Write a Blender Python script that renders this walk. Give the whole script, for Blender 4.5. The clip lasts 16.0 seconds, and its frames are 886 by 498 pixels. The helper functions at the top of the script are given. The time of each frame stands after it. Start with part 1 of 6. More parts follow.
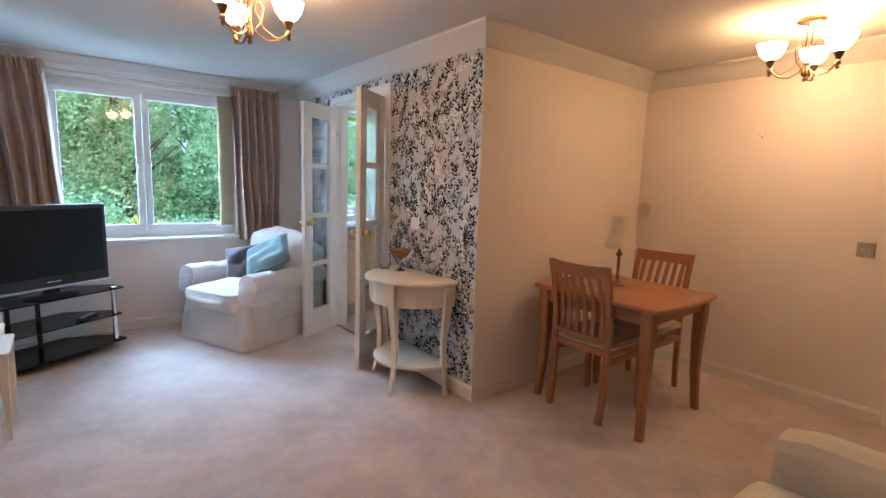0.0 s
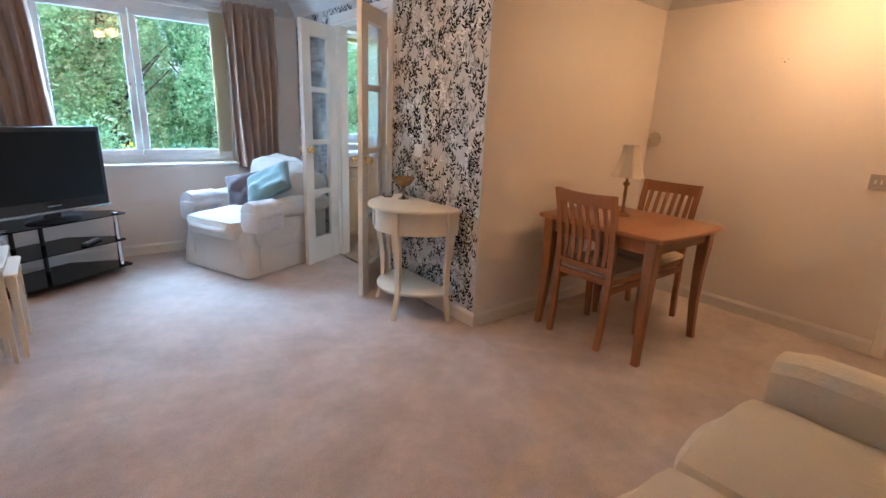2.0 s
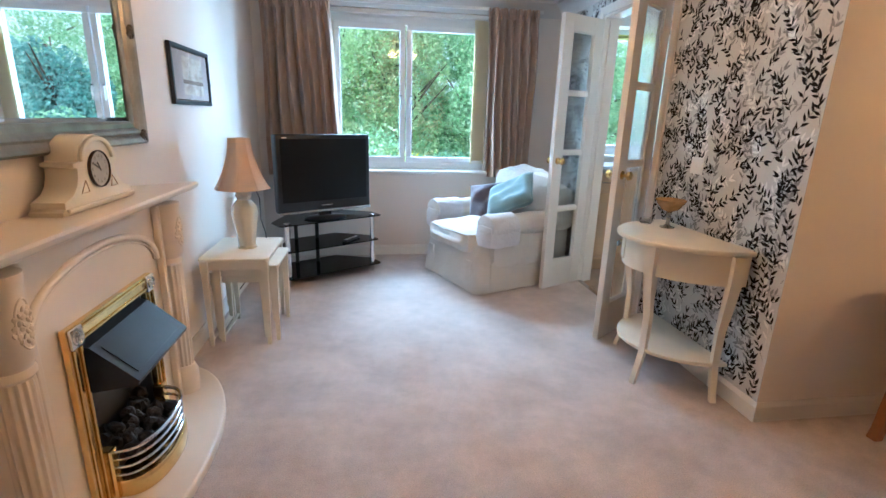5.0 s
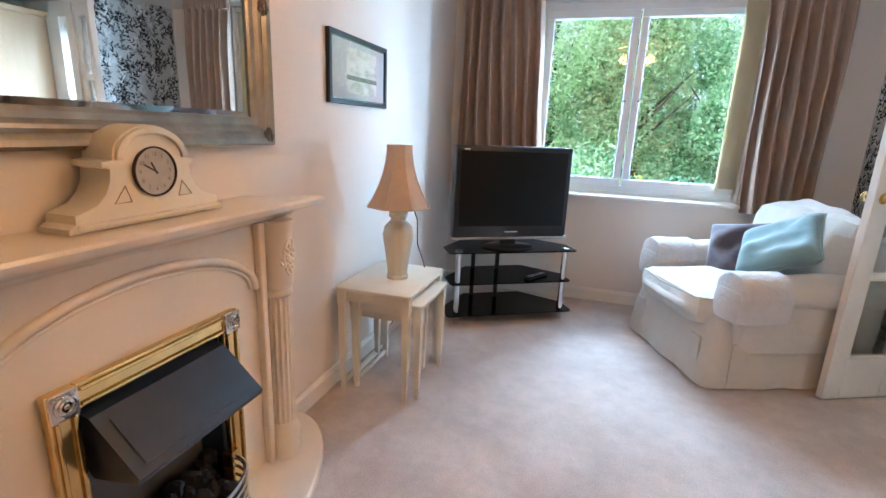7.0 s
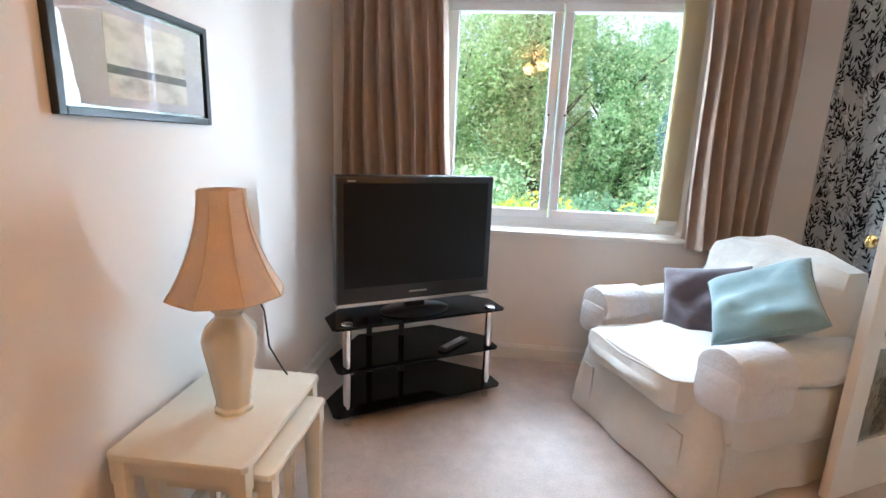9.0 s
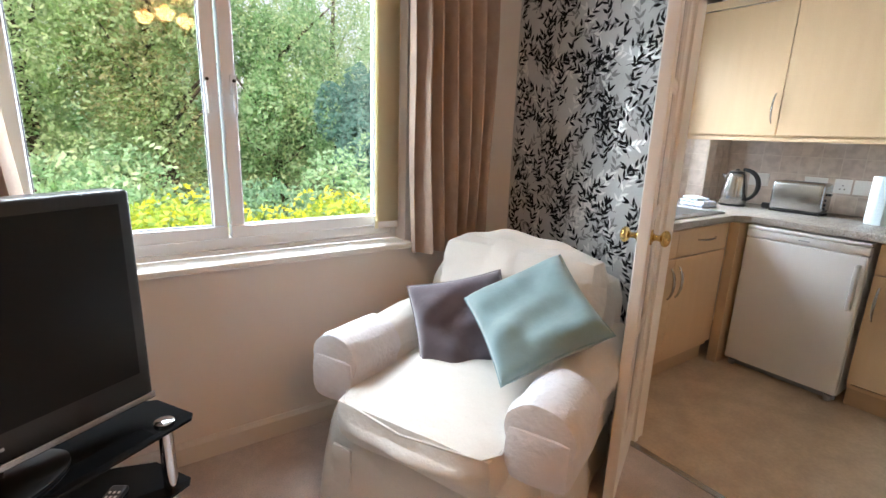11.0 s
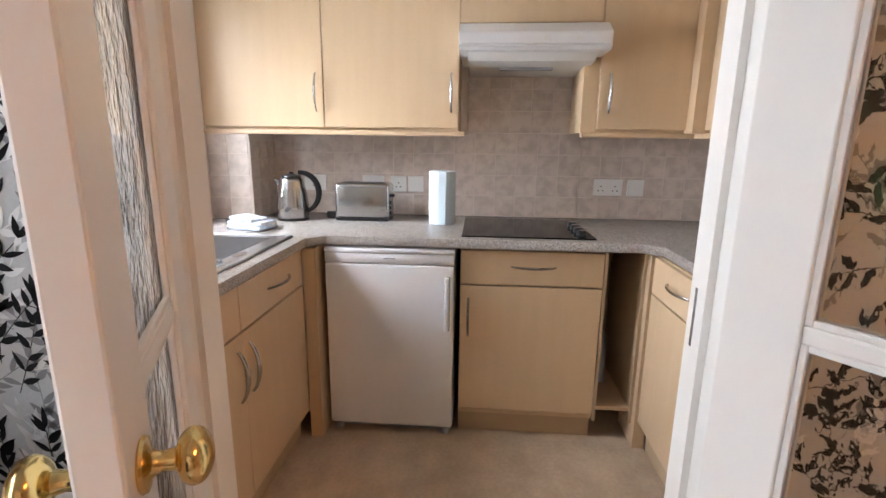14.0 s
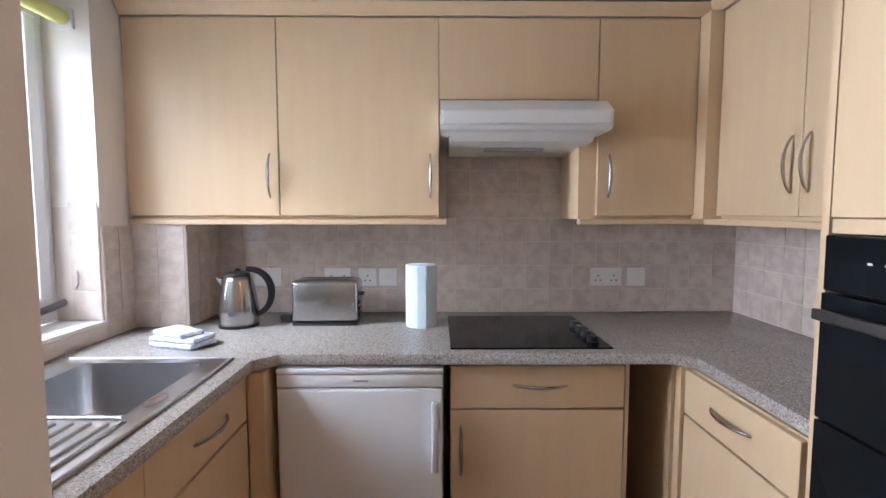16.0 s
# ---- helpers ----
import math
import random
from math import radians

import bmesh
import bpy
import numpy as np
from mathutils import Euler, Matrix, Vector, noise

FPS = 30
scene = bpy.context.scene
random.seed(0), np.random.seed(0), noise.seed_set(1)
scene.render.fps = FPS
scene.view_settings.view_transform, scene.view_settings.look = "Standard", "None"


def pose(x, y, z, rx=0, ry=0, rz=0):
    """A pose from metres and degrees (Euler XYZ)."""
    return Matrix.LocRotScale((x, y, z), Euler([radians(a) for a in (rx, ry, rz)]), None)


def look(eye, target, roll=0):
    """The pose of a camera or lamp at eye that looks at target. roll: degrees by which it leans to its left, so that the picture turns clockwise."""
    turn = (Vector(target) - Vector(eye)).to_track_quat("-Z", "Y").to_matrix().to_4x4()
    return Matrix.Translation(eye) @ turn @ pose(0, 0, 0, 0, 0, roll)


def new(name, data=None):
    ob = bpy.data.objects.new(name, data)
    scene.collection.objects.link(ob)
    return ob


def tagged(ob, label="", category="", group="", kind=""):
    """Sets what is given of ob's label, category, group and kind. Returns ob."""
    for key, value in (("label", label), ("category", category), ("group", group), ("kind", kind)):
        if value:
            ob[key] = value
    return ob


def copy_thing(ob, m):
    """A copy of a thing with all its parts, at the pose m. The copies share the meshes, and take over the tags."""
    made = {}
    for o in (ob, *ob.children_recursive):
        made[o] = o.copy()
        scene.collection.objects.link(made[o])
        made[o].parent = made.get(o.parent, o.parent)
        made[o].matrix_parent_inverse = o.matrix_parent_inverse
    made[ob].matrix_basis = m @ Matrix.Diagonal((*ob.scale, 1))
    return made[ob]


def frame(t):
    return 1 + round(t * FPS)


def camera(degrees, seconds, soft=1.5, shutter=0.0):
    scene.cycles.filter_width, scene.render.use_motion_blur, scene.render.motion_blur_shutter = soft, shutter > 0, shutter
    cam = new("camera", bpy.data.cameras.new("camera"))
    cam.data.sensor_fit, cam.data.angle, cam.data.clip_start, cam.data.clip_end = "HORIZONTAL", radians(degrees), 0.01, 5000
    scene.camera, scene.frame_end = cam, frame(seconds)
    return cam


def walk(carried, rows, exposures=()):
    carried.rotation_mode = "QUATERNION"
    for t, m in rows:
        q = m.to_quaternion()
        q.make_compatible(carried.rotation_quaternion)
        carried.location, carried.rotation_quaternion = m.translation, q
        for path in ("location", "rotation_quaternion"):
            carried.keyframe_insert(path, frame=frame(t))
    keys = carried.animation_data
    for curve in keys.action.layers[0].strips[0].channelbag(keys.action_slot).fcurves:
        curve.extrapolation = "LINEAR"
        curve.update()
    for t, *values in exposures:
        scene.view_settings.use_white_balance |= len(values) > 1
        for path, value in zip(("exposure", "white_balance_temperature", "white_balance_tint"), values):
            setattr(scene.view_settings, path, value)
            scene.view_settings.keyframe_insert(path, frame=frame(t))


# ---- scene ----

# Camera and its walk
cam = camera(86.0, 16.0)
PATH = [
    (0, (-1.943, -2.101, 1.356), (-0.707, -0.552, 1.083), 1.8),
    (0.5, (-1.948, -2.096, 1.356), (-0.712, -0.559, 1.02), 1.9),
    (1, (-1.949, -2.093, 1.341), (-0.718, -0.57, 0.937), 2.1),
    (1.5, (-1.949, -2.086, 1.323), (-0.726, -0.576, 0.848), 2.3),
    (2, (-1.946, -2.078, 1.309), (-0.74, -0.577, 0.769), 2.5),
    (2.5, (-1.939, -2.057, 1.302), (-0.763, -0.552, 0.71), 2.6),
    (3, (-1.92, -2.023, 1.288), (-0.807, -0.478, 0.677), 2.5),
    (3.5, (-1.902, -1.965, 1.279), (-0.895, -0.347, 0.674), 2.3),
    (4, (-1.797, -1.863, 1.283), (-0.974, -0.136, 0.701), 1.7),
    (4.5, (-1.708, -1.76, 1.287), (-1.131, 0.073, 0.735), 1.7),
    (5, (-1.682, -1.634, 1.271), (-1.392, 0.272, 0.74), 1.7),
    (5.2, (-1.679, -1.565, 1.269), (-1.507, 0.357, 0.742), 1.8),
    (7.3, (-1.552, -0.712, 1.205), (-2.157, 1.135, 0.740), 2.3),
    (7.5, (-1.56, -0.622, 1.211), (-2.168, 1.225, 0.766), 2.3),
    (8, (-1.605, -0.417, 1.228), (-2.16, 1.455, 0.802), 2.3),
    (10.3, (-1.797, 0.621, 1.303), (-1.176, 2.465, 0.84), 2.0),
    (10.5, (-1.793, 0.715, 1.302), (-1.034, 2.506, 0.839), 1.9),
    (11, (-1.74, 0.889, 1.292), (-0.623, 2.48, 0.82), 2.0),
    (11.5, (-1.664, 1.072, 1.303), (-0.226, 2.377, 0.824), 1.4),
    (12, (-1.537, 1.171, 1.293), (0.141, 2.142, 0.804), 1.2),
    (12.5, (-1.32, 1.243, 1.293), (0.507, 1.901, 0.813), 1.2),
    (13, (-1.112, 1.313, 1.287), (0.789, 1.725, 0.823), 1.3),
    (13.5, (-0.892, 1.388, 1.279), (1.041, 1.636, 0.831), 1.0),
    (14, (-0.692, 1.434, 1.274), (1.255, 1.582, 0.845), 0.7),
    (14.5, (-0.497, 1.439, 1.272), (1.465, 1.548, 0.899), 0.4),
    (15, (-0.378, 1.482, 1.297), (1.598, 1.536, 0.997), 0.3),
    (15.5, (-0.32, 1.527, 1.342), (1.668, 1.542, 1.123), 0.1),
    (16, (-0.323, 1.543, 1.359), (1.671, 1.526, 1.208), 0.0),
]
LOOKS = [(0, 0.19, 4950, 8), (3.5, 0.36, 4850, 5), (5, 0.44, 4850, 3), (8, 0.36, 5600, 11), (10.5, 0.28, 6600, 15), (11, 0.04, 6900, 18), (11.5, -0.28, 7100, 19), (12.2, -0.10, 7200, 22), (13, 0.10, 7500, 28), (13.5, 0.12, 7300, 27), (14.5, -0.20, 6900, 26), (16, -0.33, 6500, 26)]
walk(cam, [(t, look(eye, target, roll)) for t, eye, target, roll in PATH], LOOKS)

# Sky, sun, the lights of the place, and lamp panels added outside
PENDANTS = [(-1.25, 0.20), (1.15, -1.23)]
BULB_WATTS, SHADE_GLOW, WARM = 0.5, 55.0, (1.0, 0.40, 0.11)
WINDOW_WATTS, KITCHEN_WATTS, DAY = 520.0, 40.0, (0.70, 0.88, 1.0)
GARDEN_FILL_WATTS = (260.0, 350.0)
world = bpy.data.worlds.new("sky")
scene.world = world
world.use_nodes = True
wn = world.node_tree.nodes
sky = wn.new("ShaderNodeTexSky")
sky.sky_type, sky.sun_disc = "NISHITA", False
sky.sun_elevation, sky.sun_rotation = radians(48), radians(200)
sky.air_density, sky.dust_density = 1.0, 3.0
haze = wn.new("ShaderNodeMix")
haze.data_type = "RGBA"
haze.inputs[0].default_value = 0.65
haze.inputs[7].default_value = (9.0, 9.6, 10.4, 1)
world.node_tree.links.new(sky.outputs[0], haze.inputs[6])
world.node_tree.links.new(haze.outputs[2], wn["Background"].inputs[0])
wn["Background"].inputs[1].default_value = 0.15
sun_data = bpy.data.lights.new("sun", "SUN")
sun_data.energy, sun_data.angle, sun_data.color = 4.9, radians(2), (1.0, 0.96, 0.9)
sun = new("sun", sun_data)
sun.matrix_world = look((0, 0, 20), (3.0, 8.0, 11.0))


def area_lamp(name, eye, target, w, h, watts):
    """An unseen lamp panel added outside, standing in for the open sky that the windows face."""
    d = bpy.data.lights.new(name, "AREA")
    d.shape, d.size, d.size_y, d.energy, d.color = "RECTANGLE", w, h, watts, DAY
    ob = new(name, d)
    ob.matrix_world = look(eye, target)
    return ob


area_lamp("daylight_sky", (-1.5, 5.4, 3.9), (-1.35, 0.6, 0.2), 3.4, 1.4, WINDOW_WATTS)
area_lamp("daylight_sky_kitchen", (1.1, 4.8, 4.4), (1.0, 1.6, 0.8), 1.6, 1.6, KITCHEN_WATTS)
# low side panels out of view, added to brighten walls deep in the room
area_lamp("fill_garden_west", (-4.0, 4.3, 1.9), (-0.9, 0.6, 1.0), 2.4, 2.6, GARDEN_FILL_WATTS[0])
area_lamp("fill_garden_east", (0.78, 4.3, 1.9), (-0.2, 1.2, 1.1), 0.62, 2.6, GARDEN_FILL_WATTS[1])


# Materials
def mat(name, base, rough=0.5, metal=0.0, vary=0.0, scale=8.0, grain=0.0, grain_scale=200.0, bump=0.0, bump_scale=None,
        second=None, stretch=(1, 1, 1), coat=0.0, sheen=0.0, spread=(0.35, 0.65), island=0.0, rough_vary=0.0, wear=0.0):
    """A surface: base colour with stains at one scale, grain at another, and relief."""
    m = bpy.data.materials.new(name)
    m.use_nodes = True
    nt = m.node_tree
    p = nt.nodes["Principled BSDF"]
    p.inputs["Base Color"].default_value = (*base, 1)
    p.inputs["Roughness"].default_value = rough
    p.inputs["Metallic"].default_value = metal
    p.inputs["Coat Weight"].default_value = coat
    p.inputs["Sheen Weight"].default_value = sheen
    co = nt.nodes.new("ShaderNodeTexCoord")
    mp = nt.nodes.new("ShaderNodeMapping")
    mp.inputs["Scale"].default_value = stretch
    nt.links.new(co.outputs["Object"], mp.inputs[0])
    if island:
        oi, shift = nt.nodes.new("ShaderNodeObjectInfo"), nt.nodes.new("ShaderNodeMath")
        shift.operation, shift.inputs[1].default_value = "MULTIPLY", 37.0
        nt.links.new(oi.outputs["Random"], shift.inputs[0])
        nt.links.new(shift.outputs[0], mp.inputs["Location"])
    col = None
    if vary or second:
        n = nt.nodes.new("ShaderNodeTexNoise")
        n.inputs["Scale"].default_value, n.inputs["Detail"].default_value = scale, 5
        nt.links.new(mp.outputs[0], n.inputs["Vector"])
        r = nt.nodes.new("ShaderNodeValToRGB")
        r.color_ramp.elements[0].position, r.color_ramp.elements[1].position = spread
        a = second or tuple(c * (1 - vary) for c in base)
        r.color_ramp.elements[0].color, r.color_ramp.elements[1].color = (*a, 1), (*base, 1)
        nt.links.new(n.outputs[0], r.inputs[0])
        col = r.outputs[0]
        if rough_vary:
            mr = nt.nodes.new("ShaderNodeMapRange")
            mr.inputs[3].default_value, mr.inputs[4].default_value = rough - rough_vary, rough + rough_vary
            nt.links.new(n.outputs[0], mr.inputs[0])
            nt.links.new(mr.outputs[0], p.inputs["Roughness"])
    if grain or island:
        h = nt.nodes.new("ShaderNodeHueSaturation")
        if col:
            nt.links.new(col, h.inputs["Color"])
        else:
            h.inputs["Color"].default_value = (*base, 1)
        mr = nt.nodes.new("ShaderNodeMapRange")
        if island:
            g = nt.nodes.new("ShaderNodeNewGeometry")
            o = nt.nodes.new("ShaderNodeObjectInfo")
            ad = nt.nodes.new("ShaderNodeMath")
            ad.operation = "FRACT"
            sm = nt.nodes.new("ShaderNodeMath")
            sm.operation = "ADD"
            nt.links.new(g.outputs["Random Per Island"], sm.inputs[0])
            nt.links.new(o.outputs["Random"], sm.inputs[1])
            nt.links.new(sm.outputs[0], ad.inputs[0])
            nt.links.new(ad.outputs[0], mr.inputs[0])
            mr.inputs[3].default_value, mr.inputs[4].default_value = 1 - island, 1 + island
        else:
            gn = nt.nodes.new("ShaderNodeTexNoise")
            gn.inputs["Scale"].default_value, gn.inputs["Detail"].default_value = grain_scale, 2
            nt.links.new(mp.outputs[0], gn.inputs["Vector"])
            nt.links.new(gn.outputs[0], mr.inputs[0])
            mr.inputs[1].default_value, mr.inputs[2].default_value = 0.25, 0.75
            mr.inputs[3].default_value, mr.inputs[4].default_value = 1 - grain, 1 + grain
        nt.links.new(mr.outputs[0], h.inputs["Value"])
        col = h.outputs[0]
    if wear:
        wn_ = nt.nodes.new("ShaderNodeTexNoise")
        wn_.inputs["Scale"].default_value, wn_.inputs["Detail"].default_value, wn_.inputs["Roughness"].default_value = 11, 6, 0.72
        wr = nt.nodes.new("ShaderNodeMapRange")
        wr.inputs[1].default_value, wr.inputs[2].default_value = 0.38, 0.62
        wr.inputs[3].default_value, wr.inputs[4].default_value = 1 - wear, 1 + wear * 0.4
        wh = nt.nodes.new("ShaderNodeHueSaturation")
        nt.links.new(mp.outputs[0], wn_.inputs["Vector"])
        nt.links.new(wn_.outputs[0], wr.inputs[0])
        nt.links.new(wr.outputs[0], wh.inputs["Value"])
        nt.links.new(col, wh.inputs["Color"])
        col = wh.outputs[0]
    if col:
        nt.links.new(col, p.inputs["Base Color"])
    if bump:
        b = nt.nodes.new("ShaderNodeBump")
        bn = nt.nodes.new("ShaderNodeTexNoise")
        bn.inputs["Scale"].default_value, bn.inputs["Detail"].default_value = bump_scale or grain_scale, 3
        nt.links.new(mp.outputs[0], bn.inputs["Vector"])
        nt.links.new(bn.outputs[0], b.inputs["Height"])
        b.inputs["Strength"].default_value, b.inputs["Distance"].default_value = bump, 0.01
        nt.links.new(b.outputs[0], p.inputs["Normal"])
    return m


def glow(name, colour, strength):
    m = mat(name, (0.9, 0.88, 0.85), 0.3)
    p = m.node_tree.nodes["Principled BSDF"]
    p.inputs["Emission Color"].default_value = (*colour, 1)
    p.inputs["Emission Strength"].default_value = strength
    return m


def glass(name, tint=(1, 1, 1), rough=0.0, bump=0.0, bump_scale=30, stretch=(1, 1, 1)):
    m = mat(name, tint, rough, bump=bump, bump_scale=bump_scale, stretch=stretch)
    p = m.node_tree.nodes["Principled BSDF"]
    p.inputs["Transmission Weight"].default_value, p.inputs["IOR"].default_value = 1.0, 1.45
    return m


PLASTER = mat("magnolia_paint", (0.80, 0.74, 0.68), 0.75, vary=0.03, scale=1.5, bump=0.05, bump_scale=160)
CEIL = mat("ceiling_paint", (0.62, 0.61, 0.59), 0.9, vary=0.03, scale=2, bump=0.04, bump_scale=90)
GLOSS = mat("white_gloss_paint", (0.80, 0.77, 0.72), 0.35, vary=0.03, scale=5, bump=0.02, bump_scale=40)
CARPET = mat("beige_carpet", (0.64, 0.55, 0.505), 0.97, second=(0.52, 0.44, 0.40), scale=2.6, grain=0.17, grain_scale=190,
             bump=0.6, bump_scale=300, sheen=0.15, spread=(0.36, 0.58), wear=0.10)
VINYL = mat("kitchen_vinyl", (0.56, 0.43, 0.31), 0.42, second=(0.44, 0.33, 0.23), scale=7, grain=0.08, grain_scale=60, rough_vary=0.08)
PAPER = mat("silver_wallpaper", (0.58, 0.58, 0.565), 0.8, vary=0.08, scale=9, grain=0.05, grain_scale=150, bump=0.03)
LEAF_BLACK = mat("black_leaf_print", (0.008, 0.0075, 0.008), 0.8)
LEAF_GREY = mat("grey_leaf_print", (0.25, 0.245, 0.24), 0.6)
LEAF_SILVER = mat("pale_leaf_print", (0.78, 0.77, 0.74), 0.40, metal=0.35)
UPVC = mat("white_upvc", (0.80, 0.82, 0.84), 0.3, vary=0.02)
PANE = glass("window_glass")
RIPPLE = glass("rippled_glass", (0.95, 0.96, 0.93), 0.04, bump=0.3, bump_scale=26, stretch=(1, 1, 0.8))
TAUPE = mat("taupe_curtain", (0.52, 0.38, 0.29), 0.9, vary=0.12, scale=20, grain=0.08, grain_scale=300, bump=0.2, sheen=0.3)
BLIND = mat("cream_blind", (0.72, 0.68, 0.52), 0.8, vary=0.04, bump=0.1, bump_scale=150)
BRASS = mat("brass", (0.80, 0.58, 0.24), 0.18, 1.0, vary=0.1, scale=30)
ANTIQUE = mat("antique_brass", (0.30, 0.19, 0.10), 0.32, 1.0, vary=0.2, scale=60)
CHROME = mat("chrome", (0.75, 0.76, 0.78), 0.12, 1.0)
STEEL = mat("brushed_steel", (0.44, 0.435, 0.43), 0.20, 1.0, grain=0.08, grain_scale=90, stretch=(1, 1, 12))
SINKSTEEL = mat("sink_steel", (0.60, 0.60, 0.61), 0.28, 1.0, vary=0.1, scale=12)
COTTON = mat("white_cotton_cover", (0.64, 0.60, 0.545), 0.95, vary=0.05, scale=7, bump=0.35, bump_scale=38, grain=0.03, sheen=0.2)
SOFACLOTH = mat("cream_sofa_cloth", (0.74, 0.68, 0.56), 0.95, vary=0.05, scale=7, bump=0.35, bump_scale=60, grain=0.03, sheen=0.2)
COTTON_LIGHT = mat("pale_arm_cover", (0.65, 0.625, 0.635), 0.95, vary=0.05, scale=25, bump=0.5, bump_scale=60, sheen=0.2)
TEAL = mat("duck_egg_velvet", (0.19, 0.30, 0.31), 0.85, vary=0.15, scale=9, bump=0.25, bump_scale=25, sheen=0.5)
PLUM = mat("grey_plum_velvet", (0.125, 0.10, 0.125), 0.85, vary=0.25, scale=10, bump=0.3, bump_scale=30, sheen=0.6)
OAK = mat("honey_oak", (0.37, 0.155, 0.05), 0.38, second=(0.31, 0.13, 0.042), scale=5, stretch=(1, 9, 1), grain=0.1, grain_scale=50, bump=0.05, coat=0.2)
OAKUP = mat("honey_oak_upright", (0.32, 0.13, 0.045), 0.4, second=(0.29, 0.12, 0.04), scale=5, stretch=(8, 8, 1), grain=0.08, grain_scale=50, coat=0.15)
SEATCLOTH = mat("cream_seat_cloth", (0.52, 0.41, 0.29), 0.9, vary=0.06, grain=0.06, grain_scale=300, bump=0.2)
CREAM = mat("cream_painted_wood", (0.78, 0.715, 0.585), 0.42, vary=0.07, scale=7, bump=0.05, bump_scale=40)
MARBLE = mat("cream_cultured_marble", (0.81, 0.71, 0.585), 0.28, vary=0.05, scale=6, coat=0.3)
DARKBLUE = mat("dark_enamel", (0.022, 0.034, 0.060), 0.38, vary=0.1, scale=30)
BLACK = mat("black_plastic", (0.012, 0.012, 0.013), 0.3, vary=0.1, scale=20)
SCREEN = mat("black_screen", (0.005, 0.005, 0.006), 0.30)
BLACKGLASS = mat("smoked_black_glass", (0.006, 0.007, 0.008), 0.07)
COAL = mat("coal", (0.015, 0.014, 0.014), 0.55, vary=0.4, scale=30, bump=0.8, bump_scale=60)
CERAMIC = mat("cream_glaze", (0.74, 0.68, 0.55), 0.22, vary=0.05, scale=6, coat=0.4)
SHADE = mat("peach_silk_shade", (0.78, 0.61, 0.47), 0.8, vary=0.06, scale=20, grain=0.05, grain_scale=200, bump=0.1)
SHADE.node_tree.nodes["Principled BSDF"].inputs["Transmission Weight"].default_value = 0.0
SILVERGILT = mat("antique_silver_frame", (0.40, 0.37, 0.32), 0.33, 0.85, vary=0.25, scale=14, bump=0.08, bump_scale=60)
GUNMETAL = mat("dark_brushed_steel", (0.16, 0.16, 0.165), 0.3, 1.0, grain=0.08, grain_scale=90)
TARNISH = mat("tarnished_frame_ornament", (0.17, 0.14, 0.11), 0.4, 0.7, vary=0.3, scale=60)
MIRROR = mat("mirror_silvering", (0.92, 0.93, 0.92), 0.012, 1.0)
BEVELM = mat("mirror_bevel", (0.90, 0.92, 0.92), 0.03, 1.0)
MAPLE = mat("maple_laminate", (0.62, 0.44, 0.272), 0.42, second=(0.60, 0.42, 0.257), scale=4, stretch=(6, 6, 0.6), grain=0.03, grain_scale=120)
# a darker maple for plinths, niche sides and the oven housing
MAPLE_DARK = mat("maple_darker", (0.48, 0.34, 0.21), 0.45, vary=0.08, scale=6)
NICHE_SHADE = mat("shaded_niche", (0.20, 0.14, 0.09), 0.7, vary=0.1)
WHITEGOODS = mat("white_enamel", (0.78, 0.78, 0.78), 0.28, vary=0.02, bump=0.03, bump_scale=300)
SWITCHGREY = mat("grey_switch_plate", (0.42, 0.38, 0.34), 0.4)
GASKET = mat("grey_gasket", (0.30, 0.31, 0.33), 0.6)
PLASTIC = mat("white_plastic", (0.76, 0.75, 0.72), 0.35)
TILE = mat("stone_look_tile", (0.63, 0.53, 0.46), 0.3, second=(0.51, 0.42, 0.36), scale=19, island=0.05, spread=(0.38, 0.60), bump=0.05, bump_scale=40)
GROUT = mat("pale_grout", (0.67, 0.585, 0.51), 0.9, vary=0.06)
PAPERROLL = mat("kitchen_paper", (0.66, 0.78, 0.84), 0.95, bump=0.2, bump_scale=90)
CLOTH = mat("blue_white_cloth", (0.42, 0.55, 0.78), 0.95, second=(0.78, 0.80, 0.82), scale=40, bump=0.4, bump_scale=80)
BROWNDARK = mat("dark_wood", (0.06, 0.035, 0.02), 0.4, vary=0.2, scale=10)
GRASS = mat("lawn", (0.075, 0.13, 0.03), 0.95, vary=0.4, scale=2, grain=0.3, grain_scale=50, bump=0.5)
BARK = mat("bark", (0.10, 0.075, 0.05), 0.95, vary=0.4, scale=8, bump=0.8, bump_scale=20)


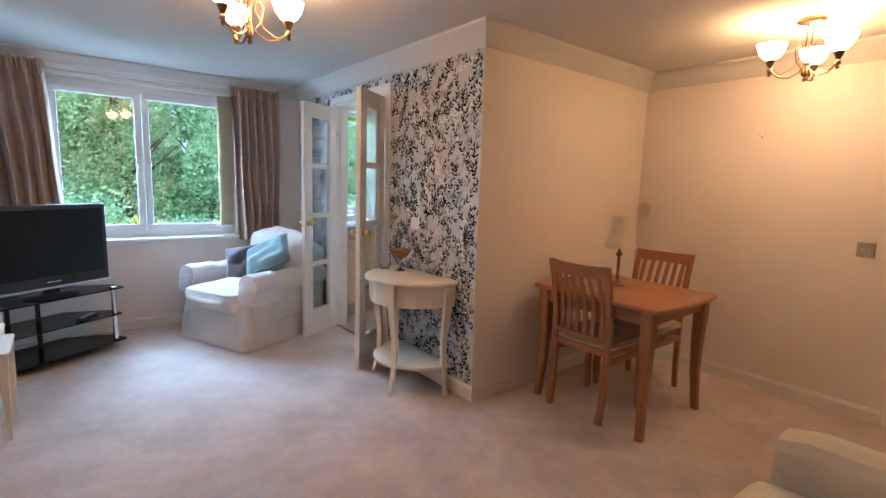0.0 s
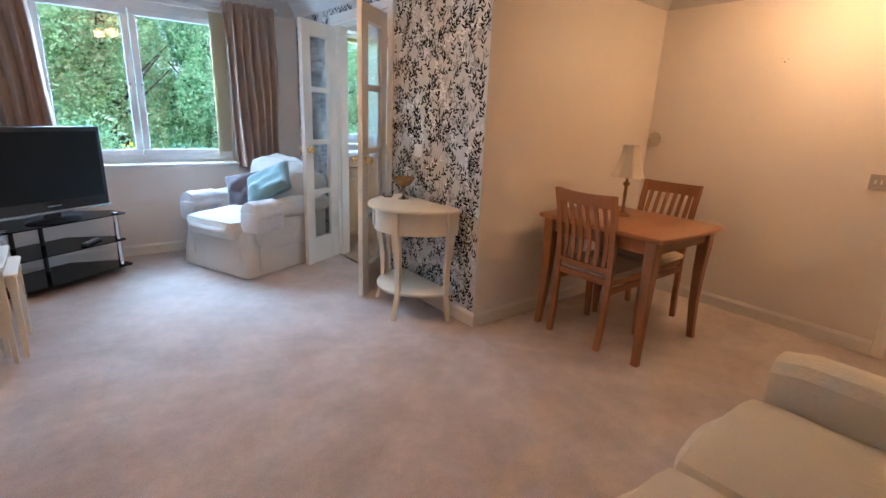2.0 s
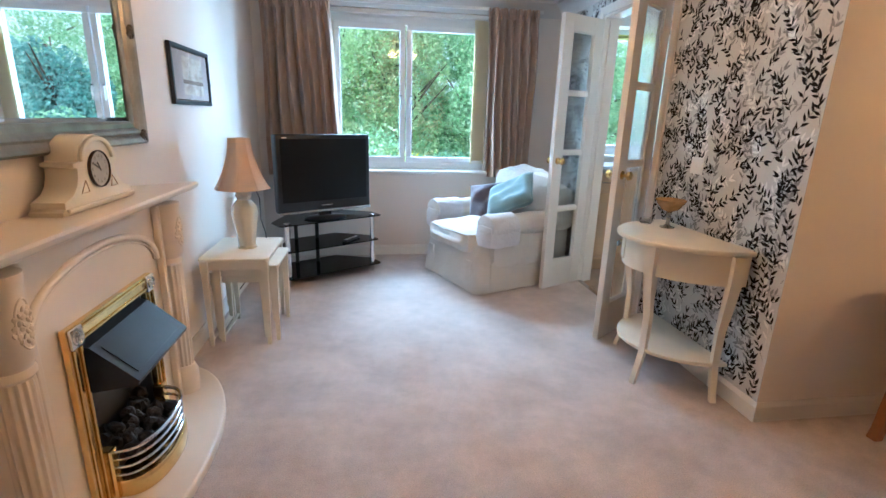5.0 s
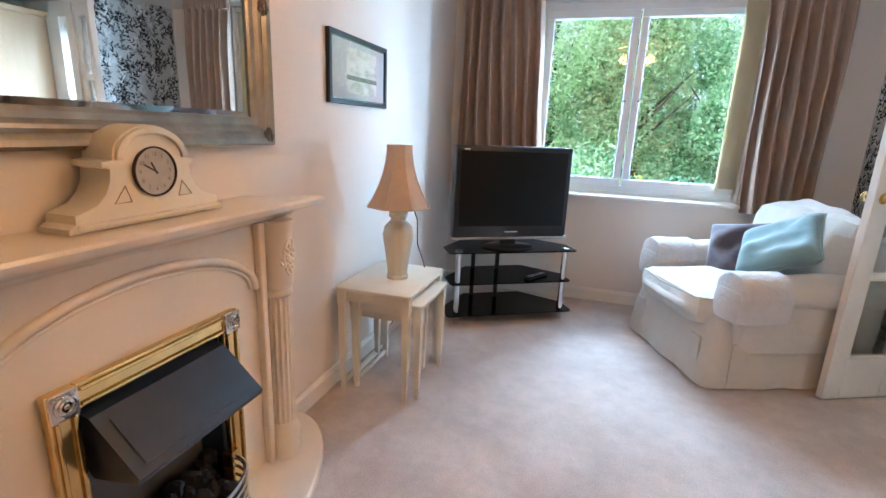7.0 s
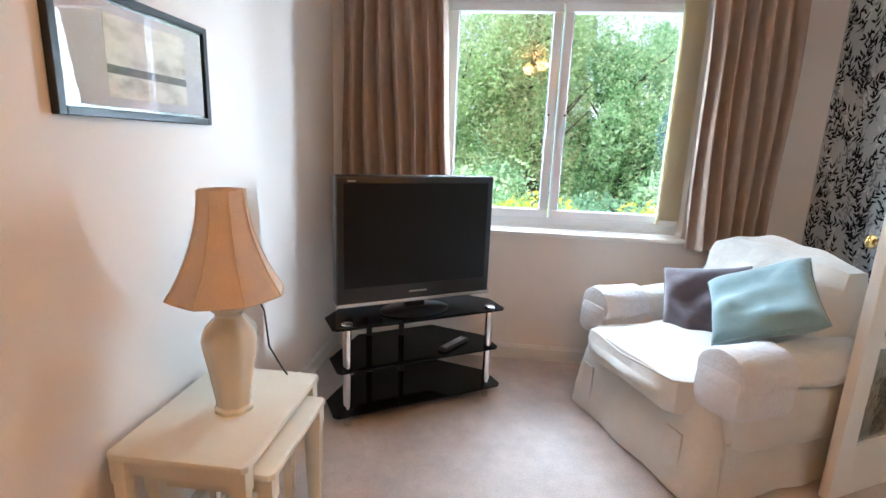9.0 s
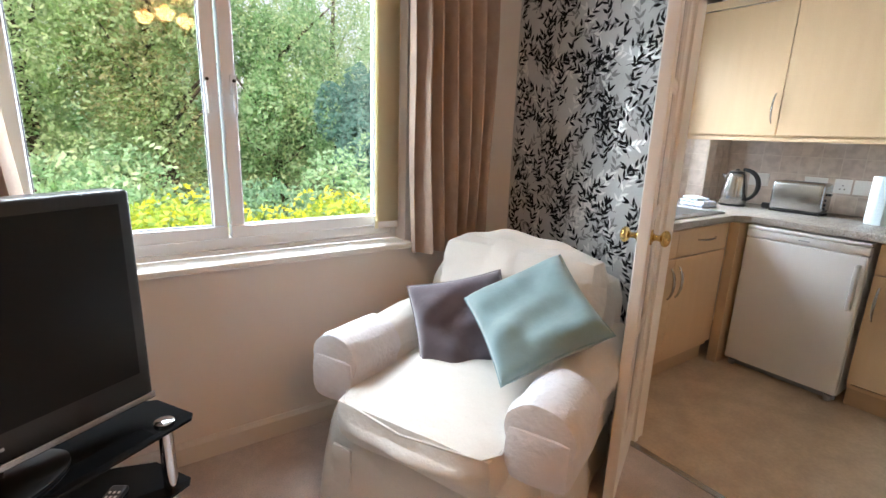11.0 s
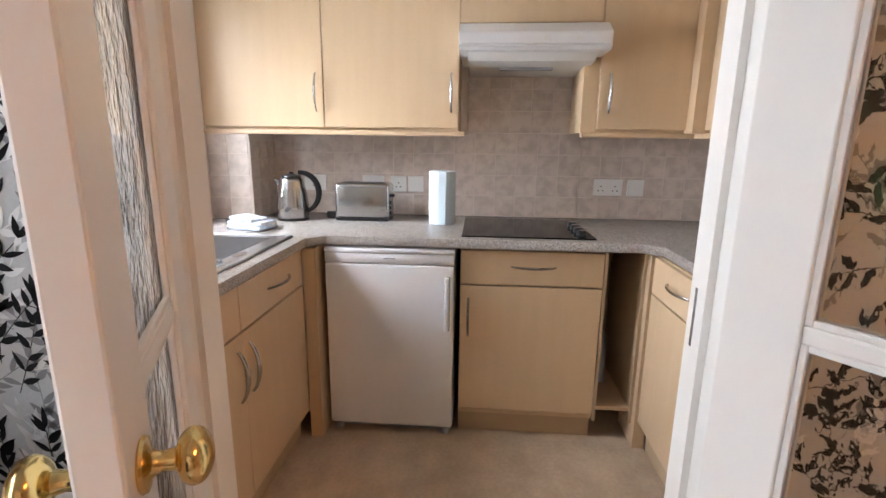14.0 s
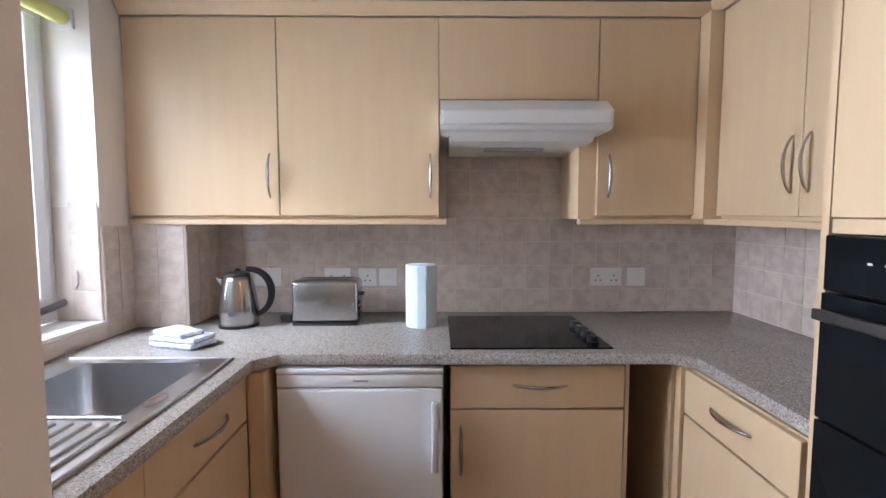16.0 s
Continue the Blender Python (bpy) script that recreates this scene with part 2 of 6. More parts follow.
def speckle():
    """Grey-beige speckled worktop laminate."""
    m = mat("speckled_worktop", (0.36, 0.31, 0.265), 0.22)
    nt = m.node_tree
    p = nt.nodes["Principled BSDF"]
    co = nt.nodes.new("ShaderNodeTexCoord")
    v = nt.nodes.new("ShaderNodeTexVoronoi")
    v.inputs["Scale"].default_value = 300
    nt.links.new(co.outputs["Object"], v.inputs["Vector"])
    r = nt.nodes.new("ShaderNodeValToRGB")
    r.color_ramp.interpolation = "CONSTANT"
    stops = [(0.0, (0.33, 0.295, 0.265)), (0.38, (0.26, 0.225, 0.20)), (0.55, (0.39, 0.355, 0.325)), (0.76, (0.17, 0.145, 0.13)), (0.86, (0.48, 0.445, 0.41))]
    el = r.color_ramp.elements
    el[0].position, el[0].color = stops[0][0], (*stops[0][1], 1)
    el[1].position, el[1].color = stops[1][0], (*stops[1][1], 1)
    for pos, c in stops[2:]:
        e = el.new(pos)
        e.color = (*c, 1)
    sp = nt.nodes.new("ShaderNodeSeparateColor")
    nt.links.new(v.outputs["Color"], sp.inputs[0])
    nt.links.new(sp.outputs[0], r.inputs[0])
    nt.links.new(r.outputs[0], p.inputs["Base Color"])
    return m


WORKTOP = speckle()
for m_, gloss_ in ((SCREEN, 0.25), (BLACKGLASS, 0.10), (LEAF_BLACK, 0.25)):
    m_.node_tree.nodes["Principled BSDF"].inputs["Specular IOR Level"].default_value = gloss_


def foliage(name, dark, light, gloss=0.5):
    """Leaves whose green varies from leaf to leaf and lets some light through."""
    m = mat(name, light, gloss)
    nt = m.node_tree
    p = nt.nodes["Principled BSDF"]
    g = nt.nodes.new("ShaderNodeNewGeometry")
    r = nt.nodes.new("ShaderNodeValToRGB")
    r.color_ramp.elements[0].color, r.color_ramp.elements[1].color = (*dark, 1), (*light, 1)
    nt.links.new(g.outputs["Random Per Island"], r.inputs[0])
    nt.links.new(r.outputs[0], p.inputs["Base Color"])
    t = nt.nodes.new("ShaderNodeBsdfTranslucent")
    nt.links.new(r.outputs[0], t.inputs[0])
    mx = nt.nodes.new("ShaderNodeMixShader")
    mx.inputs[0].default_value = 0.6
    nt.links.new(p.outputs[0], mx.inputs[1])
    nt.links.new(t.outputs[0], mx.inputs[2])
    nt.links.new(mx.outputs[0], nt.nodes["Material Output"].inputs[0])
    return m


FOL_MID = foliage("leaves_mid_green", (0.24, 0.45, 0.23), (0.60, 0.80, 0.52))
FOL_DARK = foliage("leaves_dark_green", (0.16, 0.30, 0.18), (0.30, 0.50, 0.32))
FOL_LIGHT = foliage("leaves_light_green", (0.38, 0.56, 0.28), (0.74, 0.84, 0.54))
FOL_YELLOW = foliage("leaves_yellow_green", (0.22, 0.36, 0.06), (0.55, 0.60, 0.08))
FOL_FLOWER = foliage("yellow_flowers", (0.70, 0.62, 0.03), (0.85, 0.78, 0.10))
FOL_RUST = foliage("leaves_rusty", (0.30, 0.34, 0.16), (0.52, 0.50, 0.28))
FOL_BLUE = foliage("leaves_blue_conifer", (0.12, 0.28, 0.25), (0.26, 0.46, 0.40))


def thin_cloth(m, share, colour):
    """Lets part of the light through a cloth."""
    nt = m.node_tree
    p = nt.nodes["Principled BSDF"]
    t = nt.nodes.new("ShaderNodeBsdfTranslucent")
    t.inputs[0].default_value = (*colour, 1)
    mx = nt.nodes.new("ShaderNodeMixShader")
    mx.inputs[0].default_value = share
    nt.links.new(p.outputs[0], mx.inputs[1])
    nt.links.new(t.outputs[0], mx.inputs[2])
    nt.links.new(mx.outputs[0], nt.nodes["Material Output"].inputs[0])


thin_cloth(BLIND, 0.45, (0.85, 0.80, 0.60))
thin_cloth(TAUPE, 0.16, (0.5, 0.25, 0.15))
thin_cloth(SHADE, 0.25, (0.8, 0.6, 0.45))


# Mesh helpers
def part(name, bm, material, parent=None, label="", smooth=False, kind="", at=None):
    me = bpy.data.meshes.new(name)
    bm.normal_update()
    bm.to_mesh(me)
    bm.free()
    mats = material if isinstance(material, (list, tuple)) else [material]
    for m in mats:
        me.materials.append(m)
    if smooth:
        me.polygons.foreach_set("use_smooth", [True] * len(me.polygons))
        me.set_sharp_from_angle(angle=radians(38))
    ob = new(name, me)
    ob.parent = parent
    if at is not None:
        ob.matrix_local = at
    return tagged(ob, label, kind=kind)


def thing(name, label, category, group="", at=None, kind=""):
    ob = new(name)
    ob.empty_display_size = 0.1
    if at is not None:
        ob.matrix_world = at
    return tagged(ob, label, category, group, kind)


def box(x0, x1, y0, y1, z0, z1, bevel=0.0, seg=2, bm=None):
    out = bmesh.new()
    v = [out.verts.new((x, y, z)) for x in (x0, x1) for y in (y0, y1) for z in (z0, z1)]
    for f in ((0, 1, 3, 2), (4, 6, 7, 5), (0, 4, 5, 1), (2, 3, 7, 6), (0, 2, 6, 4), (1, 5, 7, 3)):
        out.faces.new([v[i] for i in f])
    if bevel:
        bmesh.ops.bevel(out, geom=out.edges[:], offset=bevel, segments=seg, affect="EDGES", profile=0.5)
    if bm is None:
        return out
    join(bm, out)
    return bm


def join(a, b, m=None):
    """Adds bmesh b to a, at the pose m."""
    if m is not None:
        b.transform(m)
    me = bpy.data.meshes.new("tmp")
    b.to_mesh(me)
    b.free()
    a.from_mesh(me)
    bpy.data.meshes.remove(me)
    return a


def prism(points, z0, z1, bevel=0.0, seg=2, m=None):
    """An upright prism over a plan outline."""
    out = bmesh.new()
    lo = [out.verts.new((x, y, z0)) for x, y in points]
    hi = [out.verts.new((x, y, z1)) for x, y in points]
    n = len(points)
    out.faces.new(lo[::-1])
    out.faces.new(hi)
    for i in range(n):
        out.faces.new((lo[i], lo[(i + 1) % n], hi[(i + 1) % n], hi[i]))
    bmesh.ops.recalc_face_normals(out, faces=out.faces[:])
    if bevel:
        edges = [e for e in out.edges if abs(e.verts[0].co.z - e.verts[1].co.z) < 1e-6]
        bmesh.ops.bevel(out, geom=edges, offset=bevel, segments=seg, affect="EDGES", profile=0.5)
    if m is not None:
        out.transform(m)
    return out


def lathe(profile, n=28, m=None, flute=0.0, flutes=0):
    """Turned shape from (radius, height) pairs; flute waves the radius round the axis."""
    out = bmesh.new()
    rings = []
    for r, z in profile:
        ring = []
        for i in range(n):
            a = 2 * math.pi * i / n
            rr = max(r, 1e-4) * (1 + flute * math.cos(flutes * a))
            ring.append(out.verts.new((rr * math.cos(a), rr * math.sin(a), z)))
        rings.append(ring)
    for a, b in zip(rings, rings[1:]):
        for i in range(n):
            out.faces.new((a[i], a[(i + 1) % n], b[(i + 1) % n], b[i]))
    out.faces.new(rings[0][::-1])
    out.faces.new(rings[-1])
    bmesh.ops.recalc_face_normals(out, faces=out.faces[:])
    if m is not None:
        out.transform(m)
    return out


def tube(points, r, n=10, m=None, ry=None):
    """A rod of radius r (or radii) along points."""
    out = bmesh.new()
    pts = [Vector(p) for p in points]
    rad = r if isinstance(r, (list, tuple)) else [r] * len(pts)
    rings, up = [], None
    for i, p in enumerate(pts):
        d = (pts[min(i + 1, len(pts) - 1)] - pts[max(i - 1, 0)]).normalized()
        if up is None:
            up = d.orthogonal().normalized()
        up = (up - d * up.dot(d)).normalized()
        side = d.cross(up)
        rings.append([out.verts.new(p + (up * math.cos(2 * math.pi * k / n) + side * math.sin(2 * math.pi * k / n) * (ry or 1)) * rad[i]) for k in range(n)])
    for a, b in zip(rings, rings[1:]):
        for k in range(n):
            out.faces.new((a[k], a[(k + 1) % n], b[(k + 1) % n], b[k]))
    out.faces.new(rings[0][::-1])
    out.faces.new(rings[-1])
    bmesh.ops.recalc_face_normals(out, faces=out.faces[:])
    if m is not None:
        out.transform(m)
    return out


def loft(sections, m=None):
    """Closed outlines of equal length joined in turn."""
    out = bmesh.new()
    rings = [[out.verts.new(p) for p in s] for s in sections]
    n = len(rings[0])
    for a, b in zip(rings, rings[1:]):
        for k in range(n):
            out.faces.new((a[k], a[(k + 1) % n], b[(k + 1) % n], b[k]))
    out.faces.new(rings[0][::-1])
    out.faces.new(rings[-1])
    bmesh.ops.recalc_face_normals(out, faces=out.faces[:])
    if m is not None:
        out.transform(m)
    return out


def pillow(w, d, h, e=0.35, n=20, wrinkle=0.0, seed=0, m=None):
    """A stuffed cushion: w by d, h thick, edges pinched, corners kept."""
    out = bmesh.new()
    grid = {}
    for s in (1, -1):
        for i in range(n + 1):
            for j in range(n + 1):
                u, v = 2 * i / n - 1, 2 * j / n - 1
                rim = (1 - abs(u) ** 4) * (1 - abs(v) ** 4)
                z = s * h / 2 * max(rim, 0) ** e
                pull = 1 - 0.07 * (1 - abs(u) ** 2) * abs(v) ** 6
                pull2 = 1 - 0.07 * (1 - abs(v) ** 2) * abs(u) ** 6
                x, y = u * w / 2 * pull2, v * d / 2 * pull
                if wrinkle:
                    z += s * wrinkle * rim * noise.noise(Vector((x * 9 + seed, y * 9, s)))
                if rim <= 1e-9 and s < 0:
                    grid[(s, i, j)] = grid[(1, i, j)]
                else:
                    grid[(s, i, j)] = out.verts.new((x, y, z))
        for i in range(n):
            for j in range(n):
                q = [grid[(s, i, j)], grid[(s, i + 1, j)], grid[(s, i + 1, j + 1)], grid[(s, i, j + 1)]]
                out.faces.new(q if s > 0 else q[::-1])
    if m is not None:
        out.transform(m)
    return out


def soft_box(w, d, h, r=0.05, puff=0.02, n=10, m=None, wrinkle=0.0, seed=0):
    """A padded block centred on the origin, its sides swelling by puff and its edges rounded by r."""
    out = bmesh.new()
    bmesh.ops.create_cube(out, size=2)
    bmesh.ops.subdivide_edges(out, edges=out.edges[:], cuts=n, use_grid_fill=True)
    half = Vector((w / 2, d / 2, h / 2))
    for v in out.verts:
        c = v.co.copy()
        core = Vector([max(-1, min(1, c[k])) * (half[k] - r) for k in range(3)])
        dirn = Vector([c[k] if abs(c[k]) > 0.999 else 0 for k in range(3)])
        face = sum(1 for k in range(3) if abs(c[k]) > 0.999)
        inner = Vector([c[k] * (half[k] - r) for k in range(3)])
        v.co = inner + (dirn.normalized() * r if face else Vector())
        if face == 1:
            k = [abs(c[q]) > 0.999 for q in range(3)].index(True)
            o = [q for q in range(3) if q != k]
            v.co[k] += (1 if c[k] > 0 else -1) * puff * (1 - c[o[0]] ** 2) * (1 - c[o[1]] ** 2)
        if wrinkle:
            v.co += v.co.normalized() * wrinkle * noise.noise(Vector((v.co.x * 7 + seed, v.co.y * 7, v.co.z * 7)))
    if m is not None:
        out.transform(m)
    return out


def sweep(p0, p1, normal, profile, s0=0, s1=0):
    """Moulding along a wall from p0 to p1; profile of (out, height); s: +1 outer corner, -1 inner corner, 0 plain."""
    p0, p1, nrm = Vector((*p0, 0)), Vector((*p1, 0)), Vector((*normal, 0))
    t = (p1 - p0).normalized()
    a = [p0 + nrm * d - t * (s0 * d) + Vector((0, 0, z)) for d, z in profile]
    b = [p1 + nrm * d + t * (s1 * d) + Vector((0, 0, z)) for d, z in profile]
    return loft([a, b])


def yz_prism(points, x0, x1, bevel=0.0, seg=2):
    """A prism whose outline is given in y and z, from x0 to x1."""
    out = prism([(y, z) for y, z in points], x0, x1, bevel, seg)
    out.transform(Matrix(((0, 0, 1, 0), (1, 0, 0, 0), (0, 1, 0, 0), (0, 0, 0, 1))))
    return out


def structure(name, bm, material, label="", smooth=False):
    return tagged(part(name, bm, material, None, label, smooth), kind="structure")


# The shell of the flat
XW, YW, YB, CEIL_Z, XR = -2.65, 2.77, -3.4, 2.26, 1.80
floor = structure("floor", box(XW - 0.1, 0.02, YB - 0.1, YW, -0.10, 0.0), CARPET, "beige pile carpet with faint wear marks")
structure("floor_dining", box(0.02, 3.2, YB - 0.1, 0.0, -0.10, 0.0), CARPET, "beige pile carpet in the dining corner")
structure("floor_kitchen", box(0.02, 1.97, 0.0, YW, -0.10, -0.001), VINYL, "mottled brown kitchen vinyl")
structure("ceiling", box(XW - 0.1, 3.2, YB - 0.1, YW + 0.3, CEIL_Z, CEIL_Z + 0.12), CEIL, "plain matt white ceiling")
structure("wall_west", box(XW - 0.12, XW, YB - 0.1, YW + 0.3, 0, CEIL_Z), PLASTER, "magnolia painted fireplace wall")
structure("wall_south", box(XW, 3.2, YB - 0.12, YB, 0, CEIL_Z), PLASTER, "magnolia painted end wall")
WX0, WX1, WZ0, WZ1 = -2.06, -0.64, 0.775, 2.15
KX0, KX1, KZ0, KZ1 = 0.42, 1.41, 0.95, 2.12
wb = box(XW, WX0, YW, YW + 0.3, 0, CEIL_Z)
box(WX0, WX1, YW, YW + 0.3, 0, WZ0, bm=wb)
box(WX0, WX1, YW, YW + 0.3, WZ1, CEIL_Z, bm=wb)
box(WX1, 0.0, YW, YW + 0.3, 0, CEIL_Z, bm=wb)
structure("wall_north", wb, PLASTER, "magnolia painted window wall")
wb = box(0.0, KX0, YW, YW + 0.3, 0, CEIL_Z)
box(KX0, KX1, YW, YW + 0.3, 0, KZ0, bm=wb)
box(KX0, KX1, YW, YW + 0.3, KZ1, CEIL_Z, bm=wb)
box(KX1, 2.1, YW, YW + 0.3, 0, CEIL_Z, bm=wb)
structure("wall_north_kitchen", wb, PLASTER, "painted kitchen window wall")
# wall between living room and kitchen, with the door opening
DY0, DY1, DZ = 1.055, 1.925, 2.02
wb = box(0, 0.10, 0.16, DY0, 0, CEIL_Z)
box(0, 0.10, DY0, DY1, DZ, CEIL_Z, bm=wb)
box(0, 0.10, DY1, YW, 0, CEIL_Z, bm=wb)
box(0, 0.10, 0.0, 0.16, 0, CEIL_Z, bm=wb)
wall_paper = structure("wall_papered", wb, PLASTER, "wall between living room and kitchen")
pb = box(-0.002, 0.0, 0.0, DY0 - 0.0, 0, CEIL_Z)
box(-0.002, 0.0, DY0, DY1, DZ, CEIL_Z, bm=pb)
box(-0.002, 0.0, DY1, YW, 0, CEIL_Z, bm=pb)
part("wallpaper", pb, PAPER, wall_paper, "silver grey wallpaper ground")
structure("wall_dining_north", box(0.10, XR, 0, 0.16, 0, CEIL_Z), PLASTER, "magnolia painted dining wall")
HY0, HY1 = -2.5, -1.72
wb = box(XR, XR + 0.1, HY1, 0.16, 0, CEIL_Z)
box(XR, XR + 0.1, HY0, HY1, 2.02, CEIL_Z, bm=wb)
box(XR, XR + 0.1, YB, HY0, 0, CEIL_Z, bm=wb)
structure("wall_east", wb, PLASTER, "magnolia painted wall with a doorway")
structure("wall_hall", box(3.0, 3.1, YB, 0.0, 0, CEIL_Z), PLASTER, "hall wall")
structure("wall_hall_end", box(XR + 0.1, 3.0, -0.1, 0.0, 0, CEIL_Z), PLASTER, "hall end wall")
structure("wall_kitchen_back", box(1.87, 1.97, 0.16, YW, 0, CEIL_Z), PLASTER, "kitchen back wall")
structure("boxed_column", box(1.582, 1.87, 2.557, YW, 0.9, 1.334), GROUT, "boxed-in corner in the kitchen")

COVE = [(0, 0), (0.012, 0), (0.02, 0.012), (0.035, 0.045), (0.06, 0.075), (0.088, 0.092), (0.098, 0.10), (0.098, 0.118), (0, 0.118)]
cove = [(d, z + CEIL_Z - 0.118) for d, z in COVE]
SK = [(0, 0), (0.015, 0), (0.015, 0.072), (0.011, 0.080), (0.006, 0.092), (0, 0.092)]
runs = [((XW, YB), (XW, YW), (1, 0), -1, -1), ((XW, YW), (0, YW), (0, -1), -1, -1), ((0, YW), (0, 0), (-1, 0), -1, 1),
        ((0, 0), (XR, 0), (0, -1), 1, -1), ((XR, 0), (XR, YB), (-1, 0), -1, -1)]
for a, b, nrm, s0, s1 in runs:
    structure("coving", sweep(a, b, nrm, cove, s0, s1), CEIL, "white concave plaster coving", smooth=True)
skirts = [((XW, YB), (XW, -0.52), (1, 0), -1, 0), ((XW, 0.47), (XW, YW), (1, 0), 0, -1), ((XW, YW), (0, YW), (0, -1), -1, -1),
          ((0, YW), (0, DY1 + 0.062), (-1, 0), -1, 0), ((0, DY0 - 0.062), (0, 0), (-1, 0), 0, 1),
          ((0, 0), (XR, 0), (0, -1), 1, -1), ((XR, 0), (XR, HY1 + 0.07), (-1, 0), -1, 0)]
for a, b, nrm, s0, s1 in skirts:
    structure("baseboard", sweep(a, b, nrm, SK, s0, s1), GLOSS, "white gloss skirting board")

# door linings and architraves
fb = box(-0.006, 0.106, DY0, DY0 + 0.02, 0, DZ - 0.02)
box(-0.006, 0.106, DY1 - 0.02, DY1, 0, DZ - 0.02, bm=fb)
box(-0.006, 0.106, DY0, DY1, DZ - 0.02, DZ, bm=fb)
box(0.028, 0.055, DY0 + 0.02, DY0 + 0.032, 0, DZ - 0.032, bm=fb)
box(0.028, 0.055, DY1 - 0.032, DY1 - 0.02, 0, DZ - 0.032, bm=fb)
lining = structure("trim_kitchen_doorway", fb, GLOSS, "white gloss door lining")
for x, sgn in ((-0.004, -1), (0.104, 1)):
    a, b = sorted((x, x + sgn * 0.014))
    ab = box(a, b, DY0 - 0.06, DY0 - 0.002, 0, DZ + 0.06, 0.004)
    box(a, b, DY1 + 0.002, DY1 + 0.06, 0, DZ + 0.06, 0.004, bm=ab)
    box(a, b, DY0 - 0.0015, DY1 + 0.0015, DZ + 0.002, DZ + 0.06, 0.004, bm=ab)
    part("architrave", ab, GLOSS, lining)
part("strike_plate", box(0.060, 0.086, DY0 + 0.0202, DY0 + 0.0215, 0.95, 1.05), STEEL, lining, "steel strike plate")
structure("threshold", box(-0.005, 0.027, DY0 + 0.021, DY1 - 0.021, 0.0, 0.006, 0.002), STEEL, "metal threshold strip at the kitchen floor")
fb = box(XR - 0.016, XR - 0.001, HY1, HY1 + 0.065, 0, 2.08, 0.004)
box(XR - 0.004, XR + 0.104, HY1 - 0.02, HY1 - 0.001, 0, 2.0, bm=fb)
box(XR - 0.004, XR + 0.104, HY0 + 0.001, HY0 + 0.02, 0, 2.0, bm=fb)
box(XR - 0.016, XR - 0.001, HY0 - 0.065, HY0, 0, 2.08, 0.004, bm=fb)
box(XR - 0.016, XR - 0.001, HY0 + 0.001, HY1 - 0.001, 2.02, 2.08, 0.004, bm=fb)
structure("trim_hall_doorway", fb, GLOSS, "white gloss frame of the hall doorway")


# Windows
def window(name, x0, x1, z0, z1, y, panes, label, handle_at=()):
    """A white casement window; panes: (x0, x1) of each sash's outer edge."""
    w = thing(name, label, "window", kind="structure")
    f = 0.045
    fb = box(x0, x1, y, y + 0.06, z0, z0 + f, 0.004)
    box(x0, x1, y, y + 0.06, z1 - f, z1, 0.004, bm=fb)
    box(x0, x0 + f, y, y + 0.06, z0 + f + 0.001, z1 - f - 0.001, 0.004, bm=fb)
    box(x1 - f, x1, y, y + 0.06, z0 + f + 0.001, z1 - f - 0.001, 0.004, bm=fb)
    part("window_frame", fb, UPVC, w, "white plastic outer frame")
    for a, b in panes:
        s = 0.05
        sb = box(a, b, y - 0.012, y + 0.05, z0 + f, z0 + f + s, 0.006)
        box(a, b, y - 0.012, y + 0.05, z1 - f - s, z1 - f, 0.006, bm=sb)
        box(a, a + s, y - 0.012, y + 0.05, z0 + f + s, z1 - f - s, 0.006, bm=sb)
        box(b - s, b, y - 0.012, y + 0.05, z0 + f + s, z1 - f - s, 0.006, bm=sb)
        part("sash", sb, UPVC, w, "white plastic casement sash")
        gb = box(a + s - 0.005, a + s + 0.004, y + 0.004, y + 0.012, z0 + f + s, z1 - f - s)
        box(b - s - 0.004, b - s + 0.005, y + 0.004, y + 0.012, z0 + f + s, z1 - f - s, bm=gb)
        box(a + s, b - s, y + 0.004, y + 0.012, z0 + f + s - 0.005, z0 + f + s + 0.004, bm=gb)
        part("gasket", gb, GASKET, w, "grey rubber glazing gasket")
        p = part("pane", box(a + s - 0.004, b - s + 0.004, y + 0.018, y + 0.022, z0 + f + s - 0.004, z1 - f - s + 0.004), PANE, w)
        p.visible_shadow = False
    for hx, hz in handle_at:
        h = part("handle", box(hx - 0.012, hx + 0.012, y - 0.022, y - 0.0125, hz - 0.035, hz + 0.035, 0.003), UPVC, w)
        part("lever", tube([(hx, y - 0.024, hz), (hx, y - 0.04, hz), (hx, y - 0.045, hz - 0.03), (hx, y - 0.045, hz - 0.105)], [0.008, 0.008, 0.008, 0.006]), UPVC, h)
        part("key_lock", lathe([(0.006, 0), (0.006, 0.008)], 10, pose(hx, y - 0.030, hz + 0.012, 90)), BLACK, h, "black lock button")
    return w


window("window_1", -2.035, -0.665, 0.82, 2.09, 2.86, [(-2.0, -1.385), (-1.375, -0.70)],
       "white plastic two-sash window onto the garden", [(-1.425, 1.44), (-1.335, 1.44)])
structure("window_board", box(-2.075, -0.625, 2.715, 2.86, 0.775, 0.80, 0.006), GLOSS, "white painted window board")
structure("window_head", box(-2.06, -0.64, 2.86, 2.95, 2.09, 2.15), UPVC, "white head strip above the window")
sides = box(-2.06, -2.035, 2.86, 2.92, 0.80, 2.09)
box(-0.665, -0.64, 2.86, 2.92, 0.80, 2.09, bm=sides)
box(-2.035, -0.665, 2.86, 2.92, 0.80, 0.82, bm=sides)
structure("window_packer", sides, UPVC, "white strips beside the window frame")
window("window_2", KX0, KX1, KZ0 + 0.015, KZ1, 2.94, [(KX0 + 0.035, 0.955), (0.965, KX1 - 0.035)],
       "white plastic kitchen window")
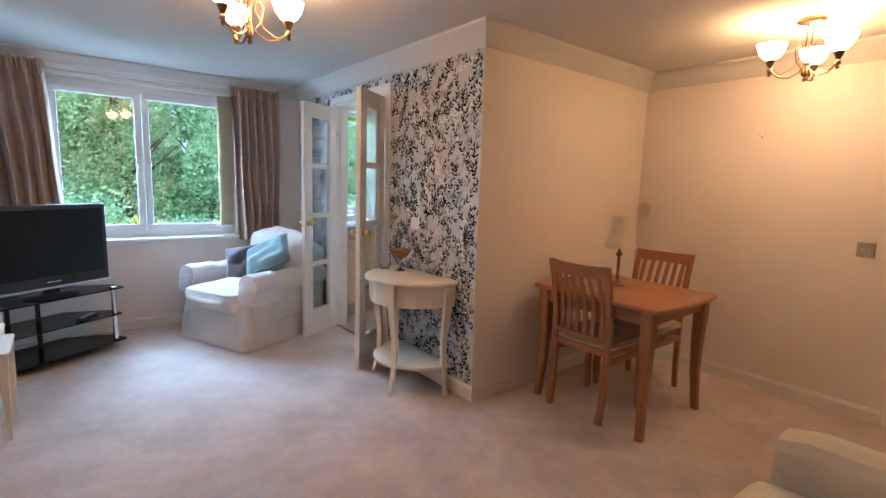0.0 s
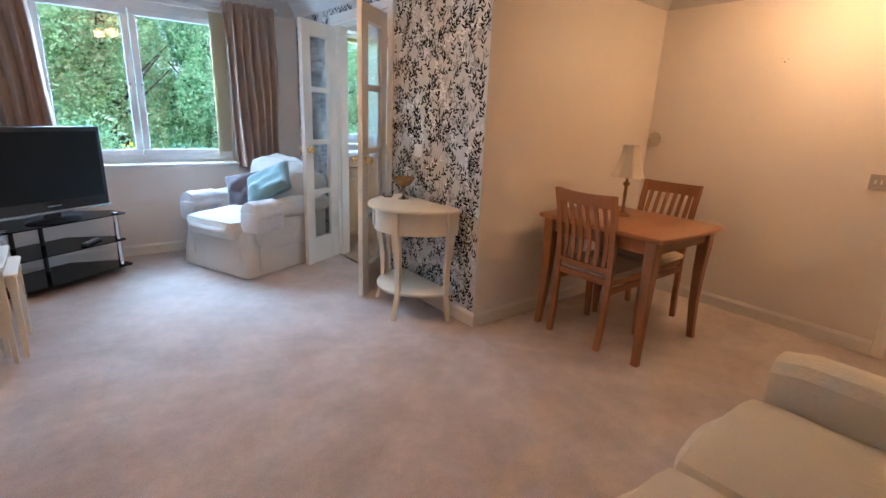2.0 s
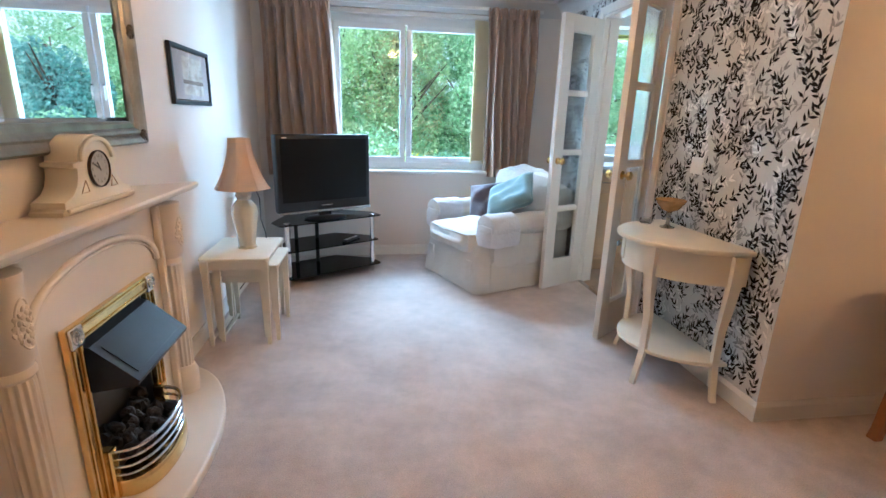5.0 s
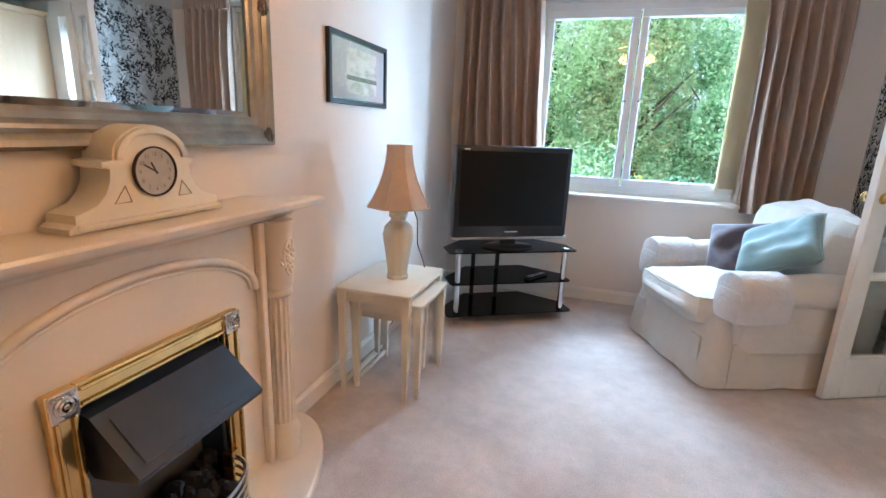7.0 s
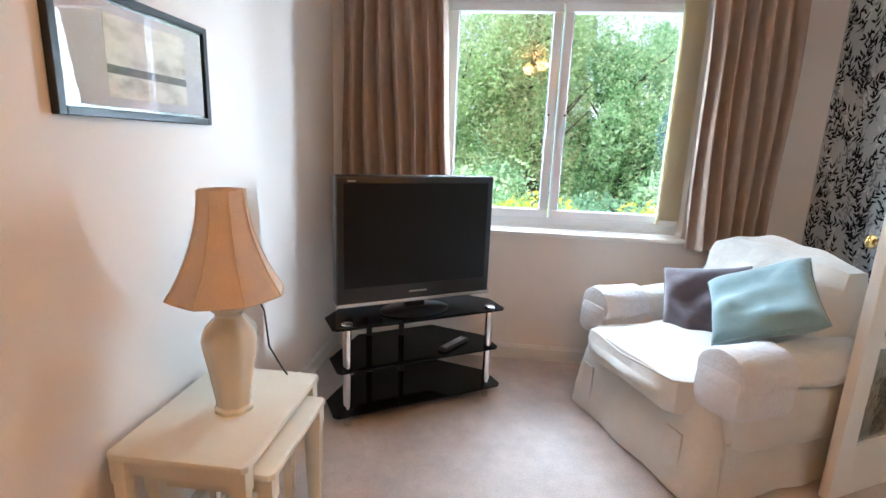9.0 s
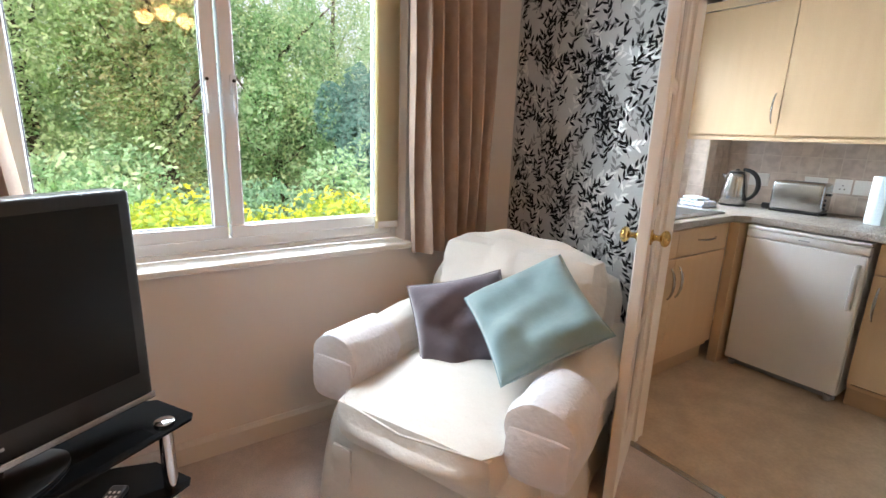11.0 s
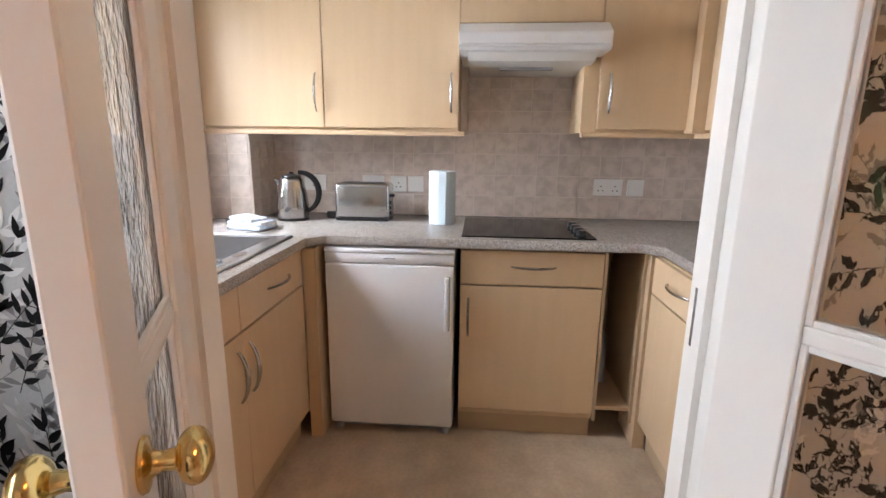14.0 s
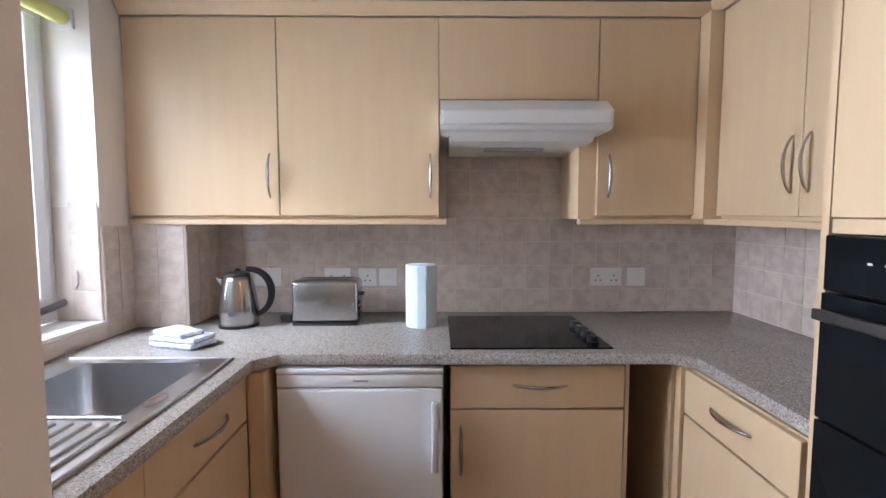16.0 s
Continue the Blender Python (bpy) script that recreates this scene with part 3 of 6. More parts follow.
structure("kitchen_sill", box(KX0, KX1, 2.77, 2.94, KZ0, KZ0 + 0.015, 0.003), PLASTIC, "white tiled kitchen window sill")
part_roller = thing("roller_blind", "rolled-up lime green roller blind above the kitchen window", "blind")
part("roll", tube([(KX0 + 0.02, 2.85, 2.035), (KX1 - 0.02, 2.85, 2.035)], 0.026, 16), mat("lime_blind", (0.62, 0.62, 0.22), 0.8, vary=0.05), part_roller, smooth=True)
for x in (KX0 + 0.008, KX1 - 0.008):
    part("bracket", box(x - 0.007, x + 0.007, 2.82, 2.88, 2.0, 2.07, 0.002), PLASTIC, part_roller)


# Curtains and blind
def curtain(x0, x1, folds, seed, flare):
    rnd = random.Random(seed)
    c = thing("curtain", "taupe lined curtain with gathered heading, hung just below the sill", "curtain", "pair of curtains")
    nx, nz = folds * 12, 26
    ph = [rnd.uniform(-0.5, 0.5) for _ in range(folds + 2)]
    amp = [rnd.uniform(0.75, 1.3) for _ in range(folds + 2)]
    out = bmesh.new()
    for layer in (0, 1):
        g = []
        for j in range(nz + 1):
            v = j / nz
            z = 2.175 - v * 1.415
            row = []
            for i in range(nx + 1):
                u = i / nx
                k = u * folds
                kk = int(min(k, folds))
                d = (0.030 + 0.022 * min(1, v * 3)) * amp[kk]
                wave = math.sin(2 * math.pi * k + ph[kk] * 0.4 + 0.25 * math.sin(3 * v + seed))
                xx = x0 + (x1 - x0) * u + flare * v * (u - 0.5 + 0.5 * (1 if flare > 0 else -1)) + 0.008 * math.sin(6 * v + k)
                if v < 0.06:
                    wave += 0.5 * math.sin(6 * math.pi * k)
                row.append(out.verts.new((xx, 2.665 + d * wave + (0.004 if layer else 0), z - 0.006 * math.sin(2 * math.pi * k))))
            g.append(row)
        for a, b in zip(g, g[1:]):
            for i in range(nx):
                q = (a[i], a[i + 1], b[i + 1], b[i])
                out.faces.new(q if not layer else q[::-1])
    part("drape", out, TAUPE, c, smooth=True)
    for i in range(folds * 3):
        x = x0 + (x1 - x0) * (i + 0.5) / (folds * 3)
        part("heading_pleat", soft_box(0.014, 0.05, 0.085, 0.006, 0.003, 2, pose(x, 2.664, 2.135)), TAUPE, c, "pencil pleat of the curtain heading", smooth=True)
    return c


curtain(-2.56, -2.02, 7, 1, 0.10)
curtain(-0.70, -0.25, 6, 4, -0.06)
rail = thing("curtain_rail", "slim white curtain rail above the window", "curtain rail")
part("track", box(-2.60, -0.20, 2.70, 2.72, 2.165, 2.19, 0.003), PLASTIC, rail)
for x in (-2.4, -1.37, -0.4):
    part("bracket", box(x - 0.01, x + 0.01, 2.72, YW, 2.17, 2.185), PLASTIC, rail)
blind = thing("vertical_blind", "cream vertical blind drawn back to the edge of the window", "blind")
part("headrail", box(-2.05, -0.65, 2.795, 2.835, 2.105, 2.14, 0.003), PLASTIC, blind, "white blind headrail")
for k in range(7):
    part("slat", box(-0.044, 0.044, -0.0006, 0.0006, 0.0, 1.235), BLIND, blind, at=pose(-0.742 + 0.011 * k, 2.800 + 0.005 * k, 0.865, 0, 0, 14 + 2 * (k % 3)))
part("bottom_weight", box(-0.785, -0.665, 2.793, 2.797, 0.862, 0.895, 0.001), PLASTIC, blind, "clear plastic slat weight")
for k in range(2):
    part("slat", box(-0.044, 0.044, -0.0006, 0.0006, 0.0, 1.235), BLIND, blind, at=pose(-2.035 + k * 0.012, 2.815, 0.865, 0, 0, 84 + 5 * k))
part("cord", tube([(-0.66 + 0.0, 2.785, 2.10), (-0.665, 2.785, 1.5), (-0.66, 2.785, 0.9)], 0.0015, 6), PLASTIC, blind, "white pull cord")


# The pair of glazed doors to the kitchen
def glazed_leaf(name, hinge, ang, flip, label):
    """A narrow door leaf with four rippled panes. It runs along local x from its hinge."""
    W, H, T = 0.412, 1.975, 0.036
    d = thing(name, label, "door", "pair of glazed doors", pose(*hinge, 0.008, 0, 0, ang), kind="structure")
    st, tr, br = 0.095, 0.105, 0.215
    fb = box(0, st, -T / 2, T / 2, 0, H, 0.003)
    box(W - st, W, -T / 2, T / 2, 0, H, 0.003, bm=fb)
    box(st, W - st, -T / 2 + 0.001, T / 2 - 0.001, 0, br, 0.002, bm=fb)
    box(st, W - st, -T / 2 + 0.001, T / 2 - 0.001, H - tr, H, 0.002, bm=fb)
    n, bar = 4, 0.024
    ph = (H - tr - br - (n - 1) * bar) / n
    for k in range(n):
        z = br + k * (ph + bar)
        if k:
            box(st, W - st, -T / 2 + 0.004, T / 2 - 0.004, z - bar, z, 0.004, bm=fb)
    part("door_frame", fb, GLOSS, d, "white gloss stiles, rails and glazing bars")
    for k in range(n):
        z = br + k * (ph + bar)
        part("pane", box(st + 0.001, W - st - 0.001, -0.002, 0.002, z + 0.001, z + ph - 0.001), RIPPLE, d, "rippled obscure glass pane")
        for s in (-1, 1):
            y0, y1 = sorted((s * 0.004, s * 0.012))
            b = box(st, st + 0.009, y0, y1, z, z + ph, 0.002)
            box(W - st - 0.009, W - st, y0, y1, z, z + ph, 0.002, bm=b)
            box(st + 0.009, W - st - 0.009, y0, y1, z, z + 0.009, 0.002, bm=b)
            box(st + 0.009, W - st - 0.009, y0, y1, z + ph - 0.009, z + ph, 0.002, bm=b)
            part("bead", b, GLOSS, d)
    for s in (-1, 1):
        k = part("door_handle", lathe([(0.024, 0), (0.0255, 0.002), (0.024, 0.005), (0.013, 0.008), (0.010, 0.012), (0.009, 0.018), (0.010, 0.024)] + [(0.0262 * math.sin(a), 0.0425 - 0.0165 * math.cos(a)) for a in [0.42 + 0.16 * q for q in range(18)]],
                                      40, pose(W - 0.048, s * T / 2, 0.985, -90 * s)), BRASS, d, "polished brass door knob", smooth=True)
    for z in (0.2, 1.0, 1.75):
        part("hinge", tube([(-0.003, -flip * (T / 2 + 0.004), z), (-0.003, -flip * (T / 2 + 0.004), z + 0.075)], 0.0055, 10), STEEL, d, "steel butt hinge")
    return d


glazed_leaf("door_1", (-0.024, 1.902), 180 + 26.0, 1, "narrow white glazed door standing open beside the armchair")
glazed_leaf("door_2", (-0.024, 1.078), 180 + 35.5, -1, "narrow white glazed door standing open beside the console table")

stay = thing("window_stay", "grey metal bar handle resting on the kitchen window frame", "window handle")
part("bar", tube([(1.37, 2.885, 1.040), (1.33, 2.885, 1.034), (1.02, 2.89, 0.992)], 0.013, 16), GUNMETAL, stay, smooth=True)
part("bracket", box(1.22, 1.24, 2.885, 2.945, 0.985, 1.012, 0.002), STEEL, stay)


# Ceiling lights
OPAL = glow("opal_glass_lit", (1.0, 0.50, 0.18), SHADE_GLOW)


def pendant(x, y, turn):
    p = thing("ceiling_light", "three-arm antique brass ceiling light with lit opal glass shades", "ceiling light", "ceiling lights", pose(x, y, 0, 0, 0, turn))
    part("ceiling_plate", lathe([(0.065, 2.258), (0.066, 2.25), (0.055, 2.242), (0.02, 2.236), (0.0, 2.235)], 28), ANTIQUE, p, smooth=True)
    for dx in (-0.012, 0.012):
        part("stem", tube([(dx, 0, 2.24), (dx, 0, 2.02)], 0.004, 8), ANTIQUE, p, smooth=True)
    part("hub", lathe([(0.0, 1.945), (0.009, 1.95), (0.012, 1.96), (0.006, 1.968), (0.018, 1.98), (0.02, 2.0), (0.012, 2.02), (0.015, 2.035), (0.006, 2.045)], 20), ANTIQUE, p, smooth=True)
    for k in range(3):
        m = pose(0, 0, 0, 0, 0, 120 * k)
        arm = tube([(0.01, 0, 2.02), (0.035, 0, 1.99), (0.075, 0, 1.968), (0.12, 0, 1.972), (0.15, 0, 1.995), (0.165, 0, 2.03)], 0.005, 8)
        join(arm, tube([(0.015, 0.006, 2.0), (0.05, 0.006, 2.05), (0.06, 0.006, 2.11), (0.035, 0.006, 2.14), (0.02, 0.006, 2.10), (0.06, 0.006, 2.02), (0.11, 0.006, 1.985), (0.16, 0.0, 1.995)], 0.0028, 6))
        a = part("arm", arm, ANTIQUE, p, smooth=True, at=m)
        part("lamp_cup", lathe([(0.0, 1.975), (0.008, 1.978), (0.010, 1.988), (0.006, 1.994), (0.013, 2.0), (0.013, 2.012), (0.008, 2.02), (0.020, 2.045), (0.024, 2.06), (0.0, 2.06)], 18, pose(0.165, 0, 0)), ANTIQUE, a, smooth=True)
        sh = [(0.021, 2.061), (0.040, 2.078), (0.056, 2.10), (0.066, 2.13), (0.069, 2.142), (0.066, 2.142), (0.062, 2.13), (0.052, 2.102), (0.036, 2.082), (0.0, 2.07)]
        part("shade", lathe(sh, 26, pose(0.165, 0, 0)), OPAL, a, "lit white opal glass bowl", smooth=True)
        d = bpy.data.lights.new("bulb", "POINT")
        d.energy, d.color, d.shadow_soft_size = BULB_WATTS, WARM, 0.03
        b = new("bulb", d)
        b.location = Matrix.Rotation(radians(turn + 120 * k), 3, "Z") @ Vector((0.165, 0, 2.155)) + Vector((x, y, 0))
    return p


pendant(*PENDANTS[0], 95)
pendant(*PENDANTS[1], 125)


# Armchair
def armchair(at):
    c = thing("armchair", "white loose-covered armchair with rolled arms and a pleated skirt", "armchair", at=at)
    W, D = 0.89, 0.86
    # skirt: flares to the floor, with hanging folds
    sections = []
    pts = 144
    for z, g in ((0.012, 0.010), (0.08, 0.006), (0.18, -0.002), (0.28, -0.014), (0.33, -0.022), (0.38, -0.035)):
        ring = []
        for i in range(pts):
            a = 2 * math.pi * i / pts
            cx, cy = math.cos(a), math.sin(a)
            sc = 1 / max(abs(cx) ** 16 + abs(cy) ** 16, 1e-9) ** (1 / 16)
            x, y = cx * sc * (W / 2 - 0.04), cy * sc * (D / 2 - 0.02)
            ripple = (1 - z / 0.4) * 0.006 * math.sin(a * 11 + 1.3 * math.sin(a * 2))
            ring.append((x * (1 + g) + cx * (g + ripple), (y * (1 + g) + cy * (g + ripple)) * 1.12 - 0.05, z))
        sections.append(ring)
    part("skirt", loft(sections), COTTON, c, "floor-length cotton skirt", smooth=True)
    for x, y, w in ((0.409, -0.36, 1), (-0.409, -0.36, 1), (0.28, -0.513, 0), (-0.28, -0.513, 0)):
        pl = box(-0.005, 0.005, -0.045, 0.045, 0.012, 0.25, 0.003) if w else box(-0.04, 0.04, -0.005, 0.005, 0.012, 0.25, 0.003)
        part("kick_pleat", pl, COTTON, c, "stitched kick pleat", at=pose(x, y, 0))
    part("seat_cushion", soft_box(0.60, 0.76, 0.17, 0.06, 0.035, 26, pose(0, -0.170, 0.385, 2), 0.012, 3), COTTON, c, "plump loose seat cushion", smooth=True)
    pip = [(-0.28, -0.28, 0.447), (-0.285, -0.48, 0.440), (-0.25, -0.528, 0.437), (0.0, -0.566, 0.438), (0.25, -0.528, 0.437), (0.285, -0.48, 0.440), (0.28, -0.28, 0.447)]
    part("piping", tube(pip, 0.004, 8), COTTON, c, smooth=True)
    part("backrest", soft_box(W - 0.10, 0.20, 0.50, 0.08, 0.02, 24, pose(0, 0.315, 0.535, -8), 0.01, 5), COTTON, c, "upholstered back", smooth=True)
    part("back_cushion", soft_box(0.70, 0.19, 0.44, 0.085, 0.05, 34, pose(0, 0.21, 0.645, -12), 0.022, 9), COTTON, c, "plump back cushion", smooth=True)
    for s in (1, -1):
        arm = soft_box(0.15, 0.76, 0.34, 0.05, 0.008, 16, pose(s * 0.355, -0.02, 0.36), 0.006, 2)
        sec = []
        for j in range(12):
            y = -0.425 + j * 0.07
            r = 0.098 + 0.006 * math.sin(j * 1.3)
            if j in (0, 11):
                r *= 0.88
            sec.append([(s * 0.375 + r * math.cos(2 * math.pi * k / 24), y, 0.515 + 0.86 * r * math.sin(2 * math.pi * k / 24)) for k in range(24)])
        join(arm, loft(sec))
        part("armrest", arm, COTTON, c, "rolled arm", smooth=True)
        sec = []
        for j in range(9):
            y = -0.475 + j * 0.033
            r = 0.108 + (0.007 * math.cos(j * 2.6) if j < 4 else 0.0)
            if j == 0:
                r, y = 0.088, y + 0.021
            if j == 1:
                r, y = 0.102, y - 0.006
            sec.append([(s * 0.375 + (r + 0.0015 * math.sin(5 * a0 + j)) * math.cos(a0), y, 0.515 + 0.87 * (r + 0.0015 * math.sin(7 * a0 + j)) * math.sin(a0)) for a0 in [2 * math.pi * k / 40 for k in range(40)]])
        cov = loft(sec)
        join(cov, soft_box(0.196, 0.29, 0.165, 0.03, 0.006, 14, pose(s * 0.376, -0.325, 0.45), 0.012, 4))
        part("arm_cover", cov, COTTON_LIGHT, c, "pale ruched arm cover", smooth=True)
    return c


CH = (-0.612, 2.165, -67)
armchair(pose(CH[0], CH[1], 0, 0, 0, CH[2]))
cm = pose(CH[0], CH[1], 0, 0, 0, CH[2])


def cushion(name, size, material, label, at, seed):
    t = thing(name, label, "cushion", "scatter cushions", at)
    part("cushion_body", pillow(size, size, 0.13, 0.42, 44, 0.040, seed), material, t, smooth=True)
    h = size / 2
    pts = []
    for k in range(65):
        a = k / 64 * 4
        q, f = int(a) % 4, a % 1
        u = -1 + 2 * f
        b = 1 - 0.07 * (1 - u * u)
        pts.append([(u * h, -h * b, 0), (h * b, u * h, 0), (-u * h, h * b, 0), (-h * b, -u * h, 0)][q])
    part("piping", tube(pts, 0.0035, 6), material, t, "corded edge", smooth=True)
    return t


def lean(centre, along, up):
    """A pose with local x along one edge and local y near the other."""
    a = Vector(along).normalized()
    n = a.cross(Vector(up)).normalized()
    return Matrix.Translation(centre) @ Matrix((a, n.cross(a), n)).transposed().to_4x4()


cushion("cushion", 0.385, TEAL, "square duck-egg blue cushion on the white armchair",
        cm @ lean((0.200, -0.090, 0.705), (0.30, -0.25, -0.19), (0.26, 0.20, 0.17)), 2)
cushion("cushion", 0.37, PLUM, "square grey-plum cushion leaning in the white armchair",
        cm @ lean((-0.085, -0.065, 0.590), (0.271, 0.20, 0.066), (-0.149, 0.092, 0.28)), 7)


# Sofa
def sofa(at):
    s = thing("sofa", "cream fabric two-seat sofa with plump seat cushions", "sofa", at=at)
    part("base", soft_box(1.50, 0.80, 0.34, 0.04, 0.0, 6, pose(0, 0, 0.19)), SOFACLOTH, s, "upholstered base", smooth=True)
    part("backrest", soft_box(1.44, 0.22, 0.58, 0.07, 0.02, 8, pose(0, 0.36, 0.56, -6)), SOFACLOTH, s, smooth=True)
    for k in (-1, 1):
        part("seat_cushion", soft_box(0.545, 0.70, 0.17, 0.055, 0.04, 12, pose(k * 0.272, -0.14, 0.415), 0.01, k + 3), SOFACLOTH, s, "plump seat cushion", smooth=True)
        part("back_cushion", soft_box(0.55, 0.20, 0.42, 0.07, 0.04, 10, pose(k * 0.275, 0.20, 0.64, -10), 0.015, k + 8), SOFACLOTH, s, smooth=True)
        sec = []
        for j in range(11):
            y = -0.45 + j * 0.088
            t = 1.0 if j else 0.93
            half = [(-0.085, 0.02), (-0.085, 0.30), (-0.088, 0.45), (-0.10, 0.54), (-0.105, 0.59), (-0.08, 0.625), (-0.03, 0.635), (0.03, 0.63), (0.085, 0.61), (0.11, 0.57), (0.105, 0.50), (0.085, 0.42), (0.085, 0.02)]
            sec.append([(k * (0.655 + px * t), y, 0.33 + (pz - 0.33) * t) for px, pz in half])
        part("armrest", loft(sec), SOFACLOTH, s, "scrolled arm", smooth=True)
    return s


sofa(pose(-0.80, -2.12, -0.015, 0, 0, 180))
cushion("cushion", 0.38, TEAL, "square duck-egg blue cushion on the cream sofa", pose(-0.36, -2.27, 0.68, 70, 0, 200), 12)


# Dining set
def dining_table(at):
    t = thing("dining_table", "honey oak extending table with shaped ends against the wall", "table", at=at)
    w, d = 0.365, 0.41
    out = []
    for k in range(9):
        u = -1 + k / 4
        out.append((w * u * 0.98, -d - 0.028 * (1 - u * u)))
    out.append((w, -d + 0.02))
    for k in range(1, 6):
        out.append((w + 0.006, -d + 0.02 + (2 * d - 0.04) * k / 6))
    out.append((w, d - 0.02))
    for k in range(9):
        u = 1 - k / 4
        out.append((w * u * 0.98, d + 0.028 * (1 - u * u)))
    out += [(-w, d - 0.02), (-w, -d + 0.02)]
    part("tabletop", prism(out, 0.715, 0.742, 0.009, 3), OAK, t, "honey oak tabletop with a rounded edge", smooth=True)
    part("leaf_joint", box(-w + 0.01, w - 0.01, -0.0012, 0.0012, 0.7421, 0.7426), BROWNDARK, t, "dark joint line across the top")
    for s in (-1, 1):
        a, b = sorted((s * (d - 0.075), s * (d - 0.055)))
        part("apron", box(-w + 0.07, w - 0.07, a, b, 0.635, 0.713, 0.002), OAKUP, t)
        a, b = sorted((s * (w - 0.06), s * (w - 0.04)))
        part("apron", box(a, b, -d + 0.09, d - 0.09, 0.635, 0.713, 0.002), OAKUP, t)
    for sx in (-1, 1):
        for sy in (-1, 1):
            sec = []
            for z, off, r in ((0.0, 0.022, 0.021), (0.05, 0.016, 0.020), (0.25, 0.0, 0.024), (0.45, -0.004, 0.029), (0.60, 0.0, 0.034), (0.713, 0.0, 0.034)):
                cx, cy = sx * (w - 0.055 + off), sy * (d - 0.065 + off * 0.6)
                sec.append([(cx + r * a, cy + r * b, z) for a, b in ((-1, -0.8), (-0.8, -1), (0.8, -1), (1, -0.8), (1, 0.8), (0.8, 1), (-0.8, 1), (-1, 0.8))])
            part("leg", loft(sec), OAKUP, t, smooth=True)
    return t


def dining_chair(at):
    c = thing("dining_chair", "honey oak slat-back dining chair with a cream seat pad", "chair", "dining chairs", at)
    # faces local -y
    part("seat_frame", prism([(-0.205, -0.20), (0.205, -0.20), (0.185, 0.20), (-0.185, 0.20)], 0.395, 0.435, 0.006), OAKUP, c, smooth=True)
    part("seat", soft_box(0.405, 0.40, 0.05, 0.02, 0.012, 8, pose(0, -0.005, 0.455)), SEATCLOTH, c, "cream woven seat pad", smooth=True)
    for s in (-1, 1):
        part("leg", loft([[(s * 0.185 + a * r, -0.18 + b * r + o, z) for a, b in ((-1, -1), (1, -1), (1, 1), (-1, 1))] for z, r, o in ((0, 0.013, -0.012), (0.2, 0.016, 0.0), (0.395, 0.019, 0))]), OAKUP, c, smooth=True)
        sec = []
        for z, y in ((0, 0.225), (0.15, 0.205), (0.42, 0.19), (0.6, 0.20), (0.8, 0.235), (0.93, 0.27)):
            sec.append([(s * (0.175 + 0.012 * z) + a * 0.016, y + b * 0.014, z) for a, b in ((-1, -1), (1, -1), (1, 1), (-1, 1))])
        part("back_post", loft(sec), OAKUP, c, smooth=True)
    def railpts(z0, z1, bow, y):
        sec = []
        for k in range(11):
            u = -1 + k / 5
            yy = y + bow * (1 - u * u)
            lift = -0.006 * (1 - u * u)
            sec.append([(u * 0.195, yy - 0.011, z0), (u * 0.195, yy + 0.011, z0), (u * 0.195, yy + 0.019, z1 + lift), (u * 0.195, yy - 0.003, z1 + lift)])
        return loft(sec)
    part("top_rail", railpts(0.855, 0.93, 0.03, 0.255), OAKUP, c, "curved top rail", smooth=True)
    part("lower_rail", railpts(0.475, 0.51, 0.018, 0.190), OAKUP, c, smooth=True)
    for k in range(6):
        u = -0.72 + k * 0.288
        bow = 0.03 * (1 - u * u)
        sec = []
        for z, y in ((0.50, 0.198), (0.6, 0.19), (0.7, 0.200), (0.8, 0.232), (0.87, 0.256)):
            yy = y + bow * (z - 0.35) / 0.52
            sec.append([(u * 0.19 - 0.013, yy - 0.005, z), (u * 0.19 + 0.013, yy - 0.005, z), (u * 0.19 + 0.013, yy + 0.005, z), (u * 0.19 - 0.013, yy + 0.005, z)])
        part("slat", loft(sec), OAKUP, c, smooth=True)
    for s in (-1, 1):
        part("stretcher", box(s * 0.185 - 0.008, s * 0.185 + 0.008, -0.17, 0.19, 0.345, 0.385, 0.003), OAKUP, c)
    return c


dining_table(pose(0.765, -0.53, 0))
first = dining_chair(pose(0.62, -0.48, 0, 0, 0, 90))
copy_thing(first, pose(1.10, -0.475, 0, 0, 0, -90))


def shade_cloth(r0, r1, z0, z1, sides, bell, m=None, scallop=0.0):
    """A bell lampshade: r0 at the foot, r1 at the top, hollow."""
    sec = []
    n = sides * 6
    prof = []
    for k in range(9):
        v = k / 8
        prof.append((r1 + (r0 - r1) * ((1 - v) ** bell), z0 + (z1 - z0) * v))
    inner = [(r - 0.003, z) for r, z in reversed(prof)]
    for r, z in prof + inner:
        ring = []
        for i in range(n):
            a = 2 * math.pi * i / n
            f = (a % (2 * math.pi / sides)) / (2 * math.pi / sides) - 0.5
            rr = r * (math.cos(math.pi / sides) / math.cos(f * 2 * math.pi / sides) * 0.75 + 0.25)
            dz = -scallop * (1 - (2 * f) ** 2) * max(0, 1 - (z - z0) / 0.03) if z < z0 + 0.03 else 0
            ring.append((rr * math.cos(a), rr * math.sin(a), z + dz))
        sec.append(ring)
    out = bmesh.new()
    rings = [[out.verts.new(p) for p in s] for s in sec]
    for a, b in zip(rings, rings[1:] + rings[:1]):
        for k in range(n):
            out.faces.new((a[k], a[(k + 1) % n], b[(k + 1) % n], b[k]))
    bmesh.ops.recalc_face_normals(out, faces=out.faces[:])
    if m is not None:
        out.transform(m)
    return out


lamp = thing("table_lamp", "brass candlestick table lamp with a pale bell shade on the table", "table lamp", at=pose(0.835, -0.44, 0.742))
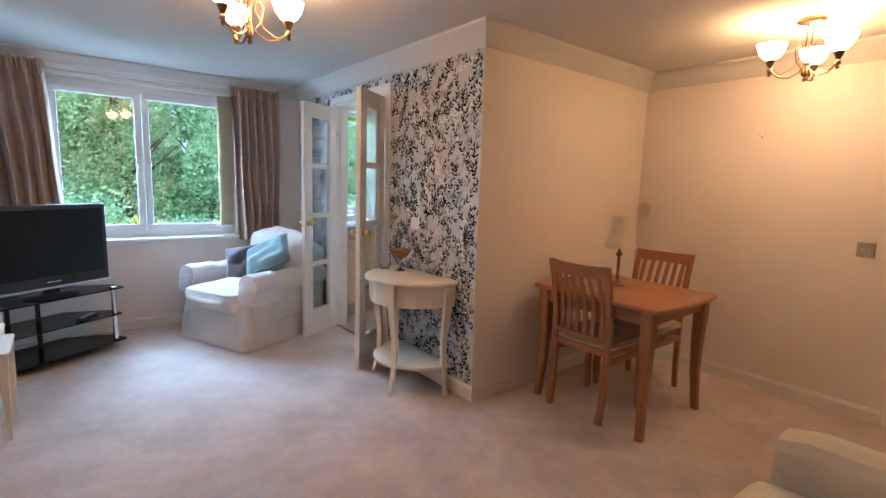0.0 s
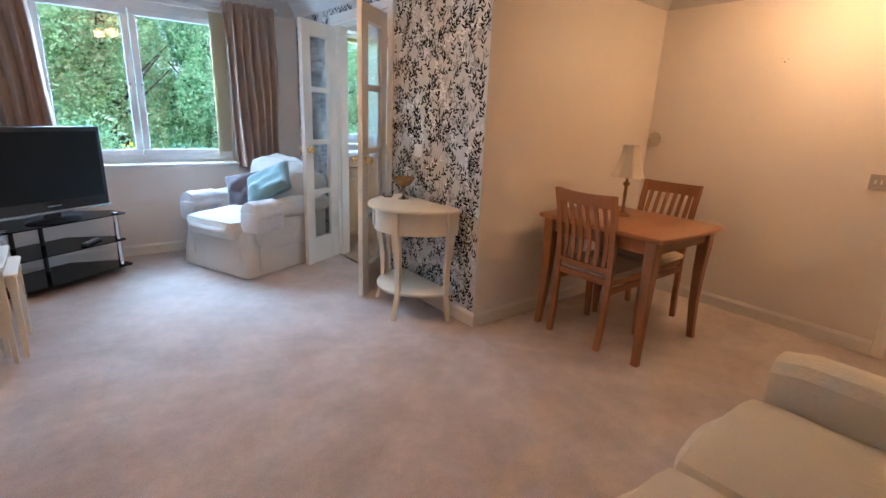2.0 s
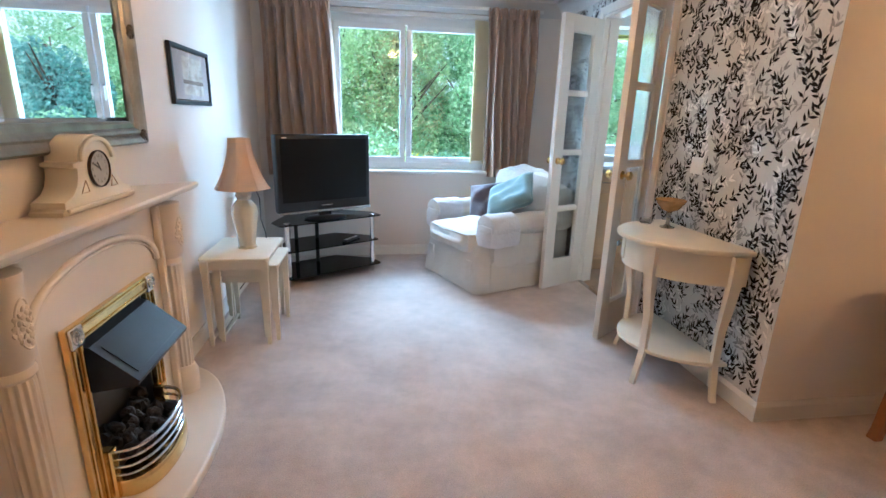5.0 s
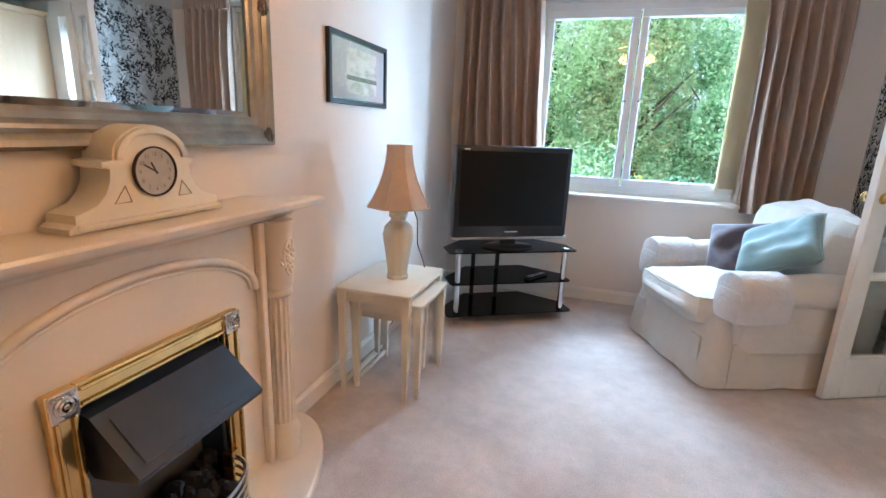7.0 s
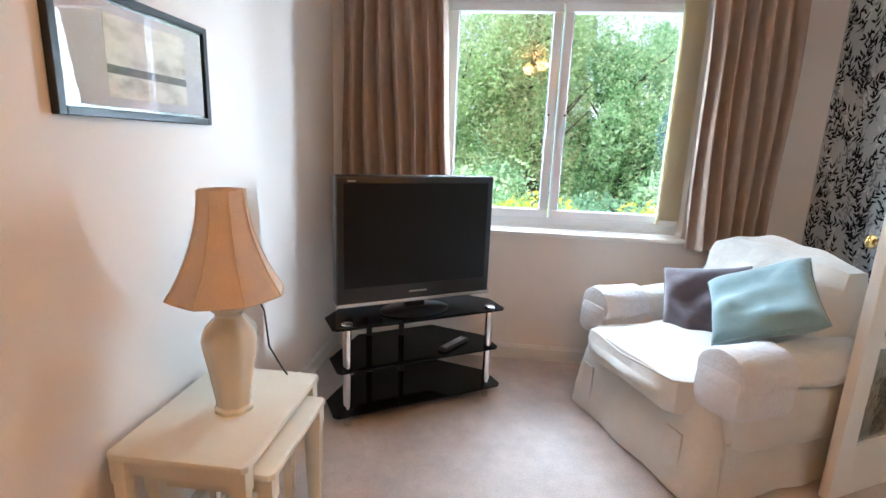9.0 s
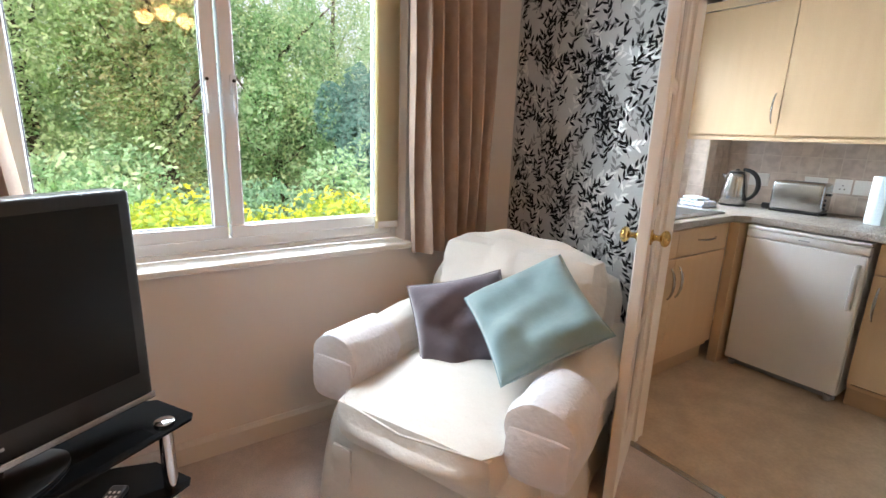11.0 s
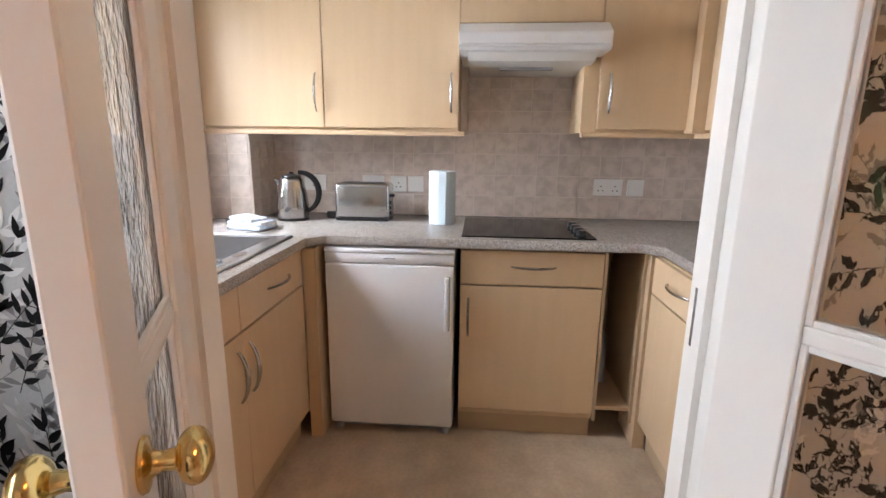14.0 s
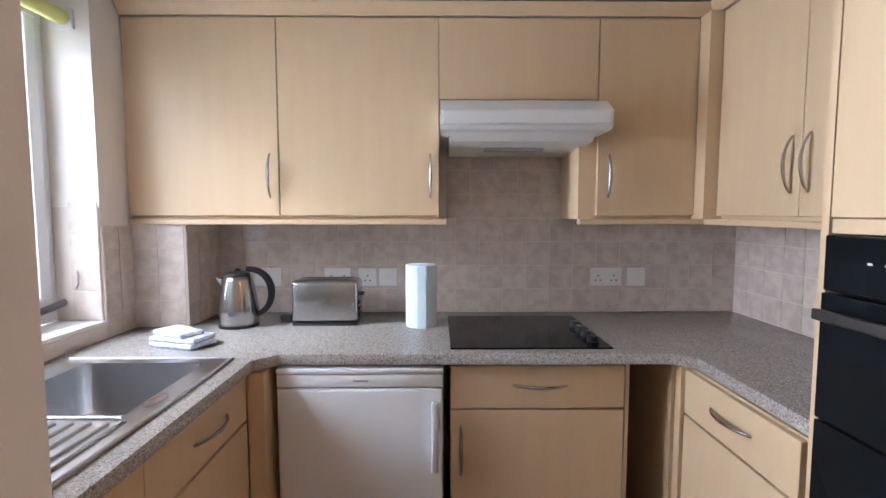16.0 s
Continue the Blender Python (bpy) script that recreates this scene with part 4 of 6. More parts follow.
part("lamp_base", lathe([(0.052, 0), (0.054, 0.006), (0.045, 0.014), (0.030, 0.020), (0.013, 0.032), (0.010, 0.045), (0.015, 0.055), (0.009, 0.065), (0.009, 0.10), (0.012, 0.135), (0.010, 0.15),
                         (0.010, 0.185), (0.020, 0.195), (0.022, 0.205), (0.010, 0.215), (0.008, 0.24), (0.0, 0.24)], 24), ANTIQUE, lamp, "turned brass column", smooth=True)
part("shade", shade_cloth(0.105, 0.052, 0.245, 0.44, 8, 1.6), mat("pale_silk_shade", (0.70, 0.62, 0.50), 0.8, vary=0.05, bump=0.1), lamp, "pale silk bell shade", smooth=True)
part("shade_carrier", tube([(0, 0, 0.23), (0, 0, 0.43)], 0.003, 6), BRASS, lamp)

orn = thing("wall_ornament", "cream flower-shaped plaster ornament on the dining wall", "wall ornament", at=pose(1.775, -0.07, 1.20, 0, 0, 0))
fb = bmesh.new()
for k in range(9):
    a = 2 * math.pi * k / 9
    join(fb, lathe([(0.0, -0.006), (0.014, -0.003), (0.018, 0), (0.012, 0.004), (0, 0.006)], 10, pose(0, 0.036 * math.cos(a), 0.045 * math.sin(a), 0, 60, 0)))
for k in range(5):
    a = 2 * math.pi * k / 5 + 0.3
    join(fb, lathe([(0.0, -0.006), (0.014, -0.002), (0.012, 0.004), (0, 0.006)], 10, pose(-0.01, 0.016 * math.cos(a), 0.018 * math.sin(a), 0, 75, 0)))
part("petals", fb, CERAMIC, orn, smooth=True)
part("back_plate", lathe([(0.04, 0), (0.04, 0.012), (0.0, 0.012)], 20, pose(0.024, 0, 0, 0, -90)), CERAMIC, orn)

sw = thing("light_switch", "grey-beige double light switch on the dining wall", "light switch", at=pose(XR - 0.001, -1.47, 1.04, 0, -90, 0))
part("plate", box(-0.043, 0.043, -0.043, 0.043, 0, 0.008, 0.003), SWITCHGREY, sw)
for dy in (-0.014, 0.014):
    part("rocker", box(-0.012, 0.012, dy - 0.005, dy + 0.005, 0.008, 0.0105, 0.001), PLASTIC, sw)
for k, (dy, dz) in enumerate(((0.0, 0.0), (-0.018, 0.018), (0.02, 0.02))):
    hk = thing("wall_plug", "small dark screw hole in the painted wall", "screw hole", "screw holes", pose(XR - 0.0005, -0.85 + dy, 1.735 + dz, 0, -90))
    part("plug", lathe([(0.0045 if k == 0 else 0.0025, 0), (0.004 if k == 0 else 0.002, 0.002), (0, 0.002)], 10), BROWNDARK, hk)


# Half-round console table
def console(at):
    c = thing("console_table", "cream painted half-moon console table with curved legs and drawer", "console table", at=at)
    # flat side on local x = 0, bulging to -x

    def half(r, ry, n=28, off=0.0):
        return [(off, -ry)] + [(-r * math.cos(a), -ry * -math.sin(a)) for a in [(-math.pi / 2 + math.pi * k / n) for k in range(n + 1)]][1:-1] + [(off, ry)]
    pts = half(0.43, 0.352)
    part("tabletop", prism(pts[::-1], 0.722, 0.745, 0.007, 3), CREAM, c, smooth=True)
    part("frieze", prism(half(0.385, 0.328)[::-1], 0.575, 0.722, 0.0), CREAM, c, "curved frieze", smooth=True)
    part("lower_shelf", prism(half(0.36, 0.315)[::-1], 0.165, 0.185, 0.005), CREAM, c, smooth=True)
    dr = []
    for k in range(9):
        a = 0.22 + 0.62 * k / 8
        dr.append((a, 0.392))
    outl = [(-r * math.cos(a), r * 0.87 * math.sin(a)) for a, r in dr] + [(-0.38 * math.cos(a), 0.38 * 0.87 * math.sin(a)) for a, r in reversed(dr)]
    part("drawer_front", prism(outl, 0.597, 0.705, 0.002), CREAM, c, "curved drawer front", smooth=True)
    a = 0.53
    part("knob", lathe([(0.006, 0), (0.006, 0.008), (0.014, 0.014), (0.016, 0.021), (0.010, 0.027), (0.0, 0.029)], 20, pose(-0.392 * math.cos(a), 0.341 * math.sin(a), 0.65, 0, 0, -math.degrees(a)) @ pose(0, 0, 0, 0, -90, 0)), GUNMETAL, c, "small dark metal knob", smooth=True)
    for a in (-1.40, -0.42, 0.95, 1.47):
        sec = []
        for z, r, w in ((0.0, 0.40, 0.014), (0.05, 0.385, 0.014), (0.17, 0.352, 0.016), (0.35, 0.35, 0.018), (0.5, 0.375, 0.022), (0.60, 0.388, 0.025), (0.718, 0.388, 0.025)):
            cx, cy = -r * math.cos(a), r * 0.87 * math.sin(a)
            ux, uy = -math.cos(a), math.sin(a)
            sec.append([(cx + ux * p * w * 0.8 - uy * q * w, cy + uy * p * w * 0.8 + ux * q * w, z) for p, q in ((-1, -1), (1, -1), (1, 1), (-1, 1))])
        part("leg", loft(sec), CREAM, c, "curved cream leg", smooth=True)
    return c


console(pose(-0.022, 0.495, 0))
bowl = thing("pedestal_bowl", "amber and silver pedestal bowl on the console table", "bowl", at=pose(-0.14, 0.63, 0.745))
part("stem", lathe([(0.036, 0), (0.037, 0.005), (0.022, 0.010), (0.010, 0.02), (0.008, 0.045), (0.014, 0.055), (0.010, 0.065), (0.016, 0.082), (0.0, 0.085)], 22), STEEL, bowl, "silver pedestal", smooth=True)
part("dish", lathe([(0.012, 0.084), (0.045, 0.10), (0.070, 0.135), (0.078, 0.15), (0.075, 0.151), (0.066, 0.138), (0.040, 0.108), (0.0, 0.094)], 32), mat("amber_glass_dish", (0.42, 0.25, 0.10), 0.2, vary=0.3, scale=30, coat=0.3), bowl, "amber glass dish", smooth=True)
peb = thing("glass_dish", "small clear glass candle dish on the console table", "dish", at=pose(-0.19, 0.75, 0.745))
part("dish", lathe([(0.03, 0), (0.038, 0.012), (0.03, 0.03), (0.026, 0.03), (0.03, 0.014), (0.0, 0.008)], 20), glass("clear_glass", (0.95, 0.97, 0.97), 0.02), peb, smooth=True)
for nm, y, z, sx in (("wall_socket", 0.655, 1.07, 0.045), ("wall_socket", 0.26, 0.70, 0.075)):
    s = thing(nm, "white plastic electrical plate on the papered wall", "socket", "sockets", pose(-0.0025, y, z, 0, -90, 0))
    part("plate", box(-0.043, 0.043, -sx, sx, 0, 0.009, 0.003), PLASTIC, s)
    part("rocker", box(-0.01, 0.01, -0.006, 0.006, 0.009, 0.0115, 0.001), PLASTIC, s)


# Nest of tables
def nest_table(x0, x1, y0, y1, h, label):
    t = thing("nest_table", label, "side table", "nest of tables", pose((x0 + x1) / 2, (y0 + y1) / 2, 0))
    w, d = (x1 - x0) / 2, (y1 - y0) / 2
    part("tabletop", prism([(-w + 0.012, -d), (w - 0.012, -d), (w, -d + 0.012), (w, d - 0.012), (w - 0.012, d), (-w + 0.012, d), (-w, d - 0.012), (-w, -d + 0.012)], h - 0.02, h, 0.005, 2), CREAM, t, smooth=True)
    part("apron", box(-w + 0.03, w - 0.03, -d + 0.022, -d + 0.036, h - 0.07, h - 0.0202, 0.002), CREAM, t)
    part("apron", box(-w + 0.03, w - 0.03, d - 0.036, d - 0.022, h - 0.07, h - 0.0202, 0.002), CREAM, t)
    part("apron", box(-w + 0.022, -w + 0.036, -d + 0.042, d - 0.042, h - 0.055, h - 0.0202, 0.002), CREAM, t)
    part("floor_rail", box(-w + 0.022, -w + 0.036, -d + 0.042, d - 0.042, 0.03, 0.045, 0.002), CREAM, t)
    for sx in (-1, 1):
        for sy in (-1, 1):
            cx, cy = sx * (w - 0.026), sy * (d - 0.026)
            b = loft([[(cx + a * r, cy + bb * r, z) for a, bb in ((-1, -1), (1, -1), (1, 1), (-1, 1))] for z, r in ((0, 0.0095), (h - 0.10, 0.016), (h - 0.085, 0.016), (h - 0.084, 0.019), (h - 0.0202, 0.019))])
            for g in (-0.006, 0.0, 0.006):
                f = 0.0172 * sx
                box(min(cx + f, cx + f + 0.001 * sx), max(cx + f, cx + f + 0.001 * sx), cy + g - 0.001, cy + g + 0.001, h - 0.30, h - 0.11, bm=b)
            part("leg", b, CREAM, t, "tapered fluted leg")
    return t


nest_table(-2.605, -2.245, 0.925, 1.405, 0.515, "largest cream side table of the nest, holding the lamp")
nest_table(-2.56, -2.205, 0.975, 1.355, 0.462, "middle cream side table pulled out from the nest")
nest_table(-2.59, -2.28, 1.02, 1.31, 0.41, "smallest cream side table tucked inside the nest")
lamp = thing("table_lamp", "cream ceramic table lamp with a peach panelled shade", "table lamp", at=pose(-2.405, 1.165, 0.515))
part("lamp_base", lathe([(0.050, 0), (0.052, 0.012), (0.045, 0.02), (0.050, 0.06), (0.060, 0.13), (0.070, 0.19), (0.073, 0.215), (0.066, 0.245), (0.045, 0.268), (0.034, 0.28), (0.036, 0.29),
                         (0.044, 0.297), (0.044, 0.31), (0.030, 0.325), (0.018, 0.335), (0.0, 0.338)], 48, flute=0.03, flutes=8), CERAMIC, lamp, "lobed cream ceramic vase base", smooth=True)
part("shade", shade_cloth(0.148, 0.058, 0.345, 0.62, 8, 1.9, scallop=0.0), SHADE, lamp, "peach silk panelled bell shade", smooth=True)
rb = bmesh.new()
for k in range(8):
    a = 2 * math.pi * (k) / 8
    pp = []
    for q in range(9):
        v = q / 8
        r = (0.058 + 0.090 * (1 - v) ** 1.9) * 1.0
        pp.append(((r + 0.001) * math.cos(a), (r + 0.001) * math.sin(a), 0.345 + 0.275 * v))
    part("shade_seam", tube(pp, 0.002, 6), SHADE, lamp, "corded seam of the shade", smooth=True)
join(rb, tube([((0.149) * math.cos(2 * math.pi * k / 48) * (1 - 0.05 * abs(math.sin(4 * 2 * math.pi * k / 48))), 0.149 * math.sin(2 * math.pi * k / 48) * (1 - 0.05 * abs(math.sin(4 * 2 * math.pi * k / 48))), 0.345) for k in range(49)], 0.003, 6))
part("shade_piping", rb, SHADE, lamp, "corded rim of the shade", smooth=True)
part("switch_holder", tube([(0, 0, 0.335), (0, 0, 0.39)], 0.012, 12), BLACK, lamp, "black lamp holder")
part("switch_holder", tube([(0.0, 0, 0.355), (0.055, 0.03, 0.350)], 0.009, 10), BLACK, lamp, "black switch")
part("cable", tube([(0.055, 0.03, 0.35), (0.075, 0.05, 0.28), (0.06, 0.10, 0.15), (0.07, 0.16, 0.05), (0.05, 0.27, -0.05), (-0.10, 0.30, -0.3), (-0.2, 0.28, -0.44)], 0.0028, 6), BLACK, lamp, "black flex", smooth=True)


# Television and stand
TM = pose(-2.085, 2.235, 0, 0, 0, 31)
st = thing("tv_stand", "black glass corner stand with three shelves and chrome legs", "TV stand", at=TM)


def shelf(w, d, z, cut, th=0.008):
    return prism([(-w / 2, -d / 2 + 0.02), (-w / 2 + 0.02, -d / 2), (w / 2 - 0.02, -d / 2), (w / 2, -d / 2 + 0.02), (w / 2, d / 2 - cut * 0.9 - 0.05), (w / 2 - cut, d / 2), (-w / 2 + cut, d / 2), (-w / 2, d / 2 - cut * 0.9 - 0.05)], z, z + th, 0.001, 1)


part("shelf", shelf(0.86, 0.42, 0.474, 0.22), BLACKGLASS, st, "smoked black glass top shelf")
part("shelf", shelf(0.82, 0.40, 0.268, 0.20), BLACKGLASS, st, "smoked black glass middle shelf")
part("shelf", shelf(0.86, 0.42, 0.062, 0.22), BLACKGLASS, st, "smoked black glass lower shelf")
for x, y in ((-0.36, -0.165), (0.36, -0.165)):
    g = bmesh.new()
    for z0, z1 in ((0.0, 0.061), (0.071, 0.267), (0.277, 0.473)):
        join(g, tube([(x, y, z0 + 0.001), (x, y, z1 - 0.0005)], 0.019, 18))
    l = part("leg", g, CHROME, st, "thick chrome leg", smooth=True)
    part("cap", lathe([(0.026, 0.483), (0.026, 0.489), (0.022, 0.492), (0, 0.492)], 20, pose(x, y, 0)), CHROME, st, "chrome shelf cap", smooth=True)
for x, y in ((0.0, 0.12), (-0.16, 0.17)):
    g = bmesh.new()
    for z0, z1 in ((0.0, 0.061), (0.071, 0.267), (0.277, 0.473)):
        join(g, tube([(x, y, z0 + 0.001), (x, y, z1 - 0.0005)], 0.015, 14))
    part("leg", g, BLACK, st, "black rear leg", smooth=True)
tv = thing("television", "black flat-screen television on an oval foot, switched off", "television", at=TM @ pose(-0.005, -0.07, 0.482))
part("tv_foot", lathe([(0.15, 0), (0.15, 0.008), (0.13, 0.016), (0.03, 0.022), (0, 0.022)], 40, Matrix.Diagonal((1.15, 0.72, 1, 1))), BLACK, tv, "glossy oval foot", smooth=True)
part("neck", box(-0.05, 0.05, -0.005, 0.03, 0.02, 0.10, 0.006), BLACK, tv)
fr = box(-0.385, 0.385, -0.035, 0.045, 0.065, 0.645, 0.012, 3)
part("cabinet", fr, BLACK, tv, "black plastic surround", smooth=True)
part("screen", box(-0.352, 0.352, -0.0375, -0.0355, 0.145, 0.612, 0.0008), SCREEN, tv, "dark matt screen")
part("lower_trim", box(-0.385, 0.385, -0.042, -0.035, 0.058, 0.078, 0.003), STEEL, tv, "dark silver lower trim")
part("badge", box(-0.045, 0.045, -0.0372, -0.0355, 0.105, 0.113), STEEL, tv, "small silver maker's plate")
part("badge", box(-0.335, -0.30, -0.0385, -0.0373, 0.618, 0.624), PLASTIC, tv, "tiny white lettering bar")
rem = thing("remote_control", "black remote control lying on the middle glass shelf", "remote control", at=TM @ pose(0.20, -0.10, 0.2765, 0, 0, 28))
part("remote_body", box(-0.10, 0.10, -0.023, 0.023, 0, 0.018, 0.006), BLACK, rem)
kb = bmesh.new()
for i in range(9):
    for j in range(3):
        box(-0.08 + i * 0.018, -0.072 + i * 0.018, -0.016 + j * 0.012, -0.010 + j * 0.012, 0.018, 0.0195, bm=kb)
part("buttons", kb, PLASTIC, rem, "rows of small pale buttons", kind="stuff")


# Fireplace
FY = -0.03
fp = thing("fireplace", "cream marble-effect fireplace surround with carved columns and mantel", "fireplace", at=pose(XW, FY, 0))
n = 40
hearth = [(0.0, -0.70)] + [(0.365 * math.cos(a), 0.70 * math.sin(a)) for a in [(-math.pi / 2 + math.pi * k / n) for k in range(1, n)]] + [(0.0, 0.70)]
part("hearth", prism(hearth, 0.0, 0.045, 0.012, 3), MARBLE, fp, "half-oval hearth slab", smooth=True)
OW, OH = 0.235, 0.60
for y0, y1, z0 in ((-0.50, -OW, 0.0455), (OW, 0.50, 0.0455), (-OW, OW, 0.0455 + OH)):
    part("back_panel", box(0.002, 0.10, y0, y1, z0, 0.905), MARBLE, fp)
ap = []
for k in range(25):
    a = math.pi * k / 24
    ap.append((0.104, 0.375 * math.cos(a), 0.70 + 0.15 * math.sin(a)))
part("arch_moulding", tube([(0.104, 0.392, 0.675), (0.104, 0.392, 0.695)] + ap + [(0.104, -0.392, 0.695), (0.104, -0.392, 0.675)], 0.012, 12), MARBLE, fp, "raised arch moulding", smooth=True)
part("arch_moulding", tube([(0.103, y * 0.94, 0.70 + (z - 0.70) * 0.86) for _, y, z in ap], 0.005, 8), MARBLE, fp, "fine inner bead of the arch", smooth=True)
mp_ = [(0.0, 0.0), (0.115, 0.0), (0.125, 0.012), (0.15, 0.02), (0.19, 0.035), (0.205, 0.045), (0.21, 0.058), (0.205, 0.066), (0.0, 0.066)]
mm = sweep((0, -0.47), (0, 0.47), (1, 0), [(d, z + 0.9055) for d, z in mp_], 0.72, 0.72)
part("mantel_shelf", mm, MARBLE, fp, "moulded mantel shelf", smooth=True)
for s in (-1, 1):
    cy = s * 0.465
    col = lathe([(0.042, 0.175), (0.044, 0.20), (0.044, 0.62), (0.042, 0.645)], 96, pose(0.115, cy, 0), 0.045, 16)
    join(col, lathe([(0.043, 0.645), (0.051, 0.655), (0.051, 0.666), (0.046, 0.674), (0.050, 0.684), (0.056, 0.694), (0.056, 0.87), (0.060, 0.885), (0.060, 0.905)], 36, pose(0.115, cy, 0)))
    join(col, lathe([(0.060, 0.0455), (0.060, 0.14), (0.054, 0.155), (0.050, 0.165), (0.046, 0.175)], 28, pose(0.115, cy, 0)))
    a0, a1 = sorted((cy - s * 0.088, cy - s * 0.062))
    part("pilaster_edge", box(0.1005, 0.128, a0, a1, 0.0455, 0.9045, 0.006), MARBLE, fp, "square edge beside the column")
    part("column", col, MARBLE, fp, "half-round marble-effect column", smooth=True)
    cb = bmesh.new()
    rnd = random.Random(5)
    join(cb, tube([(0.115 + 0.0565 * math.cos(0.45 * math.cos(a)), cy + 0.0565 * math.sin(0.45 * math.cos(a)), 0.785 + 0.062 * math.sin(a)) for a in [2 * math.pi * q / 28 for q in range(29)]], 0.003, 6))
    for k in range(26):
        a = 2.4 * k
        rr = 0.033 * math.sqrt(k / 26)
        join(cb, lathe([(0.0, -0.005), (0.007, -0.002), (0.008, 0.001), (0.0, 0.006)], 8, pose(0.115 + 0.0555 * math.cos(rr * math.cos(a) / 0.056), cy + 0.0555 * math.sin(rr * math.cos(a) / 0.056), 0.78 + 1.5 * rr * math.sin(a), 0, 70, 30 * k)))
    part("carving", cb, MARBLE, fp, "carved floral rosette", smooth=True)

fire = thing("electric_fire", "brass-framed electric fire with dark canopy and coal basket", "fire", at=pose(XW + 0.102, FY, 0.0455))
HO = 0.625
fb = box(0, 0.022, -0.265, -0.205, 0, HO, 0.004)
box(0, 0.022, 0.205, 0.265, 0, HO, 0.004, bm=fb)
box(0, 0.022, -0.2045, 0.2045, HO - 0.06, HO, 0.004, bm=fb)
for y in (-0.252, -0.218, 0.218, 0.252):
    box(0.0222, 0.029, y - 0.004, y + 0.004, 0.01, HO - 0.065, 0.002, bm=fb)
for z in (HO - 0.048, HO - 0.014):
    box(0.0222, 0.029, -0.2, 0.2, z - 0.004, z + 0.004, 0.002, bm=fb)
part("brass_trim", fb, BRASS, fire, "fluted brass surround")
for s in (-1, 1):
    rb = box(0.0222, 0.032, s * 0.235 - 0.028, s * 0.235 + 0.028, HO - 0.061, HO - 0.001, 0.003)
    for r in (0.024, 0.015, 0.006):
        join(rb, lathe([(r, 0), (r, 0.004), (r - 0.004, 0.006), (max(r - 0.006, 0), 0.001)], 20, pose(0.032, s * 0.235, HO - 0.031, 0, 90, 0)))
    part("corner_rosette", rb, CHROME, fire, "shiny square corner rosette", smooth=True)
bk = box(-0.095, -0.085, -0.204, 0.204, 0, HO - 0.061)
box(-0.085, 0.0, -0.204, -0.196, 0, HO - 0.061, bm=bk)
box(-0.085, 0.0, 0.196, 0.204, 0, HO - 0.061, bm=bk)
box(-0.085, 0.0, -0.196, 0.196, HO - 0.07, HO - 0.061, bm=bk)
part("firebox", bk, DARKBLUE, fire, "dark firebox")
part("fire_back", box(-0.084, -0.080, -0.19, 0.19, 0.10, 0.40, 0.002), mat("grey_fireback", (0.16, 0.16, 0.165), 0.35, vary=0.2), fire, "grey reflective fireback")
sec = []
for y in (-0.195, 0.195):
    sec.append([(-0.02, y, HO - 0.075), (0.03, y, HO - 0.085), (0.155, y * 1.0, HO - 0.20), (0.150, y, HO - 0.215), (0.02, y, HO - 0.235), (-0.02, y, HO - 0.20)])
part("canopy", loft(sec), DARKBLUE, fire, "sloping dark enamel canopy")
pan = []
for y in (-0.165, 0.165):
    pan.append([(0.048, y, HO - 0.1005), (0.140, y, HO - 0.185), (0.142, y, HO - 0.1825), (0.050, y, HO - 0.098)])
part("canopy_panel", loft(pan), DARKBLUE, fire, "raised panel of the canopy")
for z in (0.085, 0.115, 0.145, 0.175):
    pts = [(0.02 + 0.13 * math.cos(a) ** 0.6 if math.cos(a) > 0 else 0.02, 0.19 * math.sin(a), z) for a in [(-math.pi / 2 + math.pi * k / 20) for k in range(21)]]
    part("basket_bar", tube(pts, 0.005 if z < 0.17 else 0.007, 8), CHROME, fire, "curved polished basket bar", smooth=True)
ff = []
for r0 in (0,):
    outer = [(0.02 + 0.14 * max(math.cos(a), 0) ** 0.6, 0.195 * math.sin(a)) for a in [(-math.pi / 2 + math.pi * k / 20) for k in range(21)]]
part("basket_front", prism(outer, 0.0, 0.065, 0.006, 2), BRASS, fire, "bowed brass basket front", smooth=True)
for s in (-1, 1):
    part("basket_post", box(0.008, 0.048, s * 0.195 - 0.02, s * 0.195 + 0.02, 0, 0.19, 0.006), BRASS, fire, "square brass basket post")
rnd = random.Random(11)
for k in range(46):
    a = rnd.uniform(-1.35, 1.35)
    r = rnd.uniform(0.0, 1)
    x, y = -0.04 + 0.17 * r * math.cos(a), 0.17 * rnd.uniform(-1, 1) * (1 - 0.3 * r)
    z = 0.085 + 0.13 * rnd.random() * (1 - 0.5 * r) * (1 - abs(y) * 2)
    b = bmesh.new()
    bmesh.ops.create_icosphere(b, subdivisions=2, radius=0.028)
    sd = rnd.uniform(0, 99)
    for v in b.verts:
        v.co *= 1 + 0.45 * noise.noise(v.co * 45 + Vector((sd, 0, 0)))
        v.co.z *= 0.8
    part("coal", b, COAL, fire, "black imitation coal", at=pose(x, y, z, rnd.uniform(0, 360), rnd.uniform(0, 360)))

# Mantel clock
ck = thing("mantel_clock", "cream mantel clock with round dial and scrolled shoulders", "clock", at=pose(XW + 0.068, 0.012, 0.9722))
outl = [(-0.205, 0), (0.205, 0), (0.205, 0.012), (0.19, 0.02), (0.19, 0.038), (0.165, 0.045), (0.14, 0.055), (0.12, 0.075), (0.108, 0.10), (0.105, 0.125), (0.122, 0.130), (0.122, 0.142), (0.098, 0.145)]
arc = [(0.098 * math.cos(a), 0.145 + 0.075 * math.sin(a)) for a in [math.pi * k / 18 for k in range(1, 18)]]
